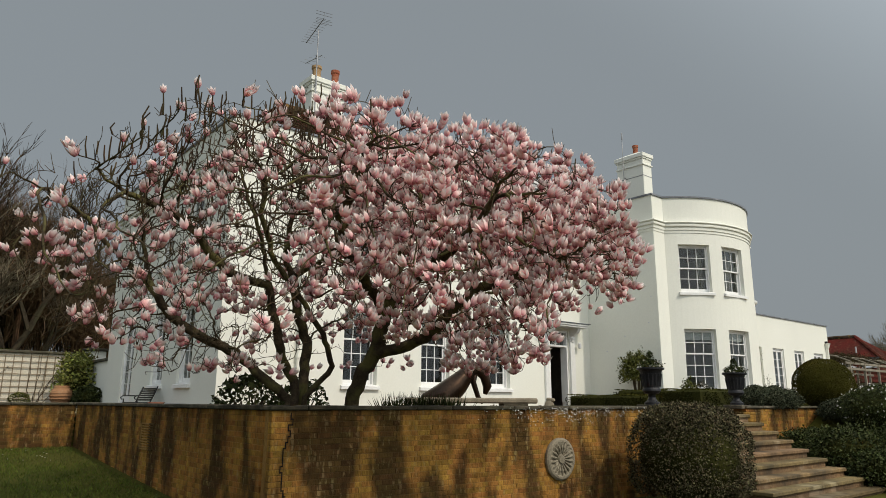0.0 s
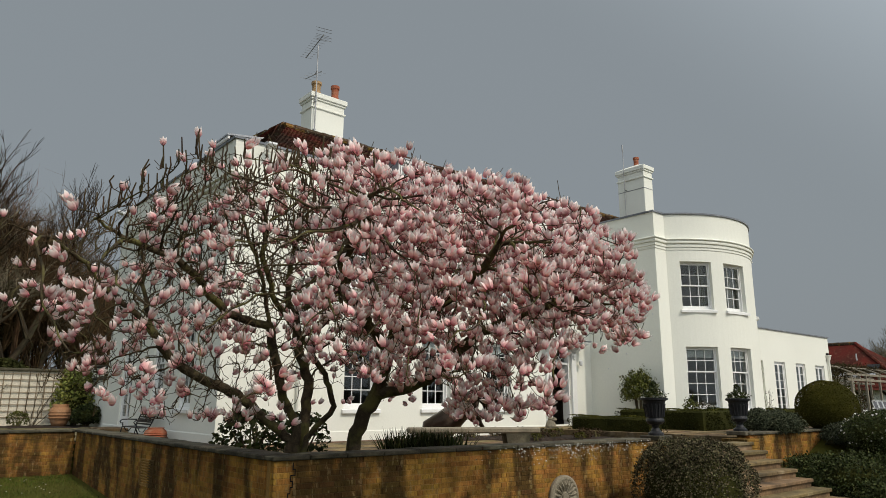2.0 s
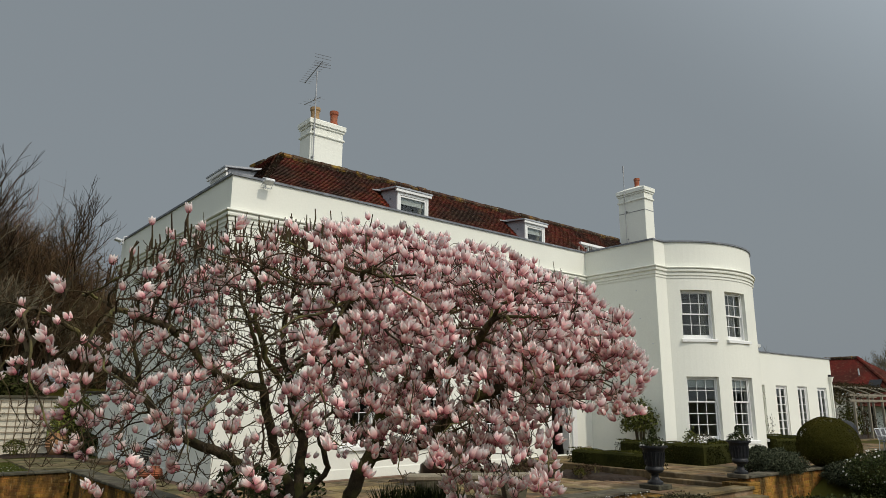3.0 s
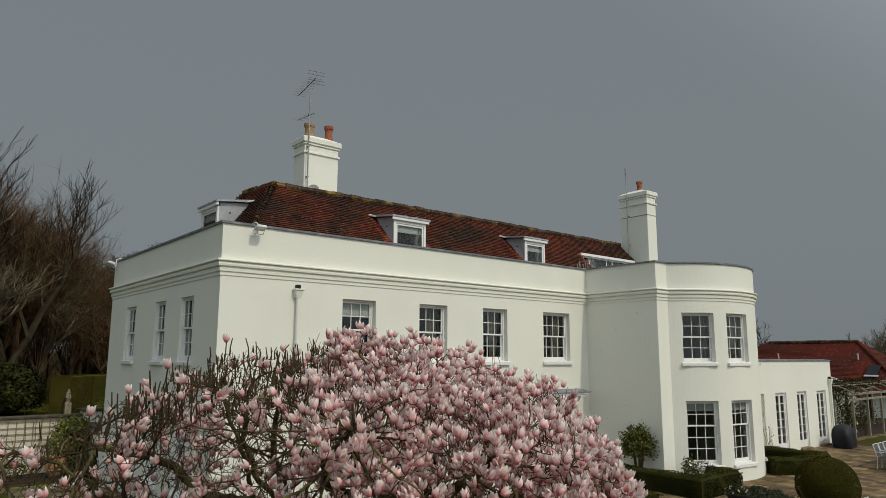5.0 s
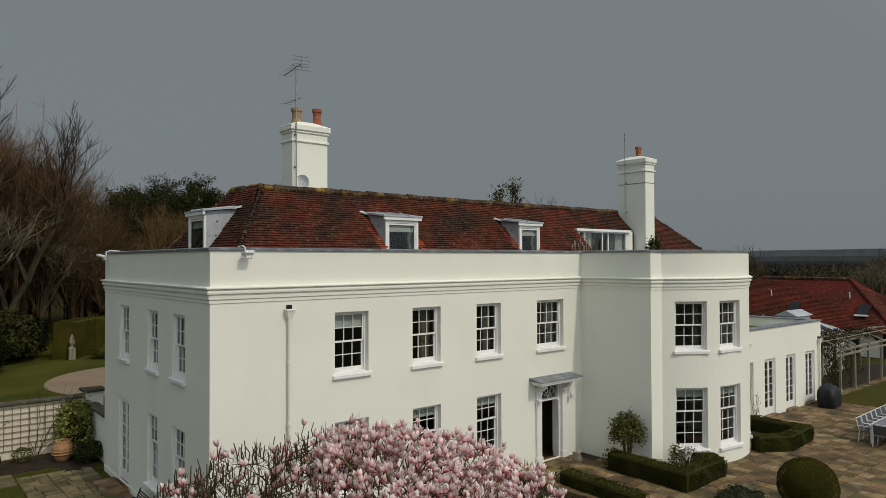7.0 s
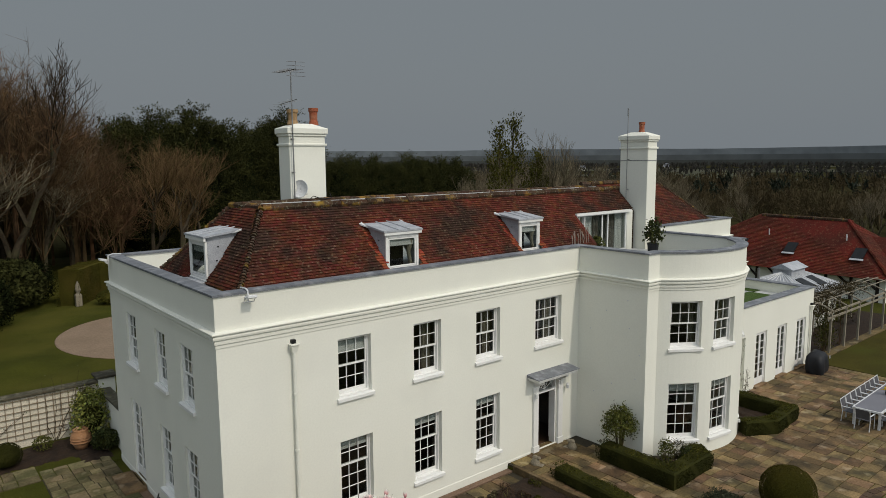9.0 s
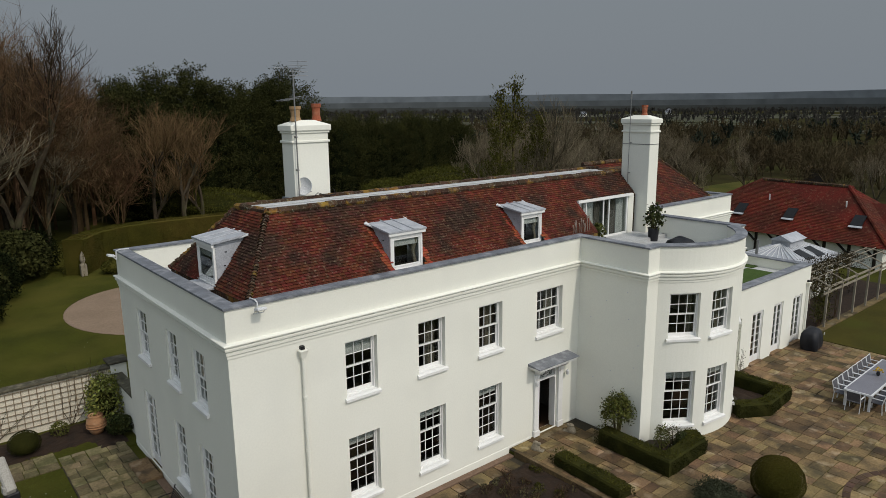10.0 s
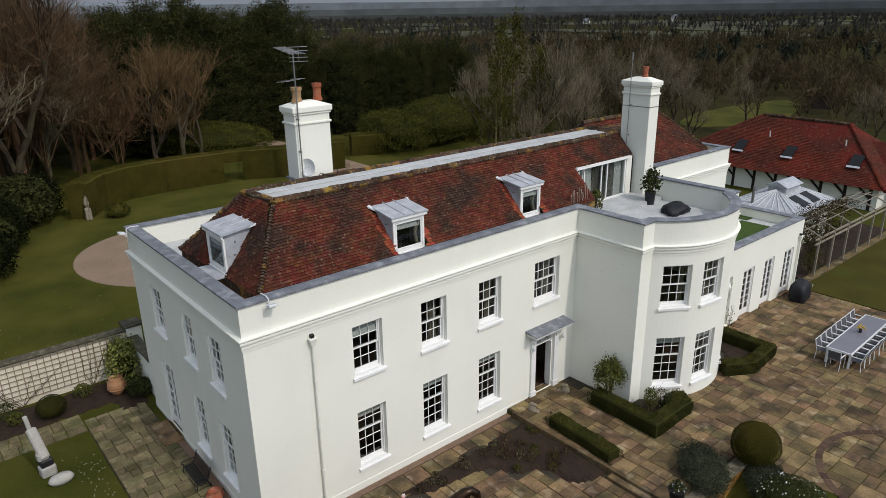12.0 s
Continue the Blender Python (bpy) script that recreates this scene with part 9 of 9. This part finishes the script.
def flags(name, x0, y0, x1, y1, zfun, big, label, keep=lambda x, y: True, rz=0.0, limit=300, seed=1, near=(13.0, -5.0), stone=york):
    g = random.Random(seed)
    w = thing(name, (0, 0, 0), 0, label, "paving", kind="structure")
    cells = []
    split_flags(x0, y0, x1, y1, big, cells, g)
    cells = [c for c in cells if keep((c[0] + c[2]) / 2, (c[1] + c[3]) / 2)]
    cells.sort(key=lambda c: math.hypot((c[0] + c[2]) / 2 - near[0], (c[1] + c[3]) / 2 - near[1]))
    rest = Shape()
    for k, (a, b, c, d) in enumerate(cells):
        gap = 0.011
        z = zfun((a + c) / 2, (b + d) / 2) + g.uniform(-0.006, 0.006)
        s = Shape() if k < limit else rest
        e = [g.uniform(-0.012, 0.012) for _ in range(8)]
        base = [(a + gap + e[0], b + gap + e[1]), (c - gap + e[2], b + gap + e[3]), (c - gap + e[4], d - gap + e[5]), (a + gap + e[6], d - gap + e[7])]
        mx, my = (a + c) / 2, (b + d) / 2
        inn = [(x + (mx - x) * 0.035, y + (my - y) * 0.035) for x, y in base]
        tilt = g.uniform(-0.004, 0.004)
        s.add([(x, y, z - 0.06) for x, y in base] + [(x, y, z - 0.010) for x, y in base] + [(x, y, z + tilt * (1 if x > mx else -1)) for x, y in inn],
              [(4 + i, 4 + (i + 1) % 4, 8 + (i + 1) % 4, 8 + i) for i in range(4)] + [(i, (i + 1) % 4, 4 + (i + 1) % 4, 4 + i) for i in range(4)] + [(8, 9, 10, 11)])
        if k < limit:
            part("flagstone", s, stone, w)
    if rest.v:
        part("flagstones", rest, york_rest, w, "rest of the stone flags", kind="stuff")
    return w


def on_high(x, y):
    if x < BX0:
        return -7.7 < y < -0.02
    inside_bow = math.hypot(x - CX, y - CY) < CR - 0.4 and y < -2.4
    return not (inside_bow or (x < BX1 + 0.1 and y > BY - 0.15) or (13.2 < x < 15.2 and -4.5 < y < -2.4) or (19.9 < x < 21.9 and -4.6 < y < -2.1) or (y < -7.75 and x < 14.6))


flags("paving_terrace", 10.42, -12.4, 30.98, -0.03, lambda x, y: 0.0, 0.84, "worn buff york stone flags of the upper terrace", lambda x, y: on_high(x, y) and (y < -2.05 or x < BX0 - 0.2), seed=4)
flags("paving_terrace_low", -2.15, -7.2, 10.0, -0.30, lambda x, y: -0.22, 0.85, "worn buff york stone flags of the lower terrace", lambda x, y: not (4.2 < x < 10.4 and -1.75 < y < -0.98) and not (7.4 < x < 10.4 and -3.2 < y < -1) and not (8.6 < x < 10.4 and -4.3 < y < -1) and not (-1.9 < x < 2.2 and -7.1 < y < -4.7), seed=9, near=(6.0, -2.0))
flags("paving_west", -2.58, -0.28, -0.32, 10.4, lambda x, y: -0.22 + 0.14 * smooth01(y / 6.0), 0.66, "mossy york stone flags along the house's west side", lambda x, y: x > -1.95 or y > 3.35, seed=12, near=(-1, 5), stone=york_mossy)
flags("paving_path", -14, 9.58, -2.62, 10.98, lambda x, y: -0.08, 0.7, "mossy stone path beside the small lawn", seed=15, near=(-3, 10), stone=york_mossy)
part("doorstep", Shape().box(-0.75, 6.55, -0.2, -0.05, 8.2, 0.0, 0.02), york, label="worn stone step at the garden doors", category="step", kind="structure")
# round paved ring set into the terrace
ringw = thing("paving_circle", (17.2, -12.0, 0.008), 0, "ring of brick and stone set into the terrace", "paving", kind="structure")
for k in range(48):
    a0, a1 = 2 * math.pi * (k + 0.06) / 48, 2 * math.pi * (k + 0.94) / 48
    s = Shape()
    s.add([(r * math.cos(a), r * math.sin(a), z) for z in (-0.05, 0.004) for r, a in ((2.72, a0), (2.95, a0), (2.95, a1), (2.72, a1))], [(3, 2, 1, 0), (4, 5, 6, 7), (0, 1, 5, 4), (1, 2, 6, 5), (2, 3, 7, 6), (3, 0, 4, 7)])
    part("kerb_stone", s, ring_m, ringw)
